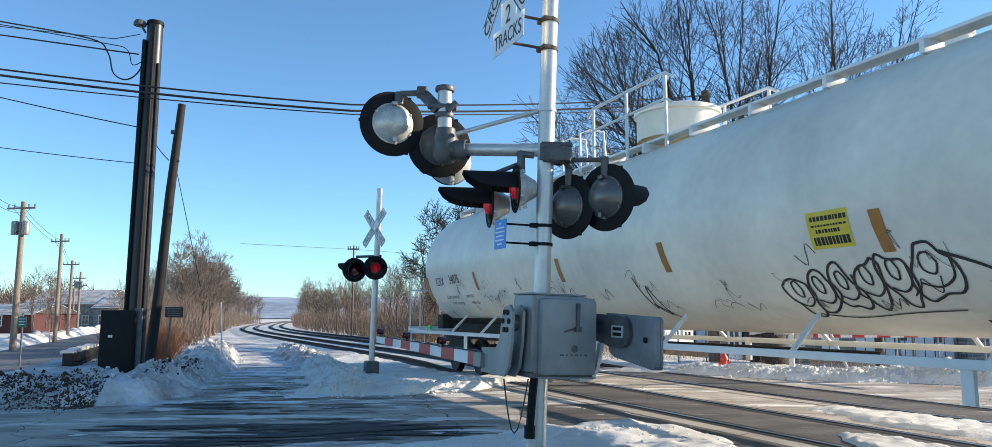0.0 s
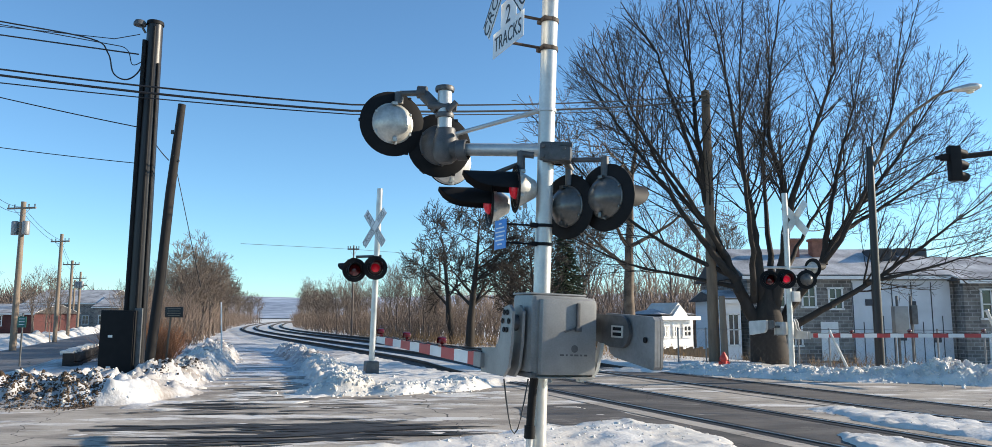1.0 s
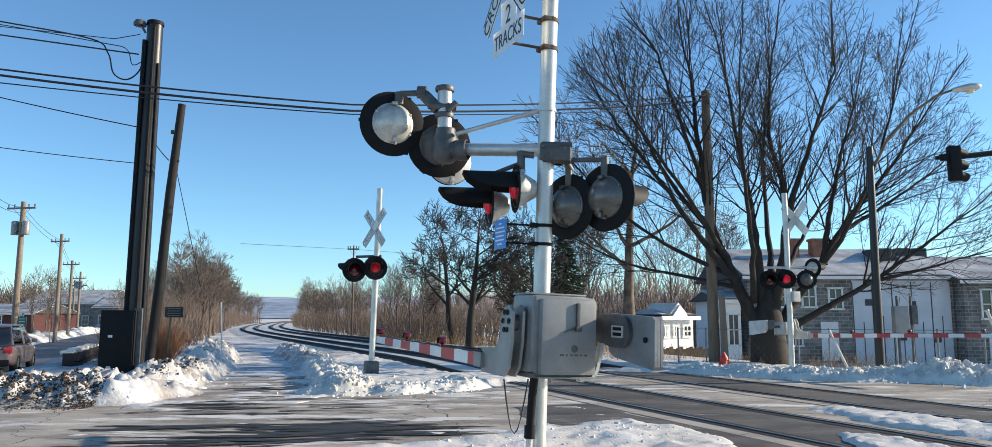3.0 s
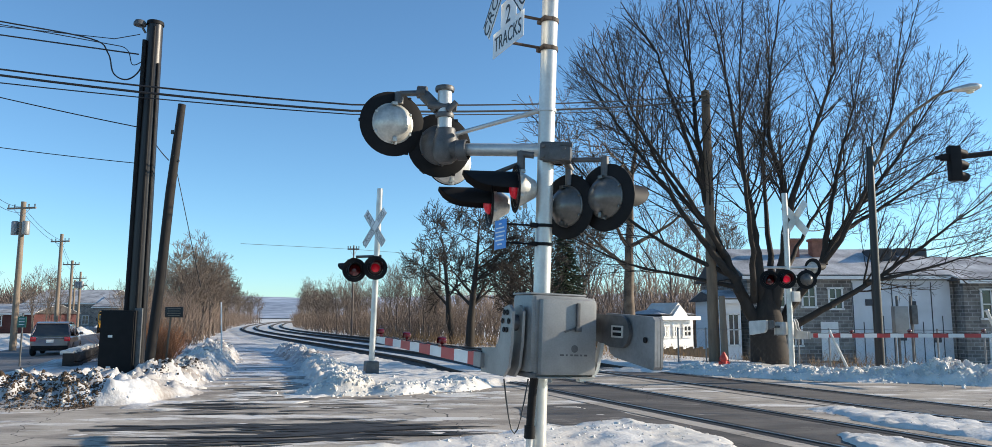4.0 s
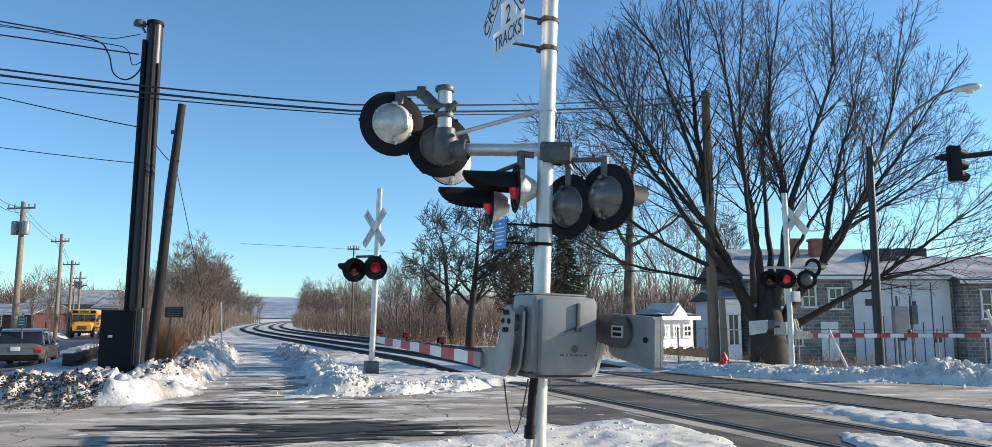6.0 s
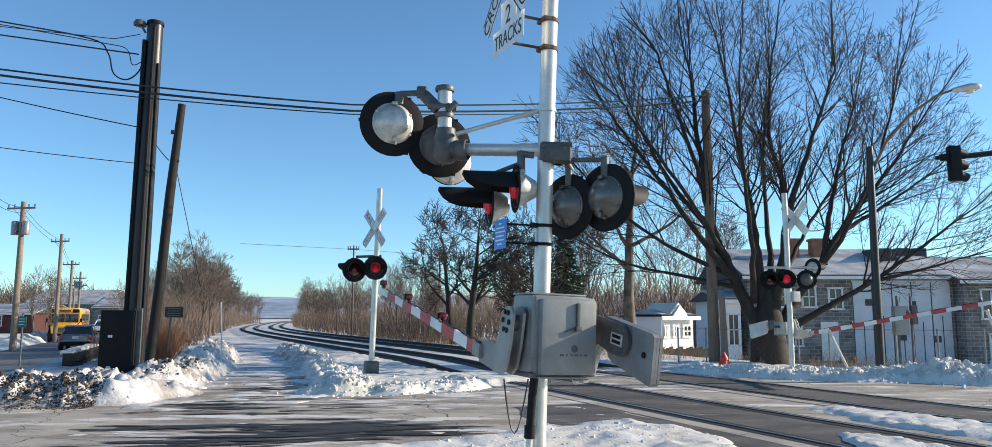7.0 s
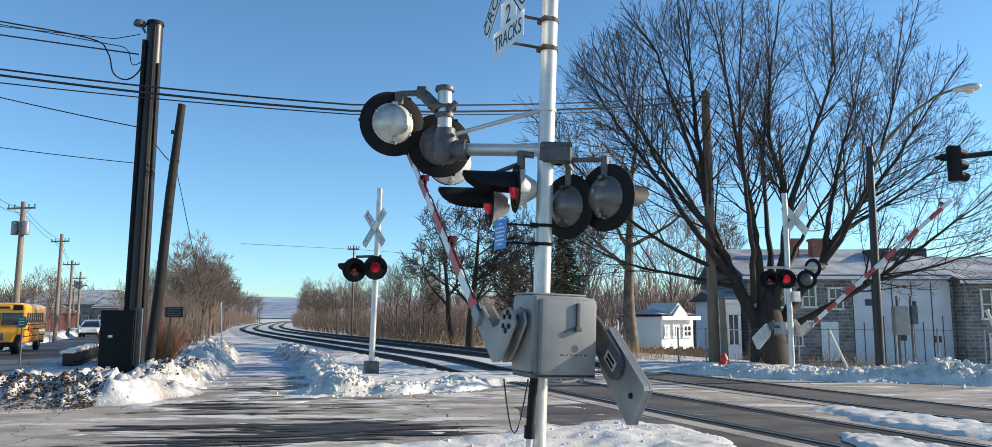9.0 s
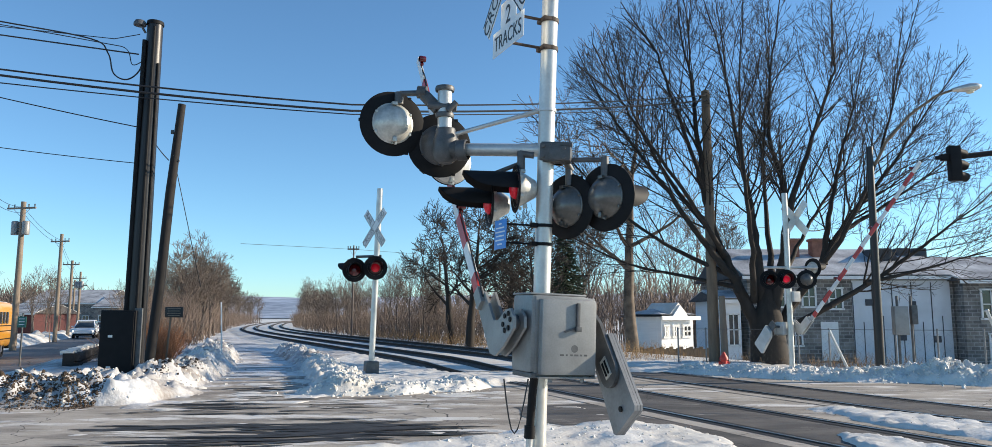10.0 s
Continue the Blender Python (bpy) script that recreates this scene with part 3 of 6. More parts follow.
def gate_arm(root, piv, length, lamps=(1.6, 2.9, 4.15), off=-0.32, wx=0.72, paint="grey", plate="weight"):
    """Arm, levers and counterweights turning about one shaft; own origin on the shaft, arm along +y when down."""
    bm = B()
    poly = [(0.55, off - 0.056), (length, off - 0.04), (length, off + 0.04), (0.55, off + 0.056)]
    prism(bm, poly, 0.028, pose(0, 0, 0, 0, 0, 90))
    bmesh.ops.translate(bm, vec=(-0.09, 0, 0), verts=bm.verts[:])
    arm = part("gate_arm", bm, M["white"], root, "white gate arm board with red stripes", place=pose(*piv))
    bm = B()
    prism(bm, [(0.45, off - 0.06), (0.62, off - 0.06), (0.62, off + 0.06), (0.45, off + 0.06)], 0.05, pose(0, 0, 0, 0, 0, 90))
    bmesh.ops.translate(bm, vec=(-0.09, 0, 0), verts=bm.verts[:])
    part("arm_clamp", bm, M[paint], arm)
    y = 0.41
    while y < length - 0.1:
        bm = B()
        h0, h1 = 0.0565 - 0.016 * (y - 0.55) / (length - 0.55), 0.0565 - 0.016 * (y + 0.38 - 0.55) / (length - 0.55)
        prism(bm, [(max(y, 0.56), off - h0), (y + 0.38, off - h1), (y + 0.38, off + h1), (max(y, 0.56), off + h0)], 0.034, pose(0, 0, 0, 0, 0, 90))
        bmesh.ops.translate(bm, vec=(-0.09, 0, 0), verts=bm.verts[:])
        part("red_stripe", bm, M["red"], arm, "red reflective stripe")
        y += 0.76
    for y in lamps:
        bm = B()
        box(bm, (-0.09, y, off + 0.06), (0.04, 0.10, 0.03), bevel=0.006)
        lathe(bm, [(0.032, -0.04), (0.037, -0.03), (0.037, 0.03), (0.032, 0.04), (0, 0.045)], pose(-0.09, y, off + 0.11, 0, 90, 0), 18)
        part("arm_lamp", bm, M["lensdark"], arm, "small red lamp on the arm")
    bm = B()
    pts = [(-0.09, 0.5 + (length - 0.6) * i / 24, off + 0.065 - 0.02 * i / 24 + 0.012 * math.sin(i * 2.1)) for i in range(25)]
    tube(bm, pts, 0.009, 6)
    part("cable", bm, M["wire"], arm)
    for x in (0.02, -0.07):
        bm = B()
        prism(bm, [(-0.12, 0.10), (-0.05, 0.15), (0.05, 0.13), (0.10, 0.05), (0.13, -0.12), (0.20, -0.20), (0.52, -0.215), (0.52, -0.42), (0.02, -0.42), (-0.07, -0.34), (-0.11, -0.15)], 0.022, pose(0, 0, 0, 0, 0, 90))
        bmesh.ops.translate(bm, vec=(x, 0, 0), verts=bm.verts[:])
        pl = part("lever", bm, M[paint], arm, "bent grey steel lever plate")
        if x < 0:
            for a in range(6):
                bm = B()
                lathe(bm, [(0.0, 0.0), (0.022, 0.0), (0.022, 0.006), (0, 0.006)], pose(x - 0.016, 0.06 * math.cos(a * 1.047), 0.02 + 0.08 * math.sin(a * 1.047), 0, -90, 0), 10)
                part("bolt", bm, M["black"], pl)
    bm = B()
    prism(bm, [(0.05, -0.10), (0.06, 0.08), (-0.05, 0.105)] + [(-0.44 - 0.125 * math.cos(q), -0.03 + 0.125 * math.sin(q)) for q in [math.pi / 2 - math.pi * j / 12 for j in range(13)]] + [(-0.30, -0.155)], 0.03, pose(0, 0, 0, 0, 0, 90))
    bmesh.ops.translate(bm, vec=(wx, 0, 0), verts=bm.verts[:])
    part("weight_lever", bm, M["castgrey"], arm, "slotted steel counterweight lever")
    bm = B()
    box(bm, (wx - 0.018, -0.40, -0.03), (0.012, 0.17, 0.095), bevel=0.004)
    sl_ = part("slot_frame", bm, M["alu"], arm, "bright worn slot frame")
    for dz in (-0.02, 0.022):
        bm = B()
        box(bm, (wx - 0.0235, -0.405, -0.03 + dz), (0.006, 0.125, 0.026), bevel=0.002)
        part("slot", bm, M["black"], sl_)
    for i, w in enumerate((0.026, 0.022, 0.022)):
        bm = B()
        prism(bm, [(-0.16, 0.115), (-0.83, 0.095), (-0.86, 0.07), (-0.865, -0.27), (-0.84, -0.295), (-0.30, -0.235), (-0.24, -0.21), (-0.17, -0.11)], w, pose(0, 0, 0, 0, 0, 90))
        bmesh.ops.translate(bm, vec=(wx + 0.034 + i * 0.026, 0, 0), verts=bm.verts[:])
        part("counterweight", bm, M[plate], arm, "thick grey counterweight plate")
    bm = B()
    lathe(bm, [(0, 0), (0.022, 0), (0.022, 0.012), (0, 0.012)], pose(wx + 0.018, -0.75, -0.08, 0, -90, 0), 12)
    part("bolt", bm, M["black"], arm)
    return arm


LEAN = 2.1
sig = thing("crossing_signal", pose(0.33, 6.5, 0, 0, LEAN, 0) @ pose(0, 0, 0, 0, 0, DEG),
            "grey steel railway crossing signal with lights and rising gate arm", "crossing signal", "crossing signals")
bm = B()
tube(bm, [(0, 0, -0.1), (0, 0, 4.9)], 0.072, 28)
part("mast", bm, M["alu"], sig, "weathered aluminium mast")
gate_mech(sig, pose(0.01, -0.24, 1.29))
ARM1 = gate_arm(sig, (-0.34, -0.24, 1.38), 4.3)
bm = B()
mid = [(0.345, 1.25), (0.34, 1.22), (0.33, 1.17), (0.315, 1.10), (0.30, 1.03), (0.255, 0.97), (0.14, 0.955)]
side = []
for k, (x, z) in enumerate(mid):
    a, b = mid[max(k - 1, 0)], mid[min(k + 1, len(mid) - 1)]
    d = math.hypot(b[0] - a[0], b[1] - a[1])
    side.append((-(b[1] - a[1]) / d * 0.014, (b[0] - a[0]) / d * 0.014))
prism(bm, [(x + u, z + v) for (x, z), (u, v) in zip(mid, side)] + [(x - u, z - v) for (x, z), (u, v) in reversed(list(zip(mid, side)))], 0.06, pose(0, -0.42, 0))
part("buffer_strap", bm, M["alu"], ARM1, "curved pale metal strap", smooth=False, place=pose(0.34, 0.24, -1.38))
# lights
arm_pipe(sig, (-0.42, 6.75, 2.95), (0.52, 6.48, 2.88), 0.057)
arm_pipe(sig, (-0.47, 6.78, 2.86), (-0.47, 6.78, 3.54), 0.066, "stub_pipe", "galv", 20)
inv = sig.matrix_basis.inverted()
for z, r in ((3.52, 0.085), (3.27, 0.082)):
    bm = B()
    lathe(bm, [(0, -0.022), (r, -0.022), (r + 0.004, -0.01), (r + 0.004, 0.01), (r, 0.022), (0, 0.022)], inv @ Matrix.Translation((-0.47, 6.78, z)), 22)
    part("pipe_collar", bm, M["castgrey"], sig)
bm = B()
lathe(bm, [(0.0, -0.16), (0.06, -0.155), (0.10, -0.12), (0.118, -0.05), (0.115, 0.06), (0.09, 0.12), (0.092, 0.15), (0.086, 0.165), (0.0, 0.165)], inv @ Matrix.Translation((-0.46, 6.77, 2.98)), 24)
lathe(bm, [(0.0, -0.02), (0.105, -0.02), (0.10, 0.05), (0.088, 0.13), (0.088, 0.16), (0.0, 0.16)], inv @ pose(-0.46, 6.77, 2.945, 0, 92, -16), 24)
lathe(bm, [(0.085, -0.05), (0.095, -0.04), (0.095, 0.04), (0.085, 0.05)], inv @ pose(-0.30, 6.70, 2.93, 0, 90, -16), 20)
part("tee_casting", bm, M["castgrey"], sig, "dark cast iron pipe tee")
bm = B()
CL = inv @ Matrix.Translation((0.50, 6.47, 2.845)) @ pose(0, 0, 0, 0, 4, -10)
lathe(bm, [(0.075, -0.085), (0.10, -0.08), (0.105, 0.0), (0.10, 0.08), (0.075, 0.085)], CL, 24)
box(bm, (0.05, -0.02, -0.01), (0.22, 0.19, 0.13), CL, bevel=0.035)
box(bm, (-0.06, -0.09, 0.0), (0.10, 0.05, 0.15), CL, bevel=0.015)
box(bm, (0.03, -0.05, 0.075), (0.27, 0.07, 0.035), CL, bevel=0.012)
for bx, bz in ((-0.08, 0.045), (-0.08, -0.045), (0.10, 0.035), (0.10, -0.05)):
    lathe(bm, [(0.016, -0.02), (0.016, 0.02), (0, 0.022)], CL @ pose(bx, -0.115, bz, 90, 0, 0), 8)
part("crossarm_clamp", bm, M["castgrey"], sig, "dark cast clamp round the mast")
arm_pipe(sig, (-0.36, 6.7, 3.08), (0.40, 6.52, 3.25), 0.02, "brace")
for z in (3.24,):
    bm = B()
    lathe(bm, [(0.075, -0.012), (0.082, -0.012), (0.082, 0.012), (0.075, 0.012)], pose(0, 0, z), 24)
    part("band", bm, M["galv"], sig)
light_head(sig, (-0.96, 6.86, 3.215), -22)
light_head(sig, (-0.535, 7.02, 3.045), -16, shell="castgrey")
light_head(sig, (-0.46, 7.28, 2.94), -20, k=1.14, shell="galv", bare=True, label="pale round lamp housing")
light_head(sig, (0.17, 6.50, 2.545), -99, lit=True, k=0.9, small=True, label="silver signal light with a red lens")
light_head(sig, (-0.057, 6.75, 2.445), -99, lit=True, k=0.9, small=True, label="silver signal light with a red lens")
light_head(sig, (0.63, 6.58, 2.40), 45, k=0.94, shell="housingshade")
light_head(sig, (0.94, 6.38, 2.45), 45, k=0.95, shell="housingshade")
for a, b, r in (((-0.89, 6.85, 3.50), (-0.66, 6.8, 3.49), 0.028), ((-0.90, 6.85, 3.40), (-0.90, 6.85, 3.51), 0.042), ((-0.72, 6.8, 3.50), (-0.64, 6.79, 3.49), 0.06), ((-0.66, 6.8, 3.47), (-0.53, 6.78, 3.33), 0.055), ((-0.62, 6.75, 3.36), (-0.36, 6.74, 3.34), 0.035), ((-0.44, 6.72, 3.30), (-0.36, 6.72, 3.38), 0.03), ((0.21, 6.52, 2.86), (0.33, 6.5, 2.84), 0.03),
                ((0.00, 6.68, 2.72), (0.2, 6.58, 2.78), 0.02), ((0.0, 6.74, 2.72), (0.0, 6.74, 2.6), 0.02), ((0.22, 6.52, 2.88), (0.22, 6.52, 2.72), 0.035),
                ((0.6, 6.46, 2.79), (0.93, 6.4, 2.78), 0.022), ((0.93, 6.38, 2.80), (0.93, 6.38, 2.62), 0.035), ((0.64, 6.56, 2.76), (0.64, 6.56, 2.58), 0.032), ((0.60, 6.5, 2.80), (0.66, 6.57, 2.72), 0.03)):
    arm_pipe(sig, a, b, r, "bracket", "castgrey", 12)
# signs on the mast
crossbuck(sig, pose(-0.43, 0.02, 4.45, 0, 0, 0) @ pose(0, 0, 0, 0, 0, -90))
SP = pose(-0.39, 0.02, 3.87, 0, 0, 0) @ pose(0, 0, 0, 0, 0, -90)
bm = B()
prism(bm, [(-0.34, -0.115), (0.34, -0.115), (0.34, 0.115), (0.17, 0.115), (0.17, 0.34), (-0.17, 0.34), (-0.17, 0.115), (-0.34, 0.115)], 0.006)
tp = part("track_count_plate", bm, M["signwhite"], sig, "white plate reading 2 TRACKS", place=SP)
text("letters", "TRACKS", 0.19, M["signblack"], tp, pose(0, -0.0045, -0.01, 90, 0, 0), 0.001, 0.86)
text("letters", "2", 0.24, M["signblack"], tp, pose(0, -0.0045, 0.19, 90, 0, 0), 0.001)
for z in (3.80, 4.06, 4.31, 4.58):
    bm = B()
    tube(bm, [(0.0, 0.0, z), (-0.39, 0.0, z)], 0.014, 8)
    box(bm, (-0.05, 0, z), (0.08, 0.16, 0.035), bevel=0.008)
    lathe(bm, [(0.074, -0.018), (0.082, -0.018), (0.082, 0.018), (0.074, 0.018)], pose(0, 0, z), 20)
    part("sign_bracket", bm, M["rust"], sig, "rusty sign clamp")
bm = B()
box(bm, (0, 0, 0), (0.25, 0.006, 0.25), bevel=0.002)
bp = part("notice_plate", bm, M["blue"], sig, "small blue notice plate with white lines", place=pose(-0.36, 0.10, 2.13, 0, 0, 0) @ pose(0, 0, 0, 0, 0, -90))
for i, w in enumerate((0.06, 0.18, 0.2, 0.17, 0.19, 0.1)):
    bm = B()
    box(bm, (0, -0.0045, 0.09 - i * 0.035), (w, 0.002, 0.012))
    part("line", bm, M["signwhite"], bp)
for z in (2.22, 2.06):
    bm = B()
    tube(bm, [(-0.36, 0.06, z), (0, 0.0, z)], 0.009, 8)
    lathe(bm, [(0.074, -0.014), (0.082, -0.014), (0.082, 0.014), (0.074, 0.014)], pose(0, 0, z), 20)
    box(bm, (-0.09, 0, z), (0.07, 0.06, 0.04), bevel=0.01)
    part("sign_bracket", bm, M["black"], sig)
bm = B()
tube(bm, [(-0.14, -0.2, 0.96), (-0.13, -0.15, 0.8), (-0.13, -0.12, 0.5)], 0.035, 14)
tube(bm, [(-0.13, -0.12, 0.56), (-0.13, -0.12, 0.46)], 0.045, 14)
part("hose", bm, M["black"], sig, "black cable hose")
bm = B()
tube(bm, [(-0.13, -0.12, 0.46), (-0.13, -0.1, -0.05)], 0.028, 14)
part("conduit", bm, M["galv"], sig)
bm = B()
tube(bm, [(-0.45 + 0.21 * (i / 8), -0.30, 0.95 - 0.42 * math.sin(i / 8 * math.pi)) for i in range(9)], 0.006, 6)
part("loop_cable", bm, M["wire"], sig)

# signal across the road, without a gate
sig2 = thing("crossing_signal", pose(-3.16, 19.5, 0, 0, 1.7, 0) @ pose(0, 0, 0, 0, 0, DEG), "slim aluminium crossing signal with crossbuck and two lights", "crossing signal", "crossing signals")
bm = B()
tube(bm, [(0, 0, 0), (0, 0, 4.76)], 0.075, 18)
part("mast", bm, M["alu"], sig2)
bm = B()
box(bm, (0, 0, 0.16), (0.34, 0.34, 0.36), bevel=0.05)
part("base", bm, M["castgrey"], sig2)
crossbuck(sig2, pose(-0.02, 0, 3.72) @ pose(0, 0, 0, 0, 0, -68) @ pose(0, -0.09, 0))
light_head(sig2, (-3.60, 19.3, 2.63), 165)
light_head(sig2, (-3.06, 19.25, 2.68), 165, lit=True)
light_head(sig2, (-3.70, 19.7, 2.70), -60, k=0.9)
arm_pipe(sig2, (-3.6, 19.5, 2.98), (-2.95, 19.5, 3.0), 0.035, "crossarm", "castgrey")

# signal beyond the tracks, with a gate
sig3 = thing("crossing_signal", pose(8.07, 21.0, 0) @ pose(0, 0, 0, 0, 0, DEG + 180), "pale grey crossing signal with lights and rising gate arm", "crossing signal", "crossing signals")
bm = B()
tube(bm, [(0, 0, 0), (0, 0, 4.88)], 0.075, 18)
part("mast", bm, M["alu"], sig3)
gate_mech(sig3, pose(0.0, -0.24, 1.12) @ Matrix.Diagonal((0.8, 0.7, 0.55, 1)), "palegrey")
ARM3 = gate_arm(sig3, (-0.34, -0.24, 1.25), 5.65, lamps=(1.9, 3.6, 5.4), paint="palegrey", plate="palegrey")
bm = B()
box(bm, (-0.14, 0.10, 2.0), (0.24, 0.12, 0.28), bevel=0.02)
part("junction_box", bm, M["palegrey"], sig3)
crossbuck(sig3, pose(-0.24, 0.1, 4.15) @ pose(0, 0, 0, 0, 0, -90), words=False)
light_head(sig3, (7.48, 20.8, 2.45), 190, k=0.86)
light_head(sig3, (7.92, 20.75, 2.47), 190, lit=2, k=0.86)
light_head(sig3, (8.50, 20.8, 2.46), 15, k=0.86, shell="housingshade")
light_head(sig3, (8.85, 21.2, 2.80), 60, k=0.9)
arm_pipe(sig3, (7.4, 20.95, 2.8), (8.9, 21.0, 2.8), 0.035, "crossarm", "galv")


# ---- tank car ----
def tank_car():
    root = thing("tank_car", Matrix.Translation(W(NEAR, 20.9, 0.015)) @ pose(0, 0, 0, 0, 0, DEG),
                 "dirty cream-white railway tank car with graffiti and orange stripes", "tank car")
    R, ZC, LEN = 1.53, 2.74, 20.6         # along -y from the tail head
    lay = pose(0, 0, ZC, 90, 0, 0)        # lathe axis along -y
    bm = B()
    prof = [(0, 0)] + [(R * math.sin(a), 0.95 * (1 - math.cos(a))) for a in [i * math.pi / 2 / 10 for i in range(1, 11)]]
    full = prof + [(r, LEN - h) for r, h in reversed(prof)]
    lathe(bm, full, lay, 64)
    tk = part("tank", bm, M["tank"], root, "long cylindrical tank shell with dished ends")

    def skin(u, arc, lift=0.004):
        """A point on the shell facing the camera's side: u metres from the tail, arc metres below the side line."""
        a = arc / R
        return Vector((-(R + lift) * math.cos(a), -u, ZC - (R + lift) * math.sin(a)))

    def patch(name, u0, u1, a0, a1, material, parent=tk, lift=0.004, slant=0.0):
        bm = B()
        k = 8
        rows = [[bm.verts.new(skin(u + slant * i / k, a0 + (a1 - a0) * i / k, lift)) for i in range(k + 1)] for u in (u0, u1)]
        for i in range(k):
            bm.faces.new((rows[0][i], rows[1][i], rows[1][i + 1], rows[0][i + 1]))
        return part(name, bm, material, parent)

    def stroke(name, pts, w, material):
        bm = B()
        P = [skin(u, a, 0.006) for u, a in pts]
        rows = []
        for i, p in enumerate(P):
            d = (P[min(i + 1, len(P) - 1)] - P[max(i - 1, 0)]).normalized()
            side = d.cross(Vector((p.x, 0, p.z - ZC)).normalized()) * w / 2
            rows.append((bm.verts.new(p + side), bm.verts.new(p - side)))
        for a, b in zip(rows, rows[1:]):
            bm.faces.new((a[0], a[1], b[1], b[0]))
        return part(name, bm, material, tk)

    def curve(cs, k=8):
        out = []
        n = len(cs)
        for i in range(n - 1):
            p0, p1, p2, p3 = cs[max(i - 1, 0)], cs[i], cs[i + 1], cs[min(i + 2, n - 1)]
            for j in range(k):
                t = j / k
                out.append(tuple(0.5 * (2 * p1[c] + (p2[c] - p0[c]) * t + (2 * p0[c] - 5 * p1[c] + 4 * p2[c] - p3[c]) * t * t + (3 * p1[c] - p0[c] - 3 * p2[c] + p3[c]) * t ** 3) for c in (0, 1)))
        return out + [cs[-1]]

    # stripes, lettering
    for u in (0.72, 0.9):
        patch("orange_stripe", u, u + 0.13, 0.25, 0.95, M["orange"], slant=0.0)
    for u in (4.5, 8.75, 11.95, 15.55):
        patch("orange_stripe", u - 0.06, u + 0.08, 0.28, 0.72, M["orange"], slant=0.05)
    patch("white_patch", 1.5, 2.45, 0.22, 0.62, M["tankwhite"], lift=0.002)
    for body, u, a, size, mt in (("ICRX", 1.98, 0.42, 0.30, "graf"), ("34076", 3.08, 0.40, 0.32, "graf"), ("LD LMT 161900 LBS", 2.55, 0.86, 0.115, "graf2"), ("73400 KGS", 3.75, 0.86, 0.115, "graf2"),
                              ("LT WT 101100 LBS", 2.68, 1.05, 0.115, "graf2"), ("45800 KGS", 3.9, 1.05, 0.115, "graf2")):
        ob = text("letters", body, size, M[mt], tk, Matrix(), 0.0005, 0.95)
        for v in ob.data.vertices:
            q = skin(u + v.co.x, a - v.co.y, 0.008 + v.co.z)
            v.co = q
    rnd = random.Random(5)
    patch("placard", 14.7, 15.25, 0.22, 0.62, M["yellow"], lift=0.004)
    for a, u0, u1, h in ((0.27, 14.75, 15.2, 0.05), (0.36, 14.75, 15.2, 0.02), (0.41, 14.8, 15.1, 0.04), (0.49, 14.75, 15.2, 0.09)):
        u = u0
        while u < u1:
            w = rnd.uniform(0.02, 0.045)
            patch("line", u, u + w, a, a + h, M["graf"], lift=0.007)
            u += w + 0.012
    # sprayed loops
    for i in range(6):                                     # swollen letters, outline over outline
        u, a, wu, wa = 14.18 + 0.34 * i + (0.06 if i == 5 else 0), 1.22 - 0.045 * i, 0.18 + (0.08 if i == 5 else 0), 0.31
        ring_ = []
        for j in range(15):
            t = 2 * math.pi * j / 14 + 0.4 * i
            q = 1 + 0.16 * math.sin(3 * t + 1.7 * i) + 0.07 * math.sin(5 * t + i)
            ring_.append((u + wu * q * math.cos(t) + 0.10 * math.sin(t) * (i % 2 - 0.3), a - wa * q * math.sin(t)))
        stroke("sprayed_line", curve(ring_, 4), 0.03, M["graf"])
        hole = [(u + 0.35 * wu * math.cos(t), a - 0.13 - 0.12 * math.sin(t)) for t in (0, 1.2, 2.4, 3.7, 5.0, 6.28)]
        stroke("sprayed_line", curve(hole, 4), 0.024, M["graf"])
        stroke("sprayed_line", curve([(u - 0.7 * wu, a + 0.08), (u, a + 0.14), (u + 0.75 * wu, a + 0.02), (u + 0.9 * wu, a - 0.2)], 5), 0.026, M["graf"])
    for cs, w in (([(16.1, 0.75), (16.5, 0.95), (16.85, 1.25), (16.95, 1.55), (16.6, 1.42)], 0.035),
                  ([(14.2, 1.5), (14.7, 1.58), (15.4, 1.5), (16.0, 1.46)], 0.02),
                  ([(11.0, 0.75), (11.15, 1.35), (11.25, 0.9), (11.35, 1.5), (11.15, 1.25), (11.5, 1.6)], 0.022)):
        stroke("sprayed_line", curve(cs), w, M["graf"])
    for i in range(46):
        u, a = rnd.uniform(1.0, 17.5), rnd.uniform(0.55, 1.5)
        if i < 12:
            u, a = rnd.uniform(4.6, 6.6), rnd.uniform(0.75, 1.45)
        cs = [(u, a)]
        for j in range(rnd.randint(4, 8)):
            cs.append((cs[-1][0] + rnd.uniform(-0.07, 0.16), a + rnd.uniform(-0.14, 0.14)))
        stroke("sprayed_line", curve(cs, 4), rnd.uniform(0.006, 0.014), M["graf2" if i % 3 else "graf"])
    # dark curved sheets under the shell at both ends
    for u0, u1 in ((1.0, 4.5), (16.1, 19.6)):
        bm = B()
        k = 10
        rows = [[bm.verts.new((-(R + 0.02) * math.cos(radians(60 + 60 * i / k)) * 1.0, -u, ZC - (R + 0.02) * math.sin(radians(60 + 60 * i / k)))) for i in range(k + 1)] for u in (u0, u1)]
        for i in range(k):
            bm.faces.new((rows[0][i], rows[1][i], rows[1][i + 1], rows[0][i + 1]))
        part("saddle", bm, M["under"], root)
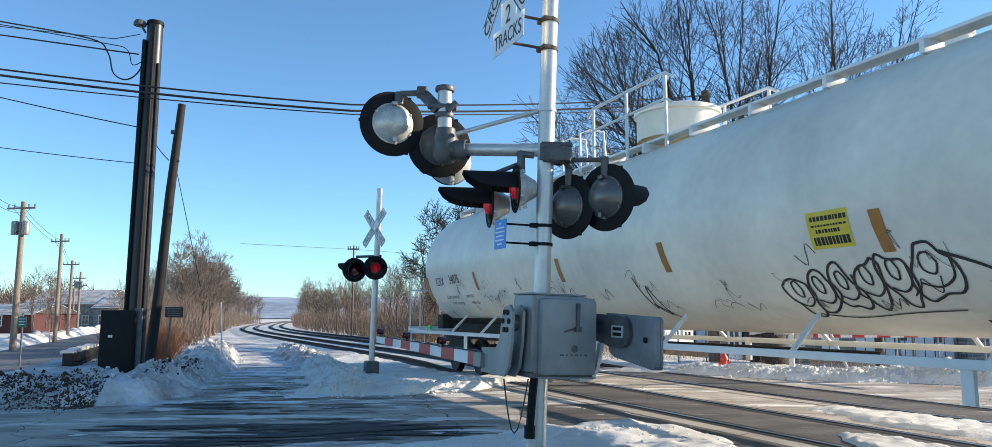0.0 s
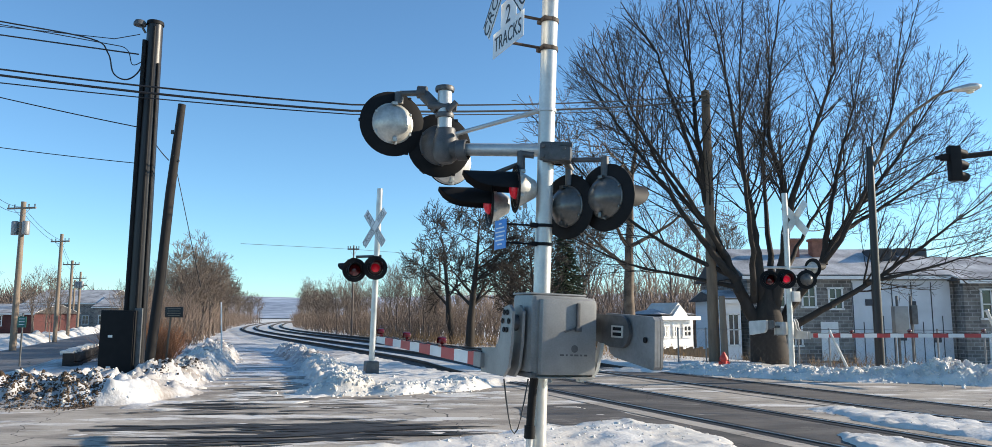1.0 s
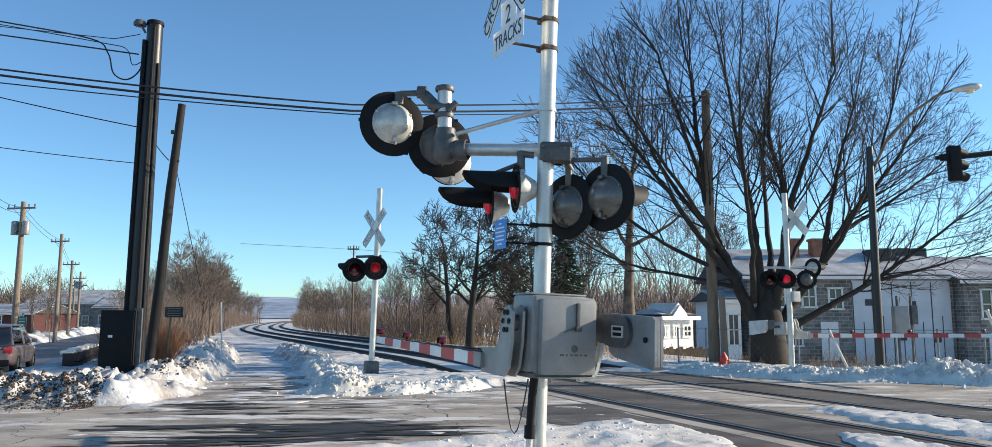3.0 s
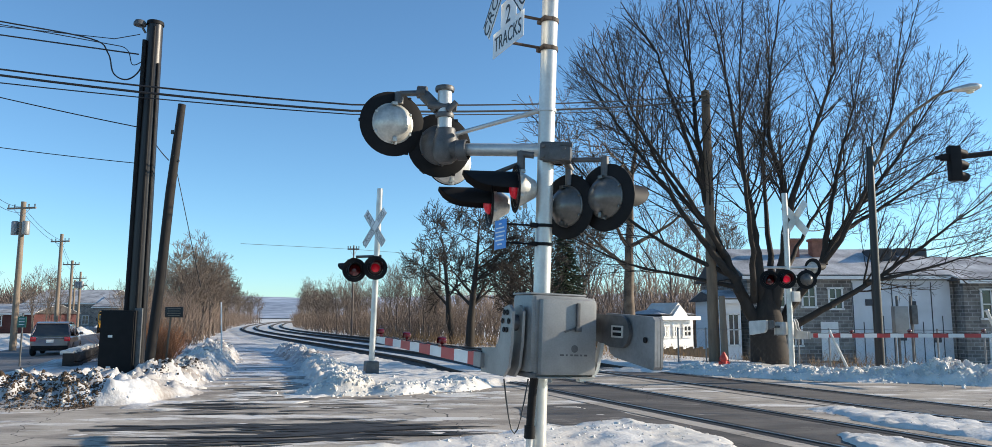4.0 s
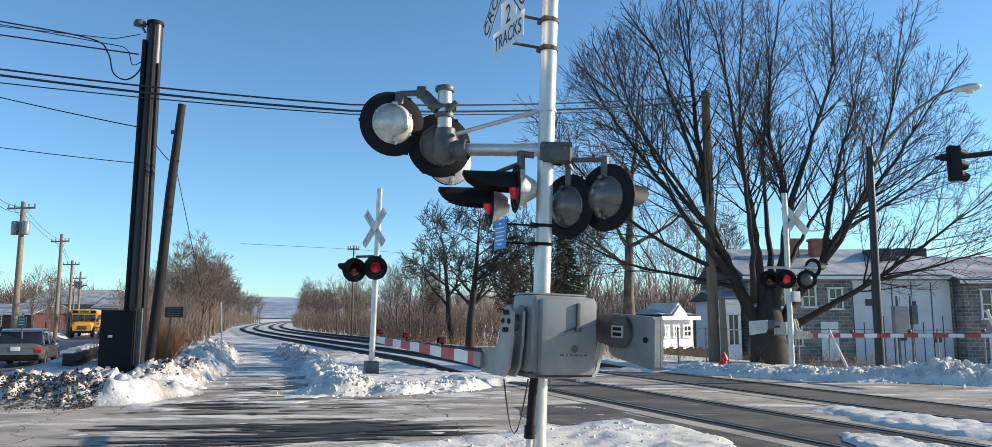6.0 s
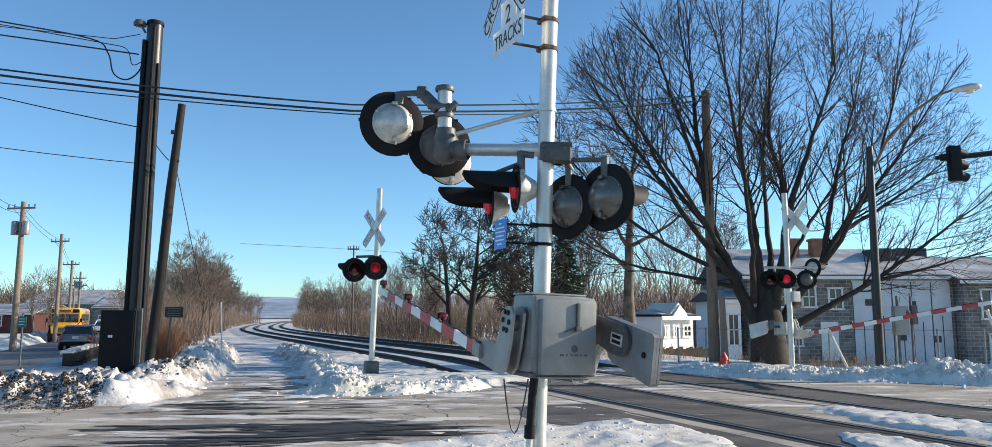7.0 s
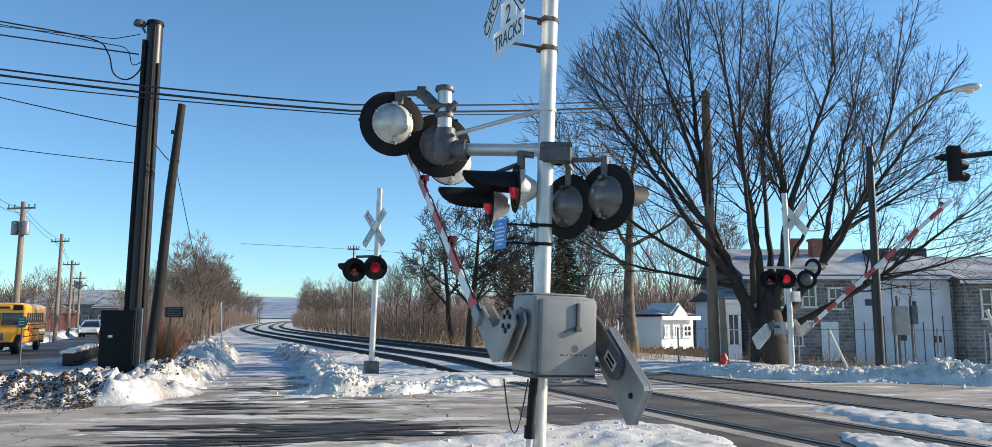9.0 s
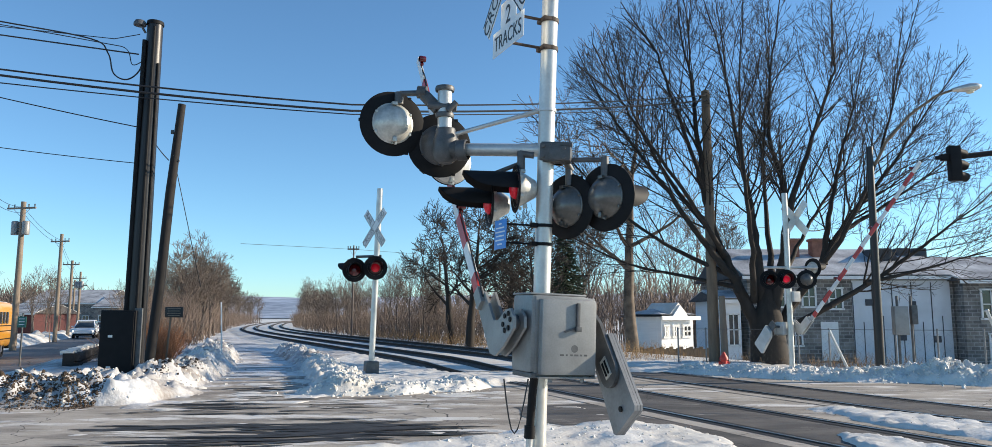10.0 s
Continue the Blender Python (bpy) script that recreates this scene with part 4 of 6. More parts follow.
    # sills and platforms
    for x in (-1.52, 1.52):
        bm = B()
        box(bm, (x, -LEN / 2, 1.03), (0.05, LEN + 0.9, 0.085), bevel=0.01)
        part("side_sill", bm, M["tankwhite"], root, "white side rail")
        for u in (0.05, 1.2, 3.0, 5.0, 7.4, 9.6, 12.0, 14.4, 16.6, 18.6, 20.5):
            bm = B()
            tube(bm, [(x, -u, 1.03), (x * 0.72, -u, 1.45 if 1.4 < u < 19.2 else 1.05)], 0.03, 8)
            part("sill_brace", bm, M["tankwhite"], root)
        for u in (4.0, 10.2, 16.4):
            bm = B()
            box(bm, (x * 0.98, -u, 0.87), (0.05, 0.12, 0.36), bevel=0.01)
            part("hanger", bm, M["tankwhite"], root)
    for u0, d in ((0.0, 1), (LEN, -1)):
        y = -u0
        bm = B()
        box(bm, (0, y + 0.25 * d, 1.08), (3.06, 1.1, 0.05), bevel=0.01)
        box(bm, (0, y + 0.78 * d, 1.05), (3.06, 0.06, 0.22), bevel=0.01)
        part("end_platform", bm, M["tankwhite"], root, "white end platform")
        for x in (-1.5, -0.6, 0.6, 1.5):
            bm = B()
            tube(bm, [(x, y + 0.72 * d, 1.05), (x, y + 0.72 * d, 2.2)], 0.025, 8)
            part("rail_post", bm, M["tankwhite"], root)
        bm = B()
        tube(bm, [(-1.5, y + 0.72 * d, 2.2), (1.5, y + 0.72 * d, 2.2)], 0.025, 8)
        tube(bm, [(-1.5, y + 0.72 * d, 2.2), (-1.5, y - 0.25 * d, 2.2), (-1.5, y - 0.3 * d, 1.1)], 0.025, 8)
        part("hand_rail", bm, M["tankwhite"], root)
        bm = B()
        for x in (-1.5, -1.1):
            tube(bm, [(x, y + 0.6 * d, 1.05), (x, y + 0.6 * d, 0.5)], 0.022, 8)
        tube(bm, [(-1.5, y + 0.6 * d, 0.52), (-1.1, y + 0.6 * d, 0.52)], 0.022, 8)
        part("step_ladder", bm, M["tankwhite"], root)
        bm = B()
        box(bm, (0, y + 0.9 * d, 0.88), (0.5, 0.9, 0.34), bevel=0.03)
        box(bm, (0, y + 1.4 * d, 0.86), (0.28, 0.35, 0.26), bevel=0.05)
        part("coupler", bm, M["under"], root, "dark steel knuckle coupler")
        bm = B()
        box(bm, (0, y - 2.2 * d, 1.05), (0.9, 4.6, 0.42), bevel=0.03)
        part("centre_sill", bm, M["under"], root)
        bm = B()
        box(bm, (-0.5, y + 0.2 * d, 1.30), (0.5, 0.5, 0.42), bevel=0.05)
        lathe(bm, [(0.0, -0.2), (0.22, -0.2), (0.24, -0.1), (0.24, 0.2), (0, 0.22)], pose(0.4, y + 0.25 * d, 1.35, 0, 90, 0), 16)
        part("brake_gear", bm, M["under"], root)
        bm = B()
        tube(bm, [(-0.35, y + 1.15 * d, 0.8), (-0.37, y + 1.3 * d, 0.55), (-0.3, y + 1.25 * d, 0.22), (-0.2, y + 1.4 * d, 0.2)], 0.028, 8)
        part("air_hose", bm, M["rubber"], root)
        # bogie
        yc = y - 2.25 * d
        bg = part("bogie", (lambda b: (box(b, (0, yc, 0.55), (2.0, 0.35, 0.35), bevel=0.05), b)[1])(B()), M["under"], root, "grimy black three-piece bogie")
        for x in (-0.98, 0.98):
            bm = B()
            prism(bm, [(-1.2, 0.42), (-1.2, 0.62), (-0.75, 0.72), (-0.4, 0.86), (0.4, 0.86), (0.75, 0.72), (1.2, 0.62), (1.2, 0.42), (0.7, 0.44), (0.35, 0.28), (-0.35, 0.28), (-0.7, 0.44)], 0.16, pose(x, yc, 0, 0, 0, 90))
            part("side_frame", bm, M["under"], bg)
            for yy in (-0.89, 0.89):
                bm = B()
                lathe(bm, [(0, -0.09), (0.12, -0.09), (0.12, 0.09), (0, 0.09)], pose(x, yc + yy, 0.46, 0, 90, 0), 14)
                part("axle_box", bm, M["wheel"], bg)
        for yy in (-0.89, 0.89):
            bm = B()
            tube(bm, [(-0.9, 0, 0), (0.9, 0, 0)], 0.08, 10)
            for sx in (-1, 1):
                lathe(bm, [(0, -0.06), (0.36, -0.05), (0.40, -0.07), (0.435, -0.065), (0.44, 0.05), (0.47, 0.055), (0.47, 0.075), (0.40, 0.08), (0.36, 0.03), (0, 0.03)], pose(sx * 0.76, 0, 0, 0, 90 * -sx * -1, 0) @ Matrix.Diagonal((1, 1, -1 if sx > 0 else -1, 1)), 32)
            box(bm, (-0.82, 0, 0.2), (0.02, 0.05, 0.08), bevel=0.005)
            WHEELS.append((part("wheel_set", bm, M["wheel"], root, "dark steel wheels on an axle", place=pose(0, yc + yy, 0.44)), yc + yy))
    # top walkway, manway, rails
    bm = B()
    for x in (-0.62, 0.62):
        box(bm, (x, -LEN / 2, ZC + R - 0.02), (0.24, LEN - 2.8, 0.04), bevel=0.008)
    part("walkway", bm, M["tankwhite"], root, "narrow walkway along the top")
    for i in range(14):
        for x in (-0.68, 0.68):
            bm = B()
            box(bm, (x, -1.7 - i * 1.27, ZC + R - 0.12), (0.30, 0.06, 0.16), bevel=0.01)
            part("walkway_bracket", bm, M["tankwhite"], root)
    bm = B()
    lathe(bm, [(0.62, 0.0), (0.62, 0.42), (0.66, 0.43), (0.66, 0.5), (0.6, 0.53), (0, 0.56)], pose(0, -10.4, ZC + R + 0.10) @ Matrix.Diagonal((1.1, 1.1, 1, 1)), 30)
    part("manway", bm, M["tank"], root, "round manway housing with lid")
    top = ZC + R
    for x in (-1.0, 1.0):
        for u in (9.3, 10.4, 11.5):
            bm = B()
            tube(bm, [(x, -u, top - 0.3), (x, -u, top + 0.85)], 0.028, 8)
            part("rail_post", bm, M["tankwhite"], root)
        for z, r_ in ((0.85, 0.028), (0.45, 0.022)):
            bm = B()
            tube(bm, [(x, -9.1, top + z - 0.12), (x, -9.3, top + z), (x, -11.5, top + z), (x, -11.7, top + z - 0.12)], r_, 8)
            part("guard_rail", bm, M["tankwhite"], root, "white guard rail beside the manway")
    for u in (8.0, 8.7):
        bm = B()
        tube(bm, [(-0.95, -u, top - 0.2), (-0.95, -u, top + 0.55), (-0.75, -u, top + 0.62), (-0.45, -u, top + 0.62), (-0.4, -u, top)], 0.024, 8)
        part("grab_rail", bm, M["tankwhite"], root)
    for u in (8.3, 3.2, 15.4):
        bm = B()
        lathe(bm, [(0.14, 0), (0.14, 0.22), (0.17, 0.24), (0.17, 0.3), (0, 0.32)], pose(0.1, -u, ZC + R - 0.03), 16)
        part("valve", bm, M["tankwhite"], root)
    bm = B()
    tube(bm, [(0.3, -4.5, 0.95), (0.3, -14, 0.95)], 0.06, 10)
    lathe(bm, [(0, -0.5), (0.2, -0.48), (0.22, 0.4), (0, 0.5)], pose(-0.4, -6.2, 0.95, 90, 0, 0), 16)
    box(bm, (0, -9.3, 0.95), (0.5, 0.5, 0.3), bevel=0.05)
    part("brake_pipe", bm, M["under"], root)
    bm = B()
    box(bm, (-1.49, -1.18, 1.16), (0.05, 0.22, 0.1), bevel=0.01)
    part("tag", bm, mat("green_tag", (0.1, 0.75, 0.12), 0.5, bump=0), root, "bright green tag")
    return root


WHEELS = []
TANK = tank_car()


# ---- trees ----
class Twigs:
    def __init__(self):
        self.v, self.f = [], []

    def seg(self, p, q, r0, r1, k):
        x, y = frame_of(q - p)
        b = len(self.v)
        for c, r in ((p, r0), (q, r1)):
            for i in range(k):
                a = 2 * math.pi * i / k
                self.v.append(c + x * (r * math.cos(a)) + y * (r * math.sin(a)))
        for i in range(k):
            j = (i + 1) % k
            self.f.append((b + i, b + j, b + k + j, b + k + i))

    def mesh(self, name, material):
        me = bpy.data.meshes.new(name)
        me.from_pydata([tuple(v) for v in self.v], [], self.f)
        me.materials.append(material)
        me.shade_smooth()
        return me


def grow(T, rng, p, d, length, r, lvl, up=0.12, wob=0.17, kids=(3, 5), tip=0.3, rmin=0.0055):
    n = max(3, min(9, int(length / 0.35)))
    st = length / n
    k = 9 if r > 0.15 else 6 if r > 0.05 else 4 if r > 0.018 else 3
    want = rng.randint(*kids) if lvl > 0 else 0
    at = sorted(rng.uniform(0.25, 0.98) * n for _ in range(want))
    for i in range(n):
        d = (d + Vector((rng.gauss(0, wob), rng.gauss(0, wob), rng.gauss(0, wob) + up)) * (0.35 if lvl > 2 else 0.6)).normalized()
        q = p + d * st
        r0, r1 = r * (1 - (1 - tip) * i / n), r * (1 - (1 - tip) * (i + 1) / n)
        T.seg(p - d * r0 * 0.3, q, max(r0, rmin), max(r1, rmin), k)
        while at and at[0] <= i + 1:
            at.pop(0)
            x, y = frame_of(d)
            a, sp = rng.uniform(0, 6.283), radians(rng.uniform(25, 58))
            nd = d * math.cos(sp) + (x * math.cos(a) + y * math.sin(a)) * math.sin(sp)
            grow(T, rng, q, nd, length * rng.uniform(0.45, 0.72), max(rmin, r1 * rng.uniform(0.45, 0.7)), lvl - 1, up, wob, kids, tip, rmin)
        p = q
    if lvl > 0:
        grow(T, rng, p, d, length * 0.55, max(rmin, r * tip), lvl - 1, up, wob, kids, tip, rmin)


CROWN = (Vector((0.3, 0, 6.6)), Vector((7.4, 5.8, 6.3)))    # centre and half sizes of the round crown


def in_crown(p):
    q = p - CROWN[0]
    return math.sqrt((q.x / CROWN[1].x) ** 2 + (q.y / CROWN[1].y) ** 2 + (q.z / CROWN[1].z) ** 2)


def spray(T, rng, p, d, length, r, lvl):
    """A straight branch with side shoots at acute angles, fanning away from the crown's foot."""
    n = max(2, int(length / (0.30 if lvl else 0.16)))
    st = length / n
    k = 7 if r > 0.05 else 5 if r > 0.02 else 3
    turn = rng.uniform(0, 6.283)
    rad = (p - Vector((0, 0, 1.5))).normalized()
    gap = (0.0, 0.115, 0.21, 0.34)[lvl]
    due = length * 0.16
    gone = 0.0
    for i in range(n):
        d = (d + Vector((rng.gauss(0, 0.055), rng.gauss(0, 0.055), rng.gauss(0, 0.055) + 0.02)) + rad * 0.03).normalized()
        q = p + d * st
        r0, r1 = r * (1 - 0.72 * i / n), r * (1 - 0.72 * (i + 1) / n)
        T.seg(p, q, max(r0, 0.0054), max(r1, 0.0054), k)
        gone += st
        while lvl and gone >= due:
            due += gap * rng.uniform(0.7, 1.4)
            turn += 2.4 + rng.gauss(0, 0.4)
            x, y = frame_of(d)
            sp = radians(rng.uniform(24, 50))
            nd = (d * math.cos(sp) + (x * math.cos(turn) + y * math.sin(turn)) * math.sin(sp) + Vector((0, 0, 0.10))).normalized()
            ln = min((length - gone) * 0.75 + 0.12, (0.0, 0.5, 1.5, 2.8)[lvl]) * rng.uniform(0.6, 1.05)
            if in_crown(q + nd * ln * 0.7) > 1.0 + rng.gauss(0, 0.03):
                ln *= 0.55
            if ln > 0.12:
                spray(T, rng, q, nd, ln, max(0.0054, r1 * rng.uniform(0.45, 0.62)), lvl - 1)
        p = q
        if in_crown(p) > 1.02 + rng.gauss(0, 0.025):
            break


def main_limb(T, rng, pts, r0, r1):
    P = [Vector(p) for p in pts]
    fine = []
    for i in range(len(P) - 1):
        for j in range(6):
            t = j / 6
            a, b, c, d = P[max(i - 1, 0)], P[i], P[i + 1], P[min(i + 2, len(P) - 1)]
            fine.append(0.5 * (2 * b + (c - a) * t + (2 * a - 5 * b + 4 * c - d) * t * t + (3 * b - a - 3 * c + d) * t ** 3))
    fine.append(P[-1])
    n = len(fine) - 1
    for i in range(1, n):
        fine[i] = fine[i] + Vector((rng.gauss(0, 0.02), rng.gauss(0, 0.02), 0))
    turn = rng.uniform(0, 6.283)
    for i in range(n):
        ra, rb = r0 + (r1 - r0) * (i / n) ** 0.52, r0 + (r1 - r0) * ((i + 1) / n) ** 0.52
        d = (fine[i + 1] - fine[i]).normalized()
        T.seg(fine[i] - d * ra * 0.25, fine[i + 1], ra, rb, 10)
        if i > n * 0.34:
            for _ in range(2 if rng.random() < 0.2 + 0.35 * i / n else 1):
                turn += 2.4 + rng.gauss(0, 0.5)
                x, y = frame_of(d)
                sp = radians(rng.uniform(28, 55))
                nd = (d * math.cos(sp) + (x * math.cos(turn) + y * math.sin(turn)) * math.sin(sp) + Vector((0, 0, 0.08))).normalized()
                ln = 3.7 * rng.uniform(0.5, 1.0) * (1.15 - 0.4 * i / n)
                spray(T, rng, fine[i + 1], nd, ln, min(0.036, rb * rng.uniform(0.35, 0.5)), 3 if ln > 2.2 else 2)
    d = (fine[-1] - fine[-2]).normalized()
    for q in range(3):
        x, y = frame_of(d)
        sp, a = radians(rng.uniform(10, 24)) * (q > 0), rng.uniform(0, 6.283)
        spray(T, rng, fine[-1], d * math.cos(sp) + (x * math.cos(a) + y * math.sin(a)) * math.sin(sp), 3.9 - 0.5 * q, r1 * (1 - 0.2 * q), 3)


def big_tree():
    rng = random.Random(11)
    T = Twigs()
    root = thing("tree", Matrix.Translation((8.5, 24.0, -0.25)), "large bare spreading maple tree behind the crossing", "tree")
    T.seg(Vector((0.1, 0, -0.3)), Vector((0.05, 0, 0.35)), 0.78, 0.60, 16)
    T.seg(Vector((0.05, 0, 0.3)), Vector((0.0, 0, 1.1)), 0.60, 0.53, 16)
    T.seg(Vector((0.0, 0, 1.05)), Vector((0.03, 0, 1.75)), 0.535, 0.43, 16)
    T.seg(Vector((0.03, 0, 1.7)), Vector((0.1, 0, 2.7)), 0.44, 0.12, 16)
    limbs = [
        ([(-0.2, 0, 1.2), (-0.9, 0.1, 2.8), (-1.5, 0.2, 4.4), (-1.85, 0.2, 6.5), (-2.0, 0.3, 8.5), (-2.1, 0.3, 9.8)], 0.30, 0.06),
        ([(-0.1, 0, 1.5), (-0.15, 0.1, 3.4), (-0.3, 0.2, 5.2), (-0.6, 0.3, 7.4), (-0.9, 0.3, 9.4)], 0.26, 0.06),
        ([(0.1, 0, 1.5), (0.45, -0.2, 3.1), (0.65, -0.3, 4.8), (0.55, -0.3, 6.0), (0.25, -0.2, 7.6), (0.4, -0.1, 9.4)], 0.29, 0.06),
        ([(0.65, -0.3, 4.7), (1.2, -0.5, 6.5), (1.8, -0.6, 8.2), (2.3, -0.6, 9.6)], 0.15, 0.05),
        ([(0.2, 0, 1.2), (1.0, 0.2, 2.2), (2.0, 0.3, 3.5), (3.0, 0.3, 5.0), (4.2, 0.2, 6.4), (5.0, 0.1, 7.6)], 0.26, 0.05),
        ([(2.0, 0.3, 3.4), (2.4, 0.5, 5.2), (2.9, 0.6, 7.0), (3.4, 0.6, 8.6)], 0.15, 0.045),
        ([(0.3, 0, 1.1), (1.6, -0.3, 1.9), (3.2, -0.4, 2.8), (4.8, -0.5, 3.9), (5.9, -0.5, 4.7)], 0.19, 0.045),
        ([(3.0, -0.4, 2.75), (4.4, -0.8, 3.1), (5.8, -0.9, 3.5)], 0.10, 0.035),
        ([(-0.9, 0.1, 2.8), (-2.1, -0.3, 4.2), (-3.2, -0.4, 5.8), (-4.3, -0.4, 7.3), (-5.1, -0.4, 8.5)], 0.17, 0.045),
        ([(-1.0, 0.1, 3.0), (-2.5, 0.2, 3.7), (-4.2, 0.2, 4.8), (-5.8, 0.1, 6.4)], 0.13, 0.04),
        ([(-0.8, 0, 2.6), (-2.4, 0.5, 3.0), (-4.2, 0.6, 3.4), (-6.1, 0.5, 4.3)], 0.11, 0.035),
        ([(-1.5, 0.2, 4.3), (-2.5, 0.7, 5.8), (-3.5, 0.9, 7.6), (-4.1, 1.0, 9.2)], 0.14, 0.045),
        ([(0.3, 0.1, 2.8), (0.6, 1.3, 4.8), (0.9, 2.2, 7.0), (1.1, 2.5, 8.8)], 0.16, 0.045),
        ([(-0.4, 0.0, 2.2), (-0.8, -1.2, 4.0), (-1.2, -1.9, 6.3), (-1.3, -2.2, 8.2)], 0.15, 0.045),
        ([(0.7, 0, 2.0), (1.9, -1.2, 4.0), (2.8, -1.8, 6.2), (3.3, -2.0, 7.9)], 0.14, 0.045),
        ([(-1.2, 0.1, 3.6), (-2.6, -1.2, 5.2), (-4.0, -1.7, 7.0), (-4.8, -1.9, 8.2)], 0.12, 0.045),
        ([(-1.75, 0.2, 5.6), (-2.4, -0.2, 7.4), (-3.0, -0.3, 9.2), (-3.3, -0.3, 10.2)], 0.11, 0.05),
        ([(2.6, 0.3, 4.4), (4.2, 0.6, 5.3), (5.7, 0.7, 6.3)], 0.11, 0.045),
        ([(0.3, 0.2, 2.2), (1.6, 1.4, 4.0), (3.0, 2.2, 5.8), (4.0, 2.5, 7.2)], 0.14, 0.045),
    ]
    base = new("trunk", T.mesh("trunk", M["bark"]))
    base.parent = root
    for pts, r0, r1 in limbs:
        T = Twigs()
        main_limb(T, rng, pts, r0 * 0.9, r1 * 0.62)
        ob = new("limb", T.mesh("limb", M["bark"]))
        ob.parent = root
    return root


big_tree()


def tree_mesh(seed, h, r, lvl, up=0.12, wob=0.2, kids=(3, 5), low=0.25, material="barkgrey", rmin=0.008, spread=(25, 58), stems=1):
    rng = random.Random(seed)
    T, S = Twigs(), Twigs()
    for s in range(stems):
        p = Vector((rng.uniform(-0.5, 0.5), rng.uniform(-0.5, 0.5), -0.2)) * (0 if stems == 1 else 1)
        p.z = -0.2
        n = 9
        d = Vector((rng.gauss(0, 0.07), rng.gauss(0, 0.07), 1)).normalized()
        hh = h * (1 if s == 0 else rng.uniform(0.6, 0.95))
        for i in range(n):
            d = (d + Vector((rng.gauss(0, 0.06), rng.gauss(0, 0.06), 0.06))).normalized()
            q = p + d * hh * 0.75 / n
            r0, r1 = r * (1 - 0.75 * i / n), r * (1 - 0.75 * (i + 1) / n)
            S.seg(p, q, r0, r1, 7)
            if i / n > low:
                for _ in range(rng.randint(1, 3)):
                    a, sp = rng.uniform(0, 6.283), radians(rng.uniform(*spread))
                    grow(T, rng, q, Vector((math.cos(a) * math.sin(sp), math.sin(a) * math.sin(sp), math.cos(sp))), hh * 0.30 * (1.15 - 0.5 * i / n) * rng.uniform(0.7, 1.1), r1 * 0.55, lvl, up, wob, kids, 0.35, rmin)
            p = q
        grow(T, rng, p, d, hh * 0.25, r * 0.25, lvl, up, wob, kids, 0.35, rmin)
    return S.mesh("trunk", M[material]), T.mesh("crown", M[material])


def plant(me, x, y, z, turn=0.0, k=1.0, label="bare grey deciduous tree", group="bare trees"):
    ob = thing("tree", pose(x, y, z, 0, 0, turn) @ Matrix.Diagonal((k, k, k, 1)), label, "tree", group)
    shared("trunk", me[0], ob, Matrix()), shared("crown", me[1], ob, Matrix())
    return ob


gnarl = [tree_mesh(s, 7.0, 0.24, 3, up=0.04, wob=0.34, kids=(3, 5), material="bark", rmin=0.013, spread=(35, 75)) for s in (3, 4)]
slim = [tree_mesh(20 + s, 8.0, 0.11, 2, up=0.16, wob=0.16, kids=(3, 5), rmin=0.013, spread=(18, 42)) for s in range(4)]
for x, y, z, me, k, tu in ((-1.15, 35, -0.2, 0, 1.0, 0), (0.6, 37, -0.2, 1, 0.85, 70), (-2.5, 43, -0.1, 1, 1.0, 200), (1.9, 34, -0.2, 0, 0.72, 140), (2.6, 41, -0.2, 1, 0.8, 20)):
    plant(gnarl[me], x, y, z, tu, k, "gnarled bare tree with crooked dark branches", "gnarled trees")
for x, y, z, me, k, tu in ((5.0, 44, -0.3, 1, 1.0, 90), (12.0, 52, -0.6, 3, 1.1, 50), (15.5, 60, -0.6, 0, 1.3, 10), (7.6, 58, -0.5, 2, 1.2, 120), (21, 70, -0.8, 1, 1.4, 30)):
    plant(slim[me], x, y, z, tu, k)
sycamore = tree_mesh(41, 12.0, 0.30, 3, up=0.05, wob=0.3, kids=(2, 4), low=0.3, material="mottled", rmin=0.012, spread=(40, 85))
plant(sycamore, 5.75, 32.0, -0.4, 40, 1.0, "tall bare tree with a straight mottled trunk", "")
roundtop = [tree_mesh(60 + q, 5.6, 0.13, 3, up=0.10, wob=0.12, kids=(3, 5), low=0.12, rmin=0.011, spread=(18, 48)) for q in range(2)]
for n_, s_, q, k_, tu in ((1.0, 51.4, 0, 1.0, 0), (0.2, 49.0, 1, 0.95, 80), (1.6, 57, 1, 0.95, 200), (2.2, 64, 0, 0.95, 140), (0.6, 60, 0, 1.0, 250), (3.2, 76, 1, 1.0, 30), (4.2, 90, 0, 1.05, 60)):
    p = W(n_, s_)
    plant(roundtop[q], p.x, p.y, -0.1, tu, k_, "bare round-crowned tree beside the drive", "round-crowned trees")
rng = random.Random(8)


def verge(s):
    """The right-hand edge of the growth beside the drive."""
    return 0.075 * max(0, s - 42) + 0.35 * max(0.0, float(np.interp(s, SD, OD)))


for i in range(70):                                    # saplings right of the line
    s = 40 * 6 ** rng.random()
    off = 14.2 + rng.uniform(0, 6) + float(np.interp(s, SD, OD))
    p = W(off, s)
    plant(rng.choice(slim), p.x, p.y, -0.2, rng.uniform(0, 360), rng.uniform(0.36, 0.56) * (1 + s / 300), "slim bare sapling in brush beside the railway", "saplings")
for i in range(64):                                    # trees left of the drive
    s = 42 * 5.5 ** rng.random()
    off = max(-2.4, 0.2 + verge(s) - rng.uniform(0, 5.0))
    p = W(off, s)
    plant(rng.choice(slim), p.x, p.y, -0.1, rng.uniform(0, 360), rng.uniform(0.36, 0.62) * (1 + s / 500), "slim bare tree beside the drive", "trees by the drive")


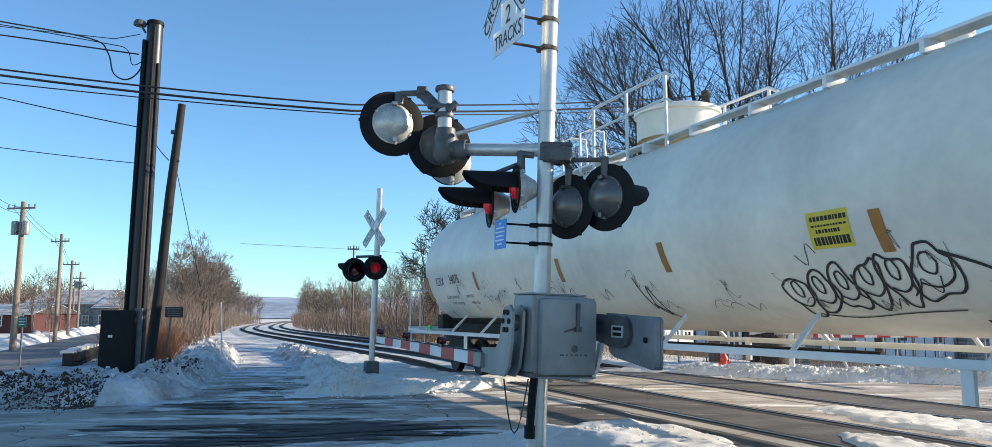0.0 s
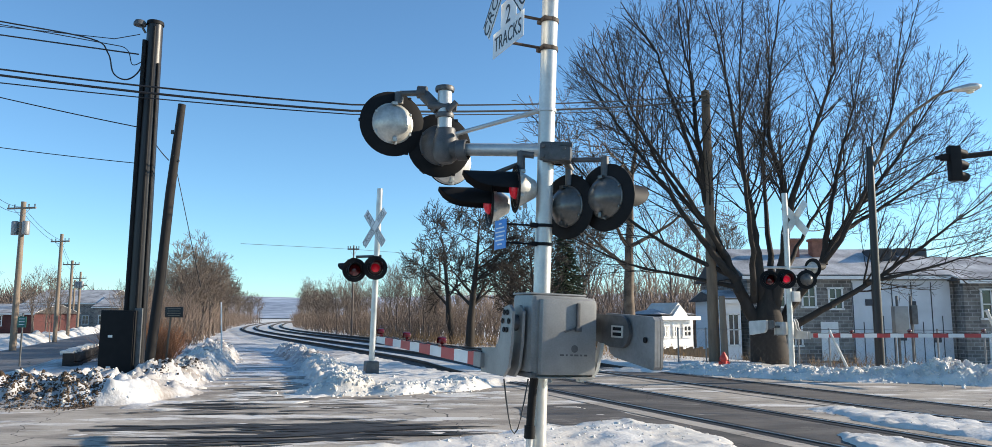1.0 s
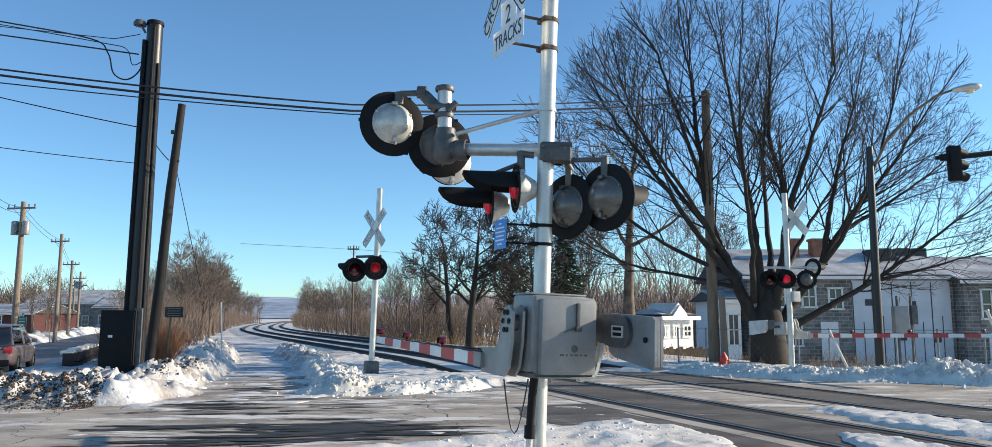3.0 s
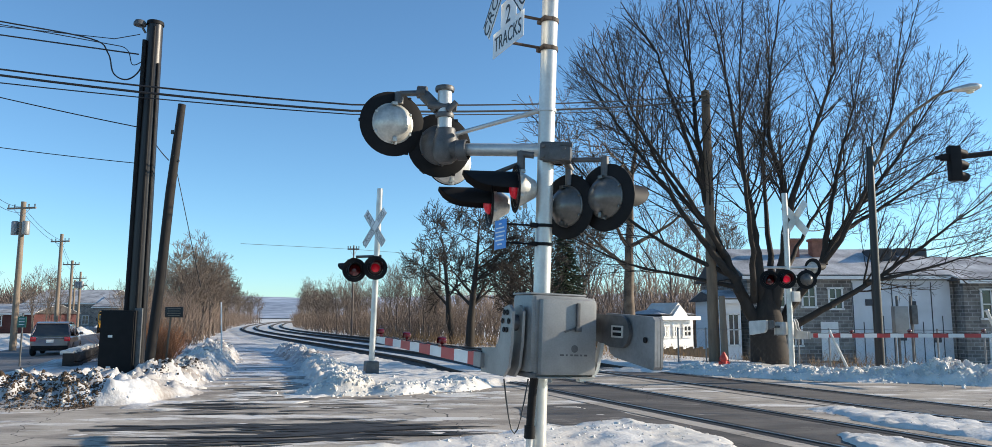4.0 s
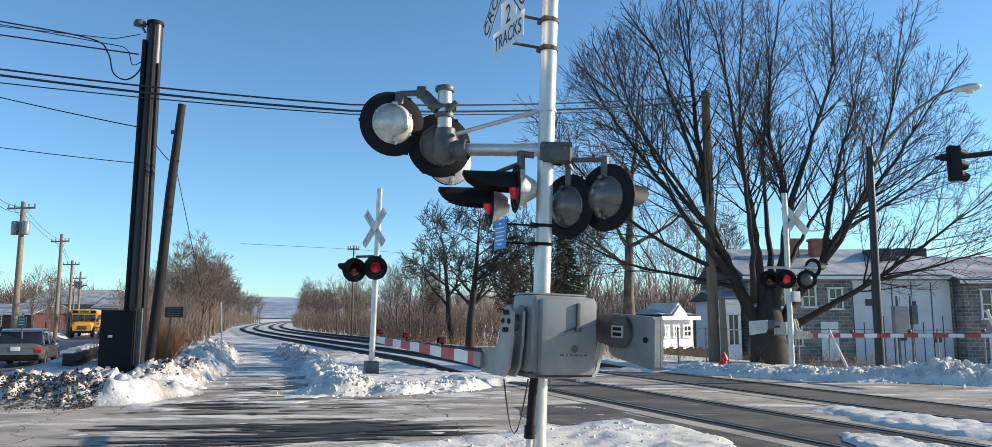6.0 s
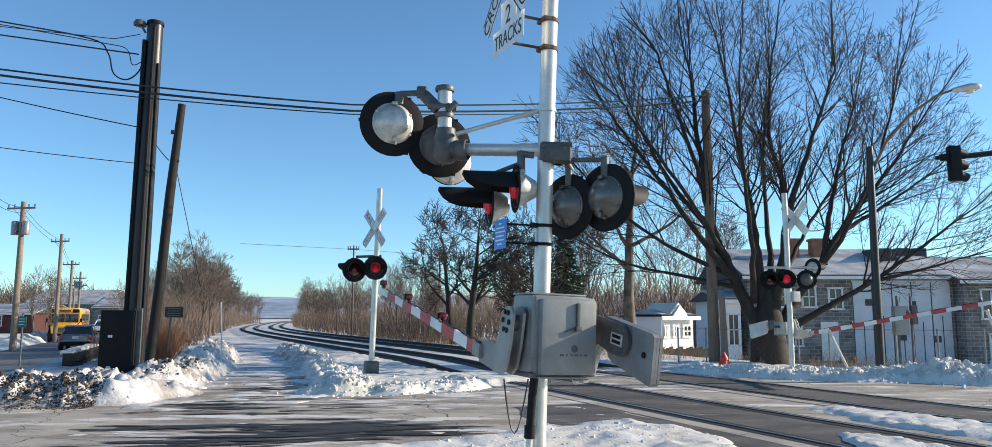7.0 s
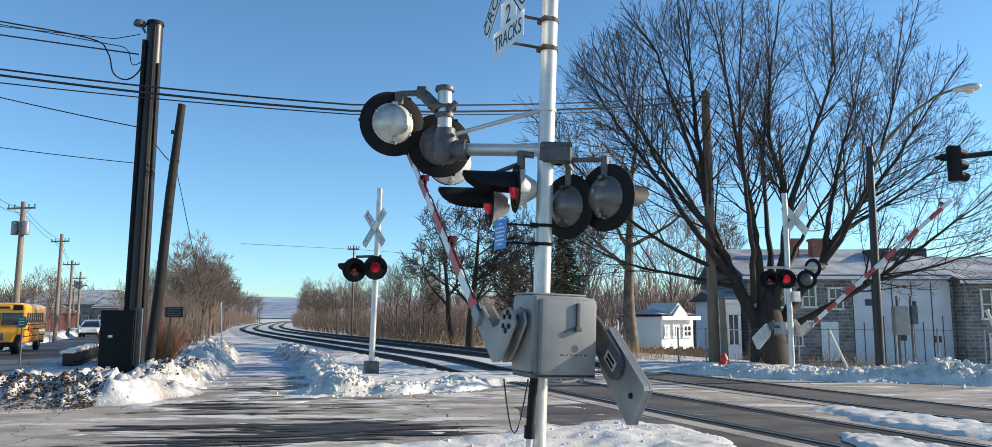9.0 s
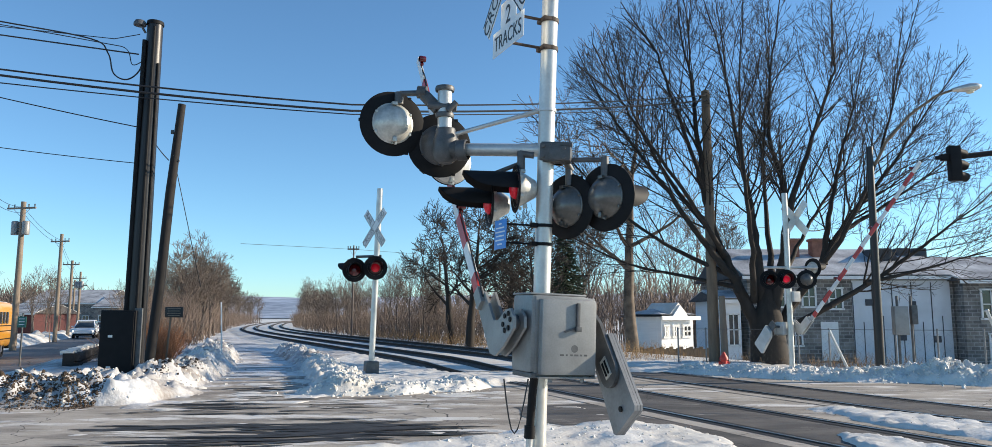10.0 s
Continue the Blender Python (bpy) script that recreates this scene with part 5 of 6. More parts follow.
def thicket(name, area, count, h, material, seed, label, fan=0.25, r=0.012, twigs=5):
    """Uncountable stems: area(rng) gives a foot."""
    rr = random.Random(seed)
    T = Twigs()
    for i in range(count):
        p = area(rr)
        hh = h * rr.uniform(0.5, 1.1)
        d = Vector((rr.gauss(0, fan), rr.gauss(0, fan), 1)).normalized()
        q = p + d * hh * 0.5
        e = q + (d + Vector((rr.gauss(0, 0.25), rr.gauss(0, 0.25), 0))).normalized() * hh * 0.5
        T.seg(p, q, r, r * 0.8, 3), T.seg(q, e, r * 0.8, r * 0.35, 3)
        for j in range(twigs):
            t = rr.uniform(0.3, 1)
            b = p.lerp(q, t * 2) if t < 0.5 else q.lerp(e, t * 2 - 1)
            f = (d + Vector((rr.gauss(0, 0.55), rr.gauss(0, 0.55), rr.uniform(0, 0.4)))).normalized()
            T.seg(b, b + f * hh * rr.uniform(0.15, 0.4), r * 0.6, r * 0.25, 3)
    ob = tagged(new(name, T.mesh(name, material)), label, "brush", kind="stuff")
    return ob


def zone(n0, n1, s0, s1, z=-0.1, follow=True):
    def pick(rr):
        s = s0 * (s1 / s0) ** rr.random()
        return W(rr.uniform(n0, n1) + (float(np.interp(s, SD, OD)) if follow else 0), s, z)
    return pick


thicket("brush", zone(13.7, 20, 40, 240), 3000, 2.3, M["twig"], 1, "tangled brown brush along the railway", r=0.02)
def verge_zone(rr):
    s = 40 * 5.5 ** rr.random()
    return W(max(-2.6 + rr.uniform(0, 0.8), verge(s) + 0.6 - rr.uniform(0, 6)), s, -0.1)


thicket("brush", verge_zone, 3600, 2.6, M["twig"], 2, "tangled brown brush along the drive", r=0.016)
thicket("dead_grass", zone(12.9, 16, 21, 60), 2000, 0.7, M["grass"], 3, "dry straw-coloured weeds beside the track", fan=0.35, r=0.006, twigs=2)
thicket("shrub", zone(-1.9, -0.3, 24, 31, follow=False), 1100, 1.25, mat("russet_twigs", (0.22, 0.10, 0.05), 0.9), 4, "dense russet shrub behind the poles", fan=0.4, r=0.007, twigs=6)
thicket("woods", zone(26, 75, 45, 240, -0.6), 900, 6.5, M["twig"], 5, "far bare woods", fan=0.12, r=0.05, twigs=9)
thicket("woods", zone(-90, -16, 150, 330, -0.5, False), 4200, 7.0, M["farwood"], 6, "far bare woods beyond the street", fan=0.12, r=0.10, twigs=9)
thicket("woods", lambda rr: Vector((rr.uniform(2, 34), rr.uniform(48, 75), -0.8)), 650, 4.6, M["farwood"], 7, "bare woods behind the houses", fan=0.15, r=0.035, twigs=9)
thicket("weeds", lambda rr: Vector((rr.uniform(5, 14), rr.uniform(22, 30), -0.6)), 750, 0.8, M["weed"], 9, "dry weeds along the fence", fan=0.35, r=0.007, twigs=3)


def conifer():
    rr = random.Random(3)
    T = Twigs()
    for i in range(60):
        z = 0.6 + i * 0.105
        for j in range(9):
            a = rr.uniform(0, 6.283)
            ln = (6.9 - z) * 0.27 * rr.uniform(0.6, 1.1)
            d = Vector((math.cos(a), math.sin(a), -0.25))
            p = Vector((0, 0, z))
            T.seg(p, p + d * ln, 0.02, 0.01, 3)
            for k in range(7):
                b = p + d * ln * rr.uniform(0.25, 1)
                f = Vector((math.cos(a + rr.gauss(0, 0.8)), math.sin(a + rr.gauss(0, 0.8)), rr.uniform(-0.5, 0.1)))
                T.seg(b, b + f * rr.uniform(0.2, 0.42), 0.028, 0.008, 3)
    root = thing("conifer", pose(3.5, 38, -0.7), "dark green spruce among bare trees", "tree")
    ob = new("crown", T.mesh("crown", M["needle"]))
    ob.parent = root
    bm = B()
    tube(bm, [(0, 0, -0.2), (0, 0, 6.9)], [0.14, 0.02], 8)
    part("trunk", bm, M["bark"], root)


conifer()

# ---- poles and wires ----
bp = thing("utility_pole", pose(-7.54, 16.0, 0, 0, 0.35, 0), "thick glossy black pole with conduits and a black cabinet", "utility pole")
bm = B()
tube(bm, [(0, 0, -0.3), (0, 0, 3.5), (0.02, 0, 7.85)], [0.215, 0.20, 0.16], 18)
part("pole", bm, M["creosote"], bp)
bm = B()
lathe(bm, [(0, 0.03), (0.17, 0.02), (0.18, -0.02), (0.18, -0.06)], pose(0.02, 0, 7.85), 18)
part("cap", bm, M["black"], bp)
for x, y, r, h0, h1 in ((-0.13, -0.19, 0.045, 0.2, 7.4), (0.10, -0.21, 0.035, 0.3, 7.7), (0.19, -0.10, 0.03, 0.3, 6.9)):
    bm = B()
    tube(bm, [(x, y, h0), (x * 0.9, y * 0.85, h1)], r, 10)
    part("conduit", bm, M["black"], bp)
bm = B()
box(bm, (0.17, -0.245, 0.95), (0.16, 0.05, 1.35), bevel=0.012)
part("cable_guard", bm, M["castgrey"], bp, "grey metal cable guard")
bm = B()
box(bm, (-0.21, -0.12, 0.92), (0.72, 0.42, 1.32), bevel=0.025)
box(bm, (-0.21, -0.335, 0.92), (0.66, 0.02, 1.25), bevel=0.008)
cb = part("cabinet", bm, M["black"], bp, "black metal service cabinet")
for z in (1.05, 0.40):
    bm = B()
    box(bm, (-0.34, -0.348, z), (0.09, 0.004, 0.05 if z > 1 else 0.09))
    part("sticker", bm, M["signwhite"], cb)
bm = B()
tube(bm, [(-0.55, -0.1, 0.35), (-0.55, -0.1, 0.0)], 0.03, 8)
tube(bm, [(-0.15, -0.1, 0.35), (-0.15, -0.1, 0.0)], 0.03, 8)
box(bm, (-0.3, -0.12, 0.30), (0.6, 0.36, 0.04), bevel=0.01)
part("cabinet_stand", bm, M["black"], cb)
bm = B()
tube(bm, [(-0.16, -0.05, 7.6), (-0.24, -0.1, 7.75)], 0.025, 8)
lathe(bm, [(0, 0.07), (0.10, 0.05), (0.13, 0.0), (0.13, -0.06), (0, -0.06)], pose(-0.26, -0.12, 7.8), 14)
part("weatherhead", bm, M["castgrey"], bp)

lp = thing("utility_pole", pose(-8.14, 18.0, 0, 0, 4.1, 0), "old brown wooden pole leaning sideways, cut off at the top", "utility pole")
bm = B()
tube(bm, [(0, 0, -0.3), (0.03, 0, 2.2), (0.0, 0, 4.4), (0.02, 0, 6.6)], [0.12, 0.115, 0.11, 0.09], 14)
part("pole", bm, mat("old_brown_pole", (0.016, 0.013, 0.012), 0.85, var=0.5, scale=8, bump=0.5, stretch=(1, 1, 0.1)), lp)
bm = B()
box(bm, (0.10, -0.03, 5.2), (0.08, 0.05, 0.05), bevel=0.01)
box(bm, (-0.13, 0, 5.9), (0.06, 0.05, 0.1), bevel=0.01)
part("wire_clamp", bm, M["castgrey"], lp)


def wood_pole(x, y, z, h, r=0.14, arms=(), tops=0, mt="tanwood", turn=0.0, label="tan wooden utility pole with a crossarm", lean=0.0, cans=0):
    root = thing("utility_pole", pose(x, y, z, 0, lean, turn), label, "utility pole", "street poles")
    bm = B()
    tube(bm, [(0, 0, -0.4), (0, 0, h)], [r, r * 0.72], 12)
    part("pole", bm, M[mt], root)
    for ah, aw in arms:
        bm = B()
        box(bm, (0, -0.12, ah), (aw, 0.09, 0.11), bevel=0.01)
        part("crossarm", bm, M[mt], root)
        for k in (-0.46, -0.25, 0.25, 0.46):
            bm = B()
            lathe(bm, [(0.015, 0), (0.04, 0.06), (0.03, 0.12), (0.045, 0.16), (0, 0.2)], pose(aw * k, -0.12, ah + 0.05), 8)
            part("insulator", bm, M["castgrey"], root)
        bm = B()
        for k in (-1, 1):
            tube(bm, [(k * aw * 0.3, -0.1, ah - 0.03), (0, -0.1, ah - 0.55)], 0.015, 6)
        part("arm_brace", bm, M["galv"], root)
    for i in range(cans):
        bm = B()
        lathe(bm, [(0, 0.0), (0.2, 0.0), (0.21, 0.05), (0.21, 0.75), (0.17, 0.82), (0, 0.84)], pose((-0.38, 0.38, 0.0)[i], -0.1, h - 2.0), 14)
        part("transformer", bm, M["grey"], root)
    return root


wood_pole(-28.3, 45, -0.5, 8.8, 0.20, ((8.4, 2.0),), cans=2, turn=-12)
wood_pole(-34.5, 60, -0.5, 8.5, 0.17, ((7.9, 1.8),), turn=-15)
wood_pole(-41.9, 75, -0.5, 7.5, 0.17, ((7.1, 2.0),), turn=-15)
wood_pole(-50.3, 92, -0.5, 7.4, 0.17, ((6.6, 2.0), (5.7, 2.4)), turn=-15, cans=3)
wood_pole(-62, 112, -0.5, 7.4, 0.17, ((6.6, 2.0),), turn=-15)
wood_pole(10.12, 20.3, -0.1, 6.15, 0.12, mt="creosote", label="dark brown wooden pole beside the road", lean=0.6)
wood_pole(6.87, 24.2, -0.4, 9.2, 0.19, mt="polewood", label="weathered grey-brown wooden pole beside the track", lean=0.0)
wood_pole(7.12, 23.9, -0.4, 2.5, 0.13, mt="tanwood", label="short tan timber stub pole", lean=-1.0)
wood_pole(-4.75, 64, -0.1, 7.0, 0.10, ((6.8, 1.0),), mt="barkgrey", label="far grey telegraph pole")
wood_pole(-10.9, 58, -0.1, 7.0, 0.08, ((6.7, 0.9),), mt="barkgrey", label="far grey telegraph pole")


def wire(pts, r, label="thin black overhead wire between poles", sag=0.0, bend=False):
    if bend:
        P = [Vector(p) for p in pts]
        pts = []
        for i in range(len(P) - 1):
            a, b, c, d = P[max(i - 1, 0)], P[i], P[i + 1], P[min(i + 2, len(P) - 1)]
            for j in range(6):
                t = j / 6
                pts.append(0.5 * (2 * b + (c - a) * t + (2 * a - 5 * b + 4 * c - d) * t * t + (3 * b - a - 3 * c + d) * t ** 3))
        pts.append(P[-1])
    out = []
    for a, b in zip(pts, pts[1:]):
        a, b = Vector(a), Vector(b)
        for i in range(12):
            t = i / 12
            p = a.lerp(b, t)
            p.z -= sag * 4 * t * (1 - t)
            out.append(p)
    out.append(Vector(pts[-1]))
    bm = B()
    tube(bm, out, r, 6)
    return tagged(part("overhead_wire", bm, M["wire"]), label, "wire", "overhead wires")


wire([(-13.5, 14.2, 6.76), (-3.2, 16.4, 6.12), (6.87, 24.05, 8.62)], 0.020, sag=0.12)
wire([(-13.5, 14.2, 6.67), (-3.2, 16.4, 5.98), (6.87, 24.05, 8.45)], 0.026, "thick black cable bundle", sag=0.14)
wire([(-13.5, 14.2, 6.42), (-3.2, 16.4, 5.90), (6.87, 24.05, 8.25)], 0.013, sag=0.10)
wire([(-7.75, 15.9, 7.1), (-13, 15, 7.6)], 0.016)
wire([(-7.62, 15.85, 7.25), (-7.68, 15.85, 6.75), (-7.95, 15.85, 6.52), (-8.25, 15.85, 6.66), (-8.38, 15.82, 7.1), (-8.75, 15.75, 7.4), (-10.5, 15.3, 7.62), (-13, 14.8, 7.95)], 0.016, "looped black service cable at the pole", bend=True)
wire([(-7.6, 15.85, 6.95), (-7.85, 15.85, 6.85), (-8.0, 15.85, 7.2), (-8.5, 15.8, 7.32), (-10.5, 15.3, 7.55), (-13, 14.8, 7.8)], 0.010, "looped black service cable at the pole", bend=True)
wire([(-7.75, 15.9, 7.55), (-8.3, 15.9, 7.45), (-13, 15.2, 7.75)], 0.009)
wire([(-7.9, 18, 5.2), (-7.6, 16.1, 5.5), (-13, 15, 6.6)], 0.012, sag=0.05)
wire([(-7.75, 16, 4.72), (-13, 15.2, 5.31)], 0.009, sag=0.05)
wire([(-7.75, 17.9, 5.3), (-7.45, 19.2, 2.2)], 0.010, "thin guy wire beside the leaning pole")
wire([(-13.5, 40, 5.3), (-10.9, 58, 6.6), (-4.75, 64, 6.6)], 0.012)
for dz in (0, 0.35):
    wire([(-24, 35, 7.6 - dz), (-28.3, 45, 8.0 - dz), (-34.5, 60, 7.5 - dz), (-41.9, 75, 6.7 - dz), (-50.3, 92, 6.2 - dz), (-62, 112, 6.2 - dz)], 0.012, sag=0.3)


# ---- buildings ----
M.update(
    wrap=mat("house_wrap", (0.56, 0.59, 0.62), 0.6, var=0.18, scale=0.8, bump=0.1),
    siding=mat("white_siding", (0.74, 0.75, 0.76), 0.6, var=0.08, bump=0.1, stretch=(0.2, 0.2, 6)),
    batten=mat("dark_batten", (0.05, 0.055, 0.065), 0.7, bump=0.0),
    brick=mat("chimney_brick", (0.30, 0.13, 0.085), 0.85, var=0.35, scale=5, fine=30, bump=0.5),
    barn=mat("red_barn_boards", (0.075, 0.02, 0.018), 0.8, var=0.35, scale=3, bump=0.3),
    roof=mat("dark_shingles", (0.07, 0.065, 0.065), 0.85, var=0.4, bump=0.4),
    roofsnow=mat("roof_snow", (0.62, 0.62, 0.62), 0.6, col2=(0.12, 0.115, 0.115), scale=0.7, fine=9, bump=0.4, dist=0.05),
    trim=mat("white_trim", (0.72, 0.72, 0.70), 0.5, var=0.1, bump=0.0),
    schoolbus=mat("bus_yellow", (0.80, 0.36, 0.02), 0.35, var=0.1, bump=0.0, coat=0.4),
    busroof=mat("bus_white_roof", (0.75, 0.74, 0.70), 0.4, var=0.1, bump=0.0),
    tyre=mat("tyre", (0.016, 0.016, 0.017), 0.85, var=0.3, bump=0.3),
    rim=mat("wheel_rim", (0.45, 0.45, 0.46), 0.35, 0.8, var=0.2, bump=0.0),
    tail=mat("tail_light", (0.55, 0.02, 0.03), 0.2, var=0.1, bump=0.0, coat=0.5),
    head=mat("head_light", (0.9, 0.86, 0.7), 0.15, var=0.05, bump=0.0, coat=0.5),
    headlit=mat("lit_head_light", (1.0, 0.93, 0.75), 0.2, var=0.05, bump=0.0, emit=2.2),
    suv=mat("suv_taupe", (0.20, 0.155, 0.15), 0.3, 0.4, var=0.1, bump=0.0, coat=0.7),
    sedan=mat("sedan_silver_grey", (0.17, 0.17, 0.165), 0.3, 0.4, var=0.1, bump=0.0, coat=0.7),
    whitecar=mat("car_white", (0.74, 0.75, 0.76), 0.3, var=0.06, bump=0.0, coat=0.7),
    hydrant=mat("hydrant_red", (0.60, 0.05, 0.03), 0.5, var=0.2, bump=0.05),
    green=mat("sign_green", (0.03, 0.16, 0.12), 0.5, var=0.15, bump=0.0),
    fieldstone=mat("field_stone", (0.034, 0.031, 0.029), 0.9, var=0.4, scale=6, bump=0.5, rand=0.4),
)


def stone_wall_mat():
    """Coursed grey rubble with pale mortar."""
    m = mat("coursed_stone", (0.20, 0.193, 0.185), 0.9, var=0.4, scale=2.0, fine=18, bump=0.8, dist=0.05)
    nt = m.node_tree
    b = nt.nodes["Principled BSDF"]
    old = b.inputs["Base Color"].links[0].from_socket
    tc = nt.nodes.new("ShaderNodeTexCoord")
    sep, com = nt.nodes.new("ShaderNodeSeparateXYZ"), nt.nodes.new("ShaderNodeCombineXYZ")
    add = nt.nodes.new("ShaderNodeMath")
    nt.links.new(tc.outputs["Object"], sep.inputs[0])
    nt.links.new(sep.outputs[0], add.inputs[0]), nt.links.new(sep.outputs[1], add.inputs[1])
    nt.links.new(add.outputs[0], com.inputs[0]), nt.links.new(sep.outputs[2], com.inputs[1])
    br = nt.nodes.new("ShaderNodeTexBrick")
    br.inputs["Scale"].default_value, br.inputs["Brick Width"].default_value, br.inputs["Row Height"].default_value = 1.0, 0.46, 0.19
    br.inputs["Mortar Size"].default_value, br.offset = 0.022, 0.37
    br.inputs["Color1"].default_value, br.inputs["Color2"].default_value, br.inputs["Mortar"].default_value = (0.55, 0.55, 0.56, 1), (1.25, 1.2, 1.1, 1), (1.5, 1.5, 1.5, 1)
    nt.links.new(com.outputs[0], br.inputs[0])
    mx = nt.nodes.new("ShaderNodeMix")
    mx.data_type, mx.blend_type = "RGBA", "MULTIPLY"
    mx.inputs[0].default_value = 1.0
    nt.links.new(old, mx.inputs[6]), nt.links.new(br.outputs[0], mx.inputs[7]), nt.links.new(mx.outputs[2], b.inputs["Base Color"])
    return m


M["stone"] = stone_wall_mat()


def window(parent, x, y, z, w, h, name="window"):
    bm = B()
    box(bm, (x, y + 0.03, z), (w, 0.06, h))
    wn_ = part(name, bm, M["glass"], parent, "dark window with white frame", smooth=False)
    for dx, dz, sx, sz in ((0, h / 2, w + 0.16, 0.09), (0, -h / 2, w + 0.2, 0.10), (-w / 2, 0, 0.09, h), (w / 2, 0, 0.09, h), (0, 0, w, 0.05), (0, 0, 0.05, h)):
        bm = B()
        box(bm, (x + dx, y - 0.015, z + dz), (sx, 0.07, sz))
        part("frame", bm, M["trim"], wn_, smooth=False)
    return wn_


def house(name, x0, x1, y0, depth, z0, z1, rise_, wall, label, hip=0.0, eave=0.35):
    root = thing(name, pose((x0 + x1) / 2, y0, z0), label, "house", kind="")
    w, h = x1 - x0, z1 - z0
    for nm, c, s in (("wall", (0, 0.12, h / 2), (w, 0.24, h)), ("wall", (0, depth - 0.12, h / 2), (w, 0.24, h)), ("wall", (-w / 2 + 0.12, depth / 2, h / 2), (0.24, depth - 0.49, h)), ("wall", (w / 2 - 0.12, depth / 2, h / 2), (0.24, depth - 0.49, h))):
        bm = B()
        box(bm, c, s)
        part(nm, bm, M[wall], root, smooth=False)
    for nm, up, over, mt in (("roof", 0.0, eave, "roof"), ("roof_snow", 0.10, eave - 0.08, "roofsnow")):
        bm = B()
        e = over
        lo = [bm.verts.new(p) for p in ((-w / 2 - e, -e, h + up), (w / 2 + e, -e, h + up), (w / 2 + e, depth + e, h + up), (-w / 2 - e, depth + e, h + up))]
        hi = [bm.verts.new(p) for p in ((-w / 2 - e + hip, depth / 2, h + rise_ + up), (w / 2 + e - hip, depth / 2, h + rise_ + up))]
        bm.faces.new((lo[0], lo[1], hi[1], hi[0])), bm.faces.new((lo[2], lo[3], hi[0], hi[1])), bm.faces.new((lo[1], lo[2], hi[1])), bm.faces.new((lo[3], lo[0], hi[0]))
        bm.faces.new(list(reversed(lo)))
        part(nm, bm, M[mt], root, "snow lying on the roof" if up else "", smooth=False)
    bm = B()
    box(bm, (0, -eave - 0.03, h - 0.06), (w + 2 * eave, 0.06, 0.18))
    part("fascia", bm, M["trim"], root, smooth=False)
    return root


hb = house("house", 13.2, 24.0, 40, 9, -1.0, 3.55, 1.75, "stone", "long grey stone house partly wrapped in white sheeting")
for i in range(5):
    bm = B()
    box(bm, (0.57 + i * 1.03, -0.03, 2.2), (1.02, 0.05, 4.3))
    sh = part("wall_sheet", bm, M["wrap"], hb, "white house wrap sheet", smooth=False)
    bm = B()
    for j in range(2):
        lo, hi = (0.1, 1.9 + 0.3 * ((i + j) % 3)) if j else (0.05 + 0.25 * (i % 2), 4.25)
        box(bm, (0.08 + i * 1.03 + j * 0.52, -0.06, (lo + hi) / 2), (0.04, 0.03, hi - lo))
    part("batten", bm, M["batten"], sh, smooth=False)
for x, z in ((0.9, 3.2), (2.6, 1.4), (3.2, 3.1), (4.4, 1.3)):
    bm = B()
    box(bm, (x, -0.075, z), (0.34, 0.05, 0.34))
    part("opening", bm, M["batten"], hb, smooth=False)
for x, z in ((-4.6, 1.5), (-3.0, 1.5), (-3.8, 3.5), (-2.2, 3.5), (-0.8, 3.4)):
    window(hb, x, -0.02, z, 0.7, 1.1)
bm = B()
box(bm, (-1.2, -0.04, 1.2), (0.9, 0.06, 2.0))
part("door", bm, M["trim"], hb, "pale door", smooth=False)
for x, y, w in ((-1.7, 3.2, 0.6), (-0.3, 3.2, 0.72)):
    bm = B()
    box(bm, (x, y, 5.7), (w, 0.6, 2.2), bevel=0.02)
    box(bm, (x, y, 6.8), (w + 0.12, 0.72, 0.15), bevel=0.02)
    part("chimney", bm, M["brick"], hb, "red brick chimney")
bm = B()
prism(bm, [(-0.9, 0), (0.9, 0), (0.35, 0.95), (-0.5, 0.95)], 1.6, pose(3.1, 3.0, 5.3))
part("dormer", bm, M["roof"], hb)
for x in (4.6, 5.6):
    bm = B()
    box(bm, (x, 3.4, 6.05), (0.7, 0.5, 0.6), bevel=0.03)
    part("roof_vent", bm, M["batten"], hb)
hr = house("house", 24.05, 34, 39.2, 9, -1.0, 3.3, 1.5, "stone", "grey stone house wing with white sash windows and a snowy roof")
for x in (-3.6, -1.0, 1.6):
    window(hr, x, -0.02, 3.1, 1.0, 1.5)
    window(hr, x + 0.3, -0.02, 0.9, 1.0, 1.4)
hw = house("house", 6.3, 8.4, 34, 2.2, -0.9, 1.46, 0.25, "siding", "small white clapboard house with a snowy gable", hip=0.8, eave=0.22)
hw.matrix_basis = pose(8.05, 34, -0.9, 0, 0, 36)
for x, w_ in ((-0.75, 0.22), (-0.15, 0.3), (0.6, 0.5)):
    window(hw, x, -0.02, 1.72, w_, 0.5)
for nm, up, wd, mt in (("gable", 0.0, 0.50, "siding"), ("snow_cap", 0.10, 0.56, "snow")):
    bm = B()
    prism(bm, [(-wd, 0), (wd, 0), (0, 0.50)], 1.6, pose(0.0, 0.6 + up, 2.38 + up))
    part(nm, bm, M[mt], hw, smooth=False)
hl = house("house", 11.55, 12.55, 39.2, 5, -0.9, 2.3, 0.5, "siding", "narrow white house end with tall windows")
window(hl, 0.1, -0.02, 1.7, 0.55, 1.6)
bm = B()
for i in range(26):
    box(bm, (5.9 + i * 0.14, 32.6, -0.35), (0.17, 0.03, 0.9 + 0.1 * (i % 3)), bevel=0.01)
tagged(part("picket_fence", bm, M["polewood"]), "weathered brown board fence before the white house", "fence", kind="stuff")
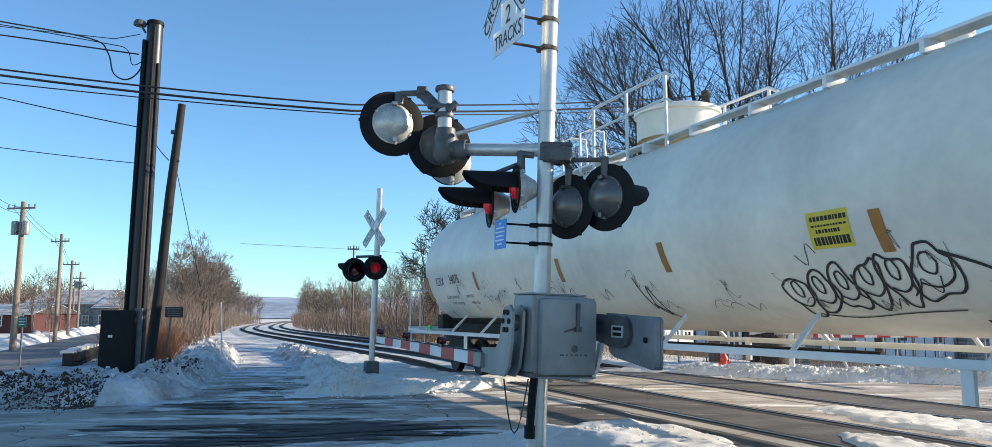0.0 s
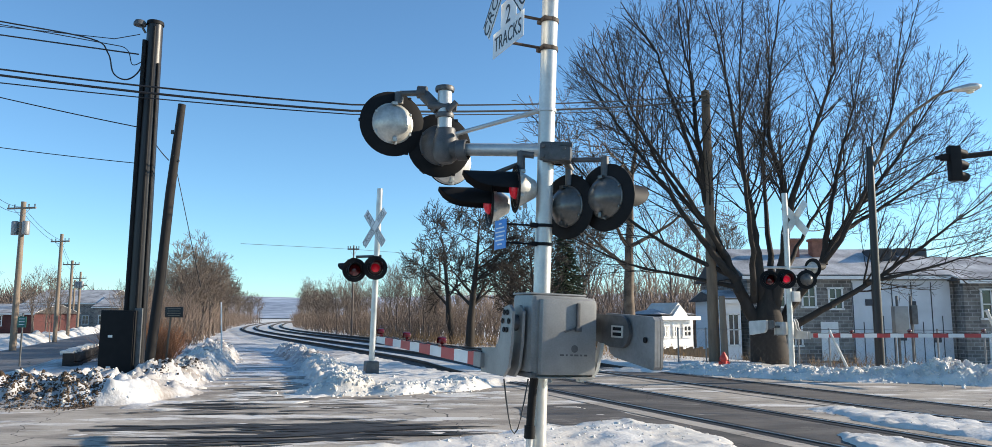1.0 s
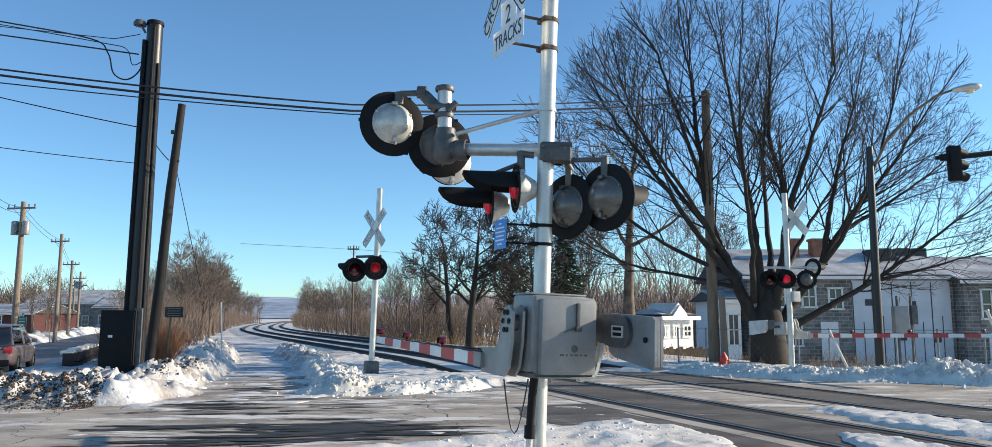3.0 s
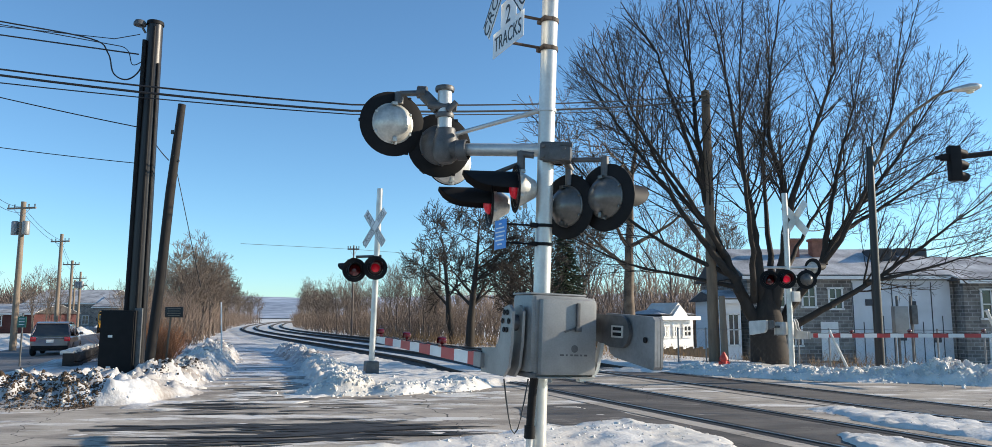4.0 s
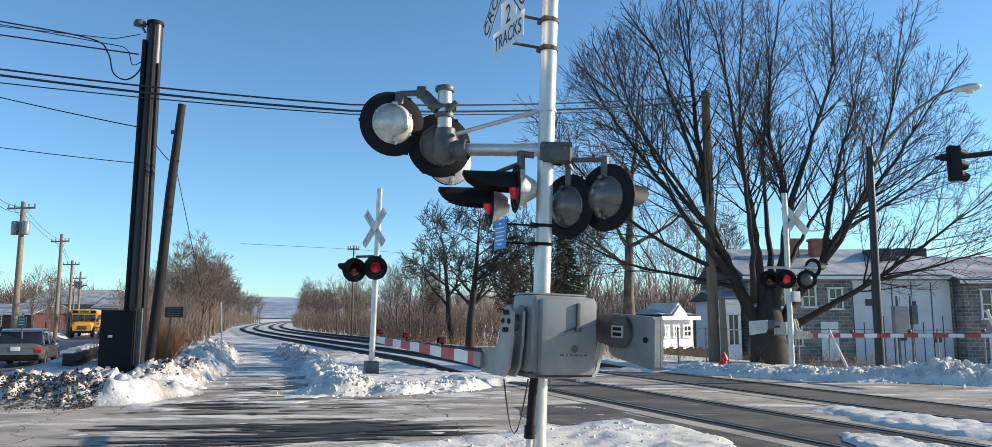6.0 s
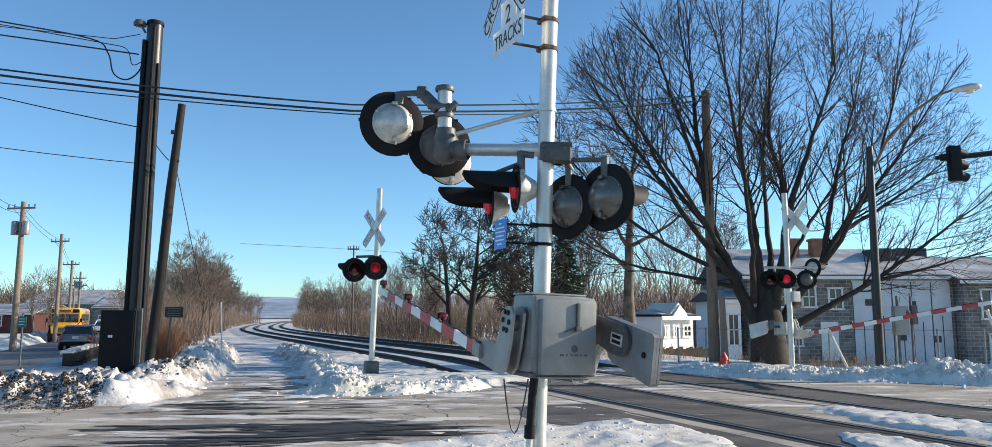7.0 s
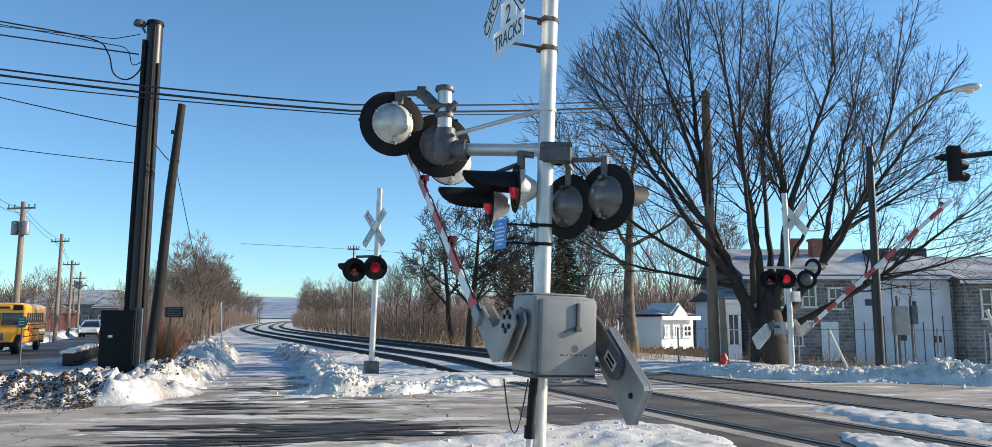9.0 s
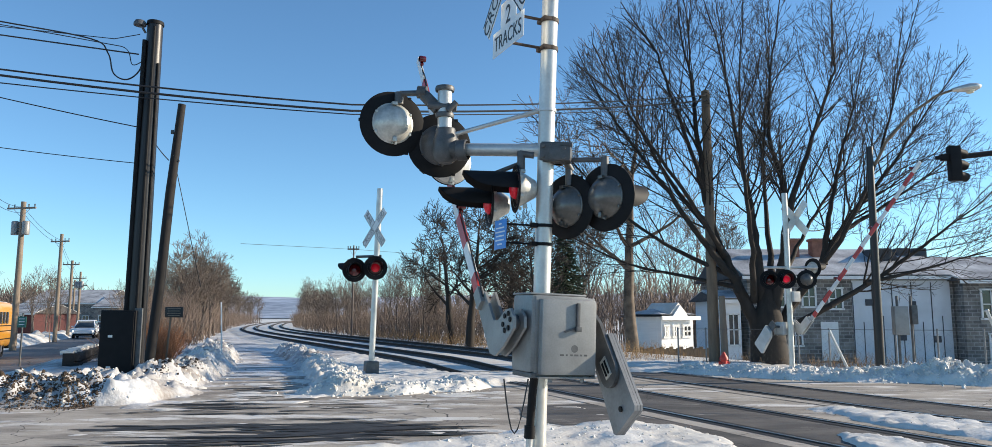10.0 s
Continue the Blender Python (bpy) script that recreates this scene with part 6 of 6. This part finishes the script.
# left, beyond the street
for x0, x1, y, d, h, r, wall, lb in ((-67, -58, 96, 10, 1.9, 1.2, "barn", "dark red barn with a snow-covered roof"), (-62, -56, 118, 9, 3.0, 1.8, "stone", "grey house with a snow-covered roof beyond the street"),
                                  (-69, -62, 128, 9, 2.8, 2.6, "barn", "low red building with a snowy roof"), (-74, -62, 120, 12, 3.6, 2.2, "stone", "grey stone house with a snowy roof")):
    hh_ = house("house", x0, x1, y, d, -0.6, h, r, wall, lb)
    for k in (-0.3, 0.0, 0.3):
        window(hh_, k * (x1 - x0), -0.02, 1.6, 1.0, 1.3)

for x, y, k, i in ((-40, 66, 0.6, 0), (-47, 80, 0.8, 1), (-53, 88, 0.9, 2), (-44, 90, 0.7, 3), (-60, 90, 1.0, 0), (-50, 105, 1.0, 1), (-57, 100, 0.8, 3), (-36, 62, 0.45, 2), (-64, 84, 0.9, 1), (-49, 72, 0.55, 3)):
    plant(slim[i], x, y, -0.5, i * 77, k, "bare tree before the houses beyond the street", "trees beyond the street")
# far hills
def hills(x, y):
    k = smooth(900, 1500, y)
    return x, y, k * (42 + 40 * fbm(x, y, 0.0016, 4) + 14 * fbm(x + 400, y, 0.006, 3))


# the blue of distance haze is mixed into both hill colours
sheet("hill_backdrop", np.arange(-2600, 2600, 40.0), np.arange(880, 1700, 40.0), hills, mat("hazy_hill_woods", (0.48, 0.55, 0.66), 0.9, col2=(0.07, 0.10, 0.15), scale=0.02, fine=0.06, bump=0), label="far wooded hills with snow fields, haze blue in their colour", category="hills", kind="structure")

# ploughed snow beyond the street
def far_bank(n, s):
    x, y = n * NX - s * NY, n * NY + s * NX
    q = np.clip(1 - np.abs(n + 11.6) / 1.3, 0, 1)
    return x, y, lie(x, y) - 0.1 + (0.6 + 1.4 * fbm(x, y, 0.8, 4)) * np.sqrt(q) * smooth(58, 62, s)


sheet("snow_bank", np.arange(-13.2, -10.0, 0.22), np.arange(40, 150, 0.3), far_bank, M["snow"], label="ploughed snow ridge along the far kerb", category="snow bank", kind="stuff")

# ---- roadside things ----
def post(name, x, y, z, h, r, mt, label, category, lean=(0, 0), group=""):
    bm = B()
    tube(bm, [(0, 0, -0.2), (0, 0, h)], r, 10)
    lathe(bm, [(r * 1.25, h - 0.03), (r * 1.25, h + 0.01), (0, h + 0.03)], Matrix(), 10)
    ob = part(name, bm, M[mt], place=pose(x, y, z, lean[0], lean[1], 0))
    return tagged(ob, label, category, group)


for x, y in ((5.6, 23.6), (6.4, 23.4), (8.9, 22.6), (9.55, 22.0), (11.2, 21.5), (12.2, 21.2), (13.3, 20.9)):
    post("fence_post", x, y, -0.35, 1.45, 0.024, "weight", "thin galvanised chain-link fence post in snow", "fence post", group="fence posts")
bm = B()
for x0, y0, x1, y1 in ((5.6, 23.6, 8.9, 22.6), (8.9, 22.6, 13.3, 20.9)):
    for i in range(-12, 40, 2):
        for sl in (-1, 1):
            t, t2 = i / 40, i / 40 + 0.29
            u, u2 = max(0, t), min(1, t2)
            za, zb = -0.2 + 1.25 * (u - t) / 0.29, -0.2 + 1.25 * (u2 - t) / 0.29
            a = Vector((x0 + (x1 - x0) * u, y0 + (y1 - y0) * u, za if sl > 0 else 0.85 - za))
            b = Vector((x0 + (x1 - x0) * u2, y0 + (y1 - y0) * u2, zb if sl > 0 else 0.85 - zb))
            tube(bm, [a, b], 0.001, 3, False)
    tube(bm, [(x0, y0, 1.08), (x1, y1, 1.08)], 0.009, 6)
tagged(part("chain_link_fence", bm, M["castgrey"]), "sagging grey chain-link fence behind the snow bank", "fence", kind="stuff")
post("marker_post", 9.05, 19.6, -0.1, 1.3, 0.032, "palegrey", "white wooden post leaning over the snow bank", "post", (0, -24), "leaning posts")
post("marker_post", 12.65, 18.9, 0.2, 1.5, 0.042, "palegrey", "white wooden post leaning over the snow bank", "post", (0, -20), "leaning posts")
post("marker_post", -7.9, 22.2, 0.1, 1.75, 0.02, "signwhite", "thin white plastic snow stake in the bank", "snow stake", (0, -3))

hy = thing("fire_hydrant", pose(5.92, 20.0, -0.02) @ Matrix.Diagonal((0.8, 0.8, 1, 1)), "small red fire hydrant in snow beside the pole", "hydrant")
bm = B()
lathe(bm, [(0.16, -0.1), (0.16, 0.03), (0.10, 0.05), (0.10, 0.34), (0.14, 0.36), (0.13, 0.42), (0.07, 0.5), (0.03, 0.56), (0, 0.57)], Matrix(), 16)
part("barrel", bm, M["hydrant"], hy)
for a in (-1, 1):
    bm = B()
    lathe(bm, [(0.05, 0.08), (0.05, 0.17), (0, 0.18)], pose(0, 0, 0.27, 0, 90 * a, 0), 10)
    part("nozzle", bm, M["hydrant"], hy)

mc = thing("meter_cabinet", pose(10.75, 20.2, -0.1), "grey steel meter cabinet on two posts", "cabinet")
for x in (-0.14, 0.22):
    bm = B()
    tube(bm, [(x, 0, -0.2), (x, 0, 2.1)], 0.035, 8)
    part("post", bm, M["castgrey"], mc)
bm = B()
box(bm, (-0.12, -0.08, 1.45), (0.36, 0.2, 0.75), bevel=0.02)
part("cabinet", bm, M["grey"], mc)
bm = B()
box(bm, (0.25, -0.06, 1.6), (0.16, 0.14, 0.5), bevel=0.02)
part("meter_box", bm, M["castgrey"], mc)

# street lamp on its wooden pole's bracket
sl = thing("street_lamp", pose(10.24, 20.25, 6.05), "street lamp on a curved steel arm fixed to a dark pole", "street lamp")
bm = B()
tube(bm, [(0.05, 0, -0.5), (0.35, -0.05, 0.1), (1.0, -0.15, 0.85), (1.7, -0.25, 1.35), (2.15, -0.3, 1.5)], [0.045, 0.042, 0.038, 0.035, 0.033], 10)
part("arm", bm, M["polewood"], sl)
bm = B()
lathe(bm, [(0.0, -0.02), (0.06, 0.0), (0.10, 0.15), (0.15, 0.4), (0.14, 0.6), (0.07, 0.72), (0, 0.75)], pose(2.1, -0.3, 1.49, 0, 84, -8) @ Matrix.Diagonal((0.75, 1.2, 1, 1)), 16)
lh = part("lamp_head", bm, M["alu"], sl)
bm = B()
lathe(bm, [(0.0, -0.13), (0.08, -0.11), (0.13, -0.03), (0.135, 0.0)], pose(2.55, -0.36, 1.50), 14)
part("lens", bm, mat("lamp_glass", (0.75, 0.68, 0.5), 0.2, var=0.1, bump=0), lh)

ts = thing("traffic_light", pose(11.05, 18.0, 5.12), "black traffic light hanging on a dark mast arm", "traffic light")
bm = B()
box(bm, (0.02, 0.02, 0), (0.26, 0.2, 0.86), bevel=0.03)
part("housing", bm, M["black"], ts)
for z in (-0.28, 0.0, 0.28):
    bm = B()
    tube(bm, [(0.12, 0.05, z), (0.34, 0.12, z - 0.04)], [0.12, 0.115], 14, False)
    part("visor", bm, M["black"], ts)
bm = B()
tube(bm, [(-0.42, 0.02, 0.14), (0.0, 0.02, 0.16)], 0.05, 10)
box(bm, (-0.2, 0.02, 0.15), (0.2, 0.1, 0.16), bevel=0.02)
part("bracket", bm, M["black"], ts)
bm = B()
tube(bm, [(-0.2, 0.12, 0.14), (3.5, 0.5, 0.62)], [0.06, 0.09], 12)
part("mast_arm", bm, M["black"], ts)
bm = B()
tube(bm, [(3.5, 0.5, 0.8), (3.5, 0.5, -5.1)], 0.13, 12)
part("pole", bm, M["black"], ts)

gs = thing("street_sign", pose(-18.55, 30, -0.5), "small green street sign on a thin dark post", "sign")
bm = B()
tube(bm, [(0, 0, -0.3), (0, 0, 2.1)], 0.035, 8)
part("post", bm, M["castgrey"], gs)
bm = B()
box(bm, (0, -0.05, 1.75), (0.34, 0.02, 0.42), bevel=0.005)
pl = part("plate", bm, M["green"], gs)
for i in range(3):
    bm = B()
    box(bm, (0, -0.063, 1.87 - i * 0.11), (0.22, 0.003, 0.03))
    part("line", bm, M["signwhite"], pl)
mk = thing("marker_sign", pose(-9.35, 22, 0.0), "dark roadside marker plate on a thin post", "sign")
bm = B()
tube(bm, [(-0.1, 0, -0.2), (0.0, 0, 1.55)], 0.03, 8)
part("post", bm, M["polewood"], mk)
bm = B()
box(bm, (0.1, -0.03, 1.58), (0.52, 0.03, 0.3), bevel=0.01)
pl = part("plate", bm, M["creosote"], mk)
for i in range(4):
    bm = B()
    box(bm, (0.1, -0.048, 1.68 - i * 0.065), (0.38 - 0.05 * (i % 2), 0.003, 0.018))
    part("line", bm, M["tanwood"], pl)

# low stone wall with a snow cap
sw = thing("stone_wall", Matrix.Translation(W(-2.9, 28.0, -0.08)) @ pose(0, 0, 0, 0, 0, DEG + 90), "low dry-stone wall with a snow cap", "wall")
rng = random.Random(2)
bm = B()
box(bm, (0, 0.1, 0.25), (6.4, 0.3, 0.5))
part("core", bm, M["fieldstone"], sw)
for i in range(27):
    for j in range(2):
        bm = B()
        box(bm, (-3.15 + i * 0.235 + 0.1 * (j % 2), -0.08, 0.13 + j * 0.25), (0.2 + rng.uniform(-0.03, 0.03), 0.2, 0.23), bevel=0.04)
        part("stone", bm, M["fieldstone"], sw)
for s_, nm, mt in ((0.53, "snow_cap", "snow"),):
    bm = B()
    for k in range(22):
        lump_ = rng.uniform(0.03, 0.09)
        box(bm, (-3.0 + k * 0.285, 0.12 + rng.uniform(-0.05, 0.05), s_ - 0.04 + lump_ / 2), (0.36, 0.30 + rng.uniform(-0.06, 0.06), lump_ + 0.06), bevel=0.035)
    part(nm, bm, M[mt], sw, "snow lying on the wall")


# ---- vehicles ----
def loft(bm, secs, k=20, e=0.35):
    """secs: (y, z centre, half width, half height); rounded-box rings."""
    rows = []
    for y, zc, hw_, hh in secs:
        r = []
        for i in range(k):
            a = 2 * math.pi * (i + 0.5) / k
            c, s = math.cos(a), math.sin(a)
            r.append(bm.verts.new((hw_ * math.copysign(abs(c) ** e, c), y, zc + hh * math.copysign(abs(s) ** e, s))))
        rows.append(r)
    for a, b in zip(rows, rows[1:]):
        for i in range(k):
            bm.faces.new((a[i], a[(i + 1) % k], b[(i + 1) % k], b[i]))
    bm.faces.new(rows[0]), bm.faces.new(list(reversed(rows[-1])))
    bmesh.ops.recalc_face_normals(bm, faces=bm.faces[:])


ROLL = []


def wheel(root, x, y, r, w):
    bm = B()
    lathe(bm, [(r * 0.62, -w / 2), (r * 0.92, -w / 2), (r, -w * 0.32), (r, w * 0.32), (r * 0.92, w / 2), (r * 0.62, w / 2)], pose(0, 0, 0, 0, 90, 0), 24)
    ty = part("wheel", bm, M["tyre"], root, "black tyre on a pale rim", place=pose(x, y, r))
    bm = B()
    lathe(bm, [(0, -w * 0.42), (r * 0.2, -w * 0.45), (r * 0.62, -w * 0.36), (r * 0.62, w * 0.36), (r * 0.2, w * 0.45), (0, w * 0.42)], pose(0, 0, 0, 0, 90, 0), 16)
    for a in range(5):
        box(bm, (0, r * 0.4 * math.cos(a * 1.2566), r * 0.4 * math.sin(a * 1.2566)), (w * 0.95, r * 0.14, r * 0.14), bevel=0.005)
    part("rim", bm, M["rim"], ty)
    ROLL.append((ty, root, x, y, r))


def car(paint, L, wd, H, tall, label, lit=False):
    root = thing("car", Matrix(), label, "car", "cars on the street")
    hw_, belt = wd / 2, (1.0 if tall else 0.86)
    h = L / 2
    bm = B()
    loft(bm, [(-h, 0.62, hw_ * 0.82, 0.22), (-h + 0.08, 0.64, hw_ * 0.93, 0.30), (-h + 0.5, (belt + 0.25) / 2, hw_, (belt - 0.25) / 2), (0, (belt + 0.24) / 2, hw_, (belt - 0.24) / 2), (h - 1.0, (belt + 0.2) / 2, hw_, (belt - 0.24) / 2), (h - 0.25, 0.58, hw_ * 0.94, 0.30), (h, 0.55, hw_ * 0.8, 0.2)])
    bd = part("body", bm, M[paint], root)
    bm = B()
    back = -h + (0.15 if tall else 0.75)
    loft(bm, [(back, belt, hw_ * 0.88, 0.05), (back + 0.35, (belt + H) / 2, hw_ * 0.86, (H - belt) / 2 - 0.04), (back + 0.9, (belt + H) / 2, hw_ * 0.84, (H - belt) / 2 - 0.02), (0.2, (belt + H) / 2, hw_ * 0.84, (H - belt) / 2 - 0.03), (h - 1.15, belt, hw_ * 0.86, 0.05)], e=0.45)
    part("windows", bm, M["glass"], root, "dark tinted windows")
    bm = B()
    loft(bm, [(back + 0.28, H - 0.06, hw_ * 0.70, 0.03), (back + 0.6, H - 0.02, hw_ * 0.78, 0.05), (0.1, H - 0.03, hw_ * 0.76, 0.05), (0.35, H - 0.09, hw_ * 0.72, 0.03)])
    part("roof", bm, M[paint], root)
    for sx in (-1, 1):
        for y0, y1 in ((back + 0.02, back + 0.42), (-0.2, -0.2), (h - 1.2, 0.25)):
            bm = B()
            tube(bm, [(sx * hw_ * 0.9, y0, belt - 0.02), (sx * hw_ * 0.72, y1, H - 0.06)], 0.05, 8)
            part("pillar", bm, M[paint], root)
        bm = B()
        box(bm, (sx * hw_ * 0.80, -h + 0.06, belt - 0.16), (0.26, 0.14, 0.22), bevel=0.03)
        part("tail_light", bm, M["tail"], root, "red tail light")
        bm = B()
        box(bm, (sx * hw_ * 0.72, h - 0.12, 0.66), (0.34, 0.2, 0.14), bevel=0.03)
        part("headlight", bm, M["headlit" if lit else "head"], root, "clear headlight")
        bm = B()
        box(bm, (sx * (hw_ + 0.08), h - 1.45, belt + 0.08), (0.18, 0.1, 0.13), bevel=0.03)
        part("mirror", bm, M[paint], root)
        for y in (-h + 0.85, h - 0.9):
            wheel(root, sx * (hw_ - 0.1), y, 0.34, 0.22)
    bm = B()
    box(bm, (0, -h + 0.02, 0.42), (wd * 0.86, 0.12, 0.2), bevel=0.03)
    part("bumper", bm, M["black"], root)
    bm = B()
    box(bm, (0, h - 0.04, 0.38), (wd * 0.84, 0.12, 0.18), bevel=0.03)
    part("bumper", bm, M["black"], root)
    bm = B()
    box(bm, (0, -h - 0.01, 0.74), (0.32, 0.03, 0.16), bevel=0.005)
    part("plate", bm, M["signwhite"], root, "plain pale plate")
    bm = B()
    box(bm, (0, -h + 0.03, belt - 0.1), (wd * 0.6, 0.06, 0.04), bevel=0.01)
    part("trim", bm, M["rim"], root)
    return root


def school_bus():
    root = thing("school_bus", Matrix(), "yellow school bus with a white roof and lit headlights", "bus")
    bm = B()
    loft(bm, [(-3.5, 1.75, 1.18, 1.15), (-3.4, 1.75, 1.22, 1.22), (4.0, 1.75, 1.22, 1.22), (4.1, 1.75, 1.18, 1.16)], 32, 0.22)
    part("body", bm, M["schoolbus"], root)
    bm = B()
    loft(bm, [(4.05, 1.15, 1.05, 0.55), (5.2, 1.08, 0.98, 0.48), (5.5, 1.0, 0.88, 0.36)], 24, 0.3)
    part("hood", bm, M["schoolbus"], root)
    bm = B()
    loft(bm, [(-3.42, 2.93, 0.95, 0.08), (4.0, 2.93, 0.95, 0.08)], 20, 0.5)
    part("roof", bm, M["busroof"], root, "white roof panel")
    for x in (-0.56, 0.56):
        bm = B()
        box(bm, (x, 4.12, 2.05), (1.04, 0.03, 0.75), bevel=0.01)
        part("windscreen", bm, M["glass"], root)
    bm = B()
    box(bm, (0, 4.14, 2.72), (1.1, 0.06, 0.26), bevel=0.02)
    part("header_sign", bm, M["schoolbus"], root, "yellow header board with dark lettering")
    bm = B()
    box(bm, (0, 4.175, 2.72), (0.9, 0.01, 0.13))
    part("line", bm, M["signblack"], root)
    for x in (-0.86, 0.86):
        bm = B()
        box(bm, (x, 4.13, 2.72), (0.5, 0.05, 0.3), bevel=0.02)
        part("warning_panel", bm, M["black"], root)
        bm = B()
        box(bm, (x * 0.86, 5.42, 1.02), (0.24, 0.14, 0.2), bevel=0.04)
        part("headlight", bm, M["headlit"], root, "lit round headlight")
        bm = B()
        tube(bm, [(x * 1.2, 4.3, 1.5), (x * 1.55, 4.7, 1.75)], 0.025, 6)
        box(bm, (x * 1.58, 4.72, 1.85), (0.2, 0.08, 0.36), bevel=0.03)
        part("mirror", bm, M["black"], root)
    bm = B()
    box(bm, (0, 5.5, 1.02), (0.9, 0.06, 0.42), bevel=0.02)
    part("grille", bm, M["castgrey"], root)
    bm = B()
    box(bm, (0, 5.6, 0.58), (2.3, 0.18, 0.26), bevel=0.03)
    part("bumper", bm, M["black"], root)
    bm = B()
    box(bm, (0, -3.55, 0.6), (2.3, 0.14, 0.3), bevel=0.03)
    part("bumper", bm, M["black"], root)
    for sx in (-1, 1):
        for i in range(8):
            bm = B()
            box(bm, (sx * 1.222, 3.1 - i * 0.76, 2.12), (0.03, 0.62, 0.62), bevel=0.01)
            part("window", bm, M["glass"], root)
        for z in (1.0, 1.42, 1.7):
            bm = B()
            box(bm, (sx * 1.225, 0.35, z), (0.03, 7.4, 0.05))
            part("rub_rail", bm, M["black"], root)
        for y in (4.75, -1.7):
            wheel(root, sx * 1.02, y, 0.5, 0.3)
        bm = B()
        lathe(bm, [(0.5, -0.16), (0.62, -0.16), (0.62, 0.16), (0.5, 0.16)], pose(sx * 0.98, 4.75, 0.52, 0, 90, 0), 20)
        part("fender", bm, M["black"], root)
    bm = B()
    box(bm, (1.23, 3.75, 1.6), (0.03, 0.7, 1.9), bevel=0.01)
    part("door", bm, M["glass"], root, "folding glass door")
    bm = B()
    lathe(bm, [(0, 0), (0.22, 0), (0.22, 0.02), (0, 0.02)], pose(-1.26, 2.6, 1.5, 0, -90, 0), 8)
    part("stop_paddle", bm, M["red"], root)
    k = 0.9                                      # a short, low bus
    for ob in root.children_recursive:
        ob.data.transform(Matrix.Diagonal((k, k, k, 1)))
        ob.matrix_basis = Matrix.Translation(ob.matrix_basis.translation * k)
    for i, (ty, rt, x, y, r) in enumerate(ROLL):
        if rt == root:
            ROLL[i] = (ty, rt, x * k, y * k, r * k)
    return root


SUV = car("suv", 4.65, 1.88, 1.68, True, "taupe grey SUV with red tail lights")
SEDAN = car("sedan", 4.7, 1.84, 1.46, False, "silver-grey sedan with tinted windows")
WSUV = car("whitecar", 4.6, 1.86, 1.66, True, "white SUV driving towards the crossing", True)
DARK = car("sedan", 4.6, 1.84, 1.46, False, "grey sedan following the white SUV", True)
BUS = school_bus()
for n_, s_, tu in ((-16.2, 70.0, 75), (-17.5, 76, 80)):
    pk = car("whitecar", 4.6, 1.86, 1.66, True, "white parked SUV beyond the snow ridge")
    pk.matrix_basis = Matrix.Translation(W(n_, s_, -0.5)) @ pose(0, 0, 0, 0, 0, DEG + tu)


def drive(ob, keys, n, back=False):
    """keys: (seconds, metres along the street) of the vehicle's middle."""
    turn = DEG + (180 if back else 0)
    walk(ob, [(t, Matrix.Translation(W(n, s, -0.5)) @ pose(0, 0, 0, 0, 0, turn)) for t, s in keys])
    ts_, ss = [k[0] for k in keys], [k[1] for k in keys]
    for wh, root, x, y, r in ROLL:
        if root == ob:
            rows = []
            for i in range(0, 301, 1):
                d = abs(np.interp(i / 30, ts_, ss) - ss[0])
                rows.append((i / 30, pose(x, y, r, -(math.degrees(d / r)) % 360, 0, 0)))
            walk(wh, rows)


def cars():
    drive(SUV, [(0, -8), (1, 6), (2, 19.5), (3, 32.4), (3.8, 43.2), (4.0, 46.4), (4.5, 56.6), (5.5, 72.5), (7, 93), (10, 134)], -6.2)
    drive(SEDAN, [(0, -36), (2, -18), (4, 4), (4.5, 11.2), (5, 19.0), (5.4, 25.0), (5.6, 28.6), (6.2, 40.0), (7, 53.5), (7.5, 60.2), (8, 65.4), (9, 76), (10, 87)], -5.9)
    drive(BUS, [(0, 158), (2, 137), (4, 113), (5.5, 95), (7, 75.4), (7.5, 70.2), (8, 64.0), (8.5, 57.8), (9, 51.6), (9.5, 46.4), (10, 41.5)], -9.1, True)
    drive(WSUV, [(0, 140), (3, 122), (6, 104), (8.5, 88.3), (9, 85.6), (10, 80.8)], -8.5, True)
    drive(DARK, [(0, 152), (3, 134), (6, 116), (8.5, 99), (9, 96), (10, 90.5)], -8.3, True)


# ---- what moves ----
def motions():
    v = 21.6
    rows = []
    for t in (0, 0.5, 1.0, 2.0, 4.0, 7.0, 10.0):
        rows.append((t, Matrix.Translation(W(NEAR, 20.9 - v * t, 0.015)) @ pose(0, 0, 0, 0, 0, DEG)))
    walk(TANK, rows)
    for ws, y in WHEELS:
        turn = v / 0.44 * 180 / math.pi
        walk(ws, [(i / 30, pose(0, y, 0.44, (turn * i / 30) % 360, 0, 0)) for i in range(0, 34)] + [(10.0, pose(0, y, 0.44, (turn * 33 / 30) % 360, 0, 0))])
    near = [(0, 0.25), (6.25, 0.25), (6.45, 1.2), (6.8, 6.4), (7.0, 8.9), (7.2, 11.9), (7.5, 16.0), (8.0, 23.0), (8.5, 30.2), (9.0, 36.7), (9.5, 43.3), (10.0, 50.3)]
    walk(ARM1, [(t, pose(-0.34, -0.24, 1.38, a, 0, 0)) for t, a in near])
    far = [(0, 1.25), (6.25, 1.25), (6.45, 2.0), (7.0, 8.3), (7.5, 14.5), (8.0, 20.7), (8.5, 26.6), (9.0, 33.0), (9.5, 39.0), (10.0, 45.5)]
    walk(ARM3, [(t, pose(-0.34, -0.24, 1.25, a, 0, 0)) for t, a in far])
    cars()


motions()
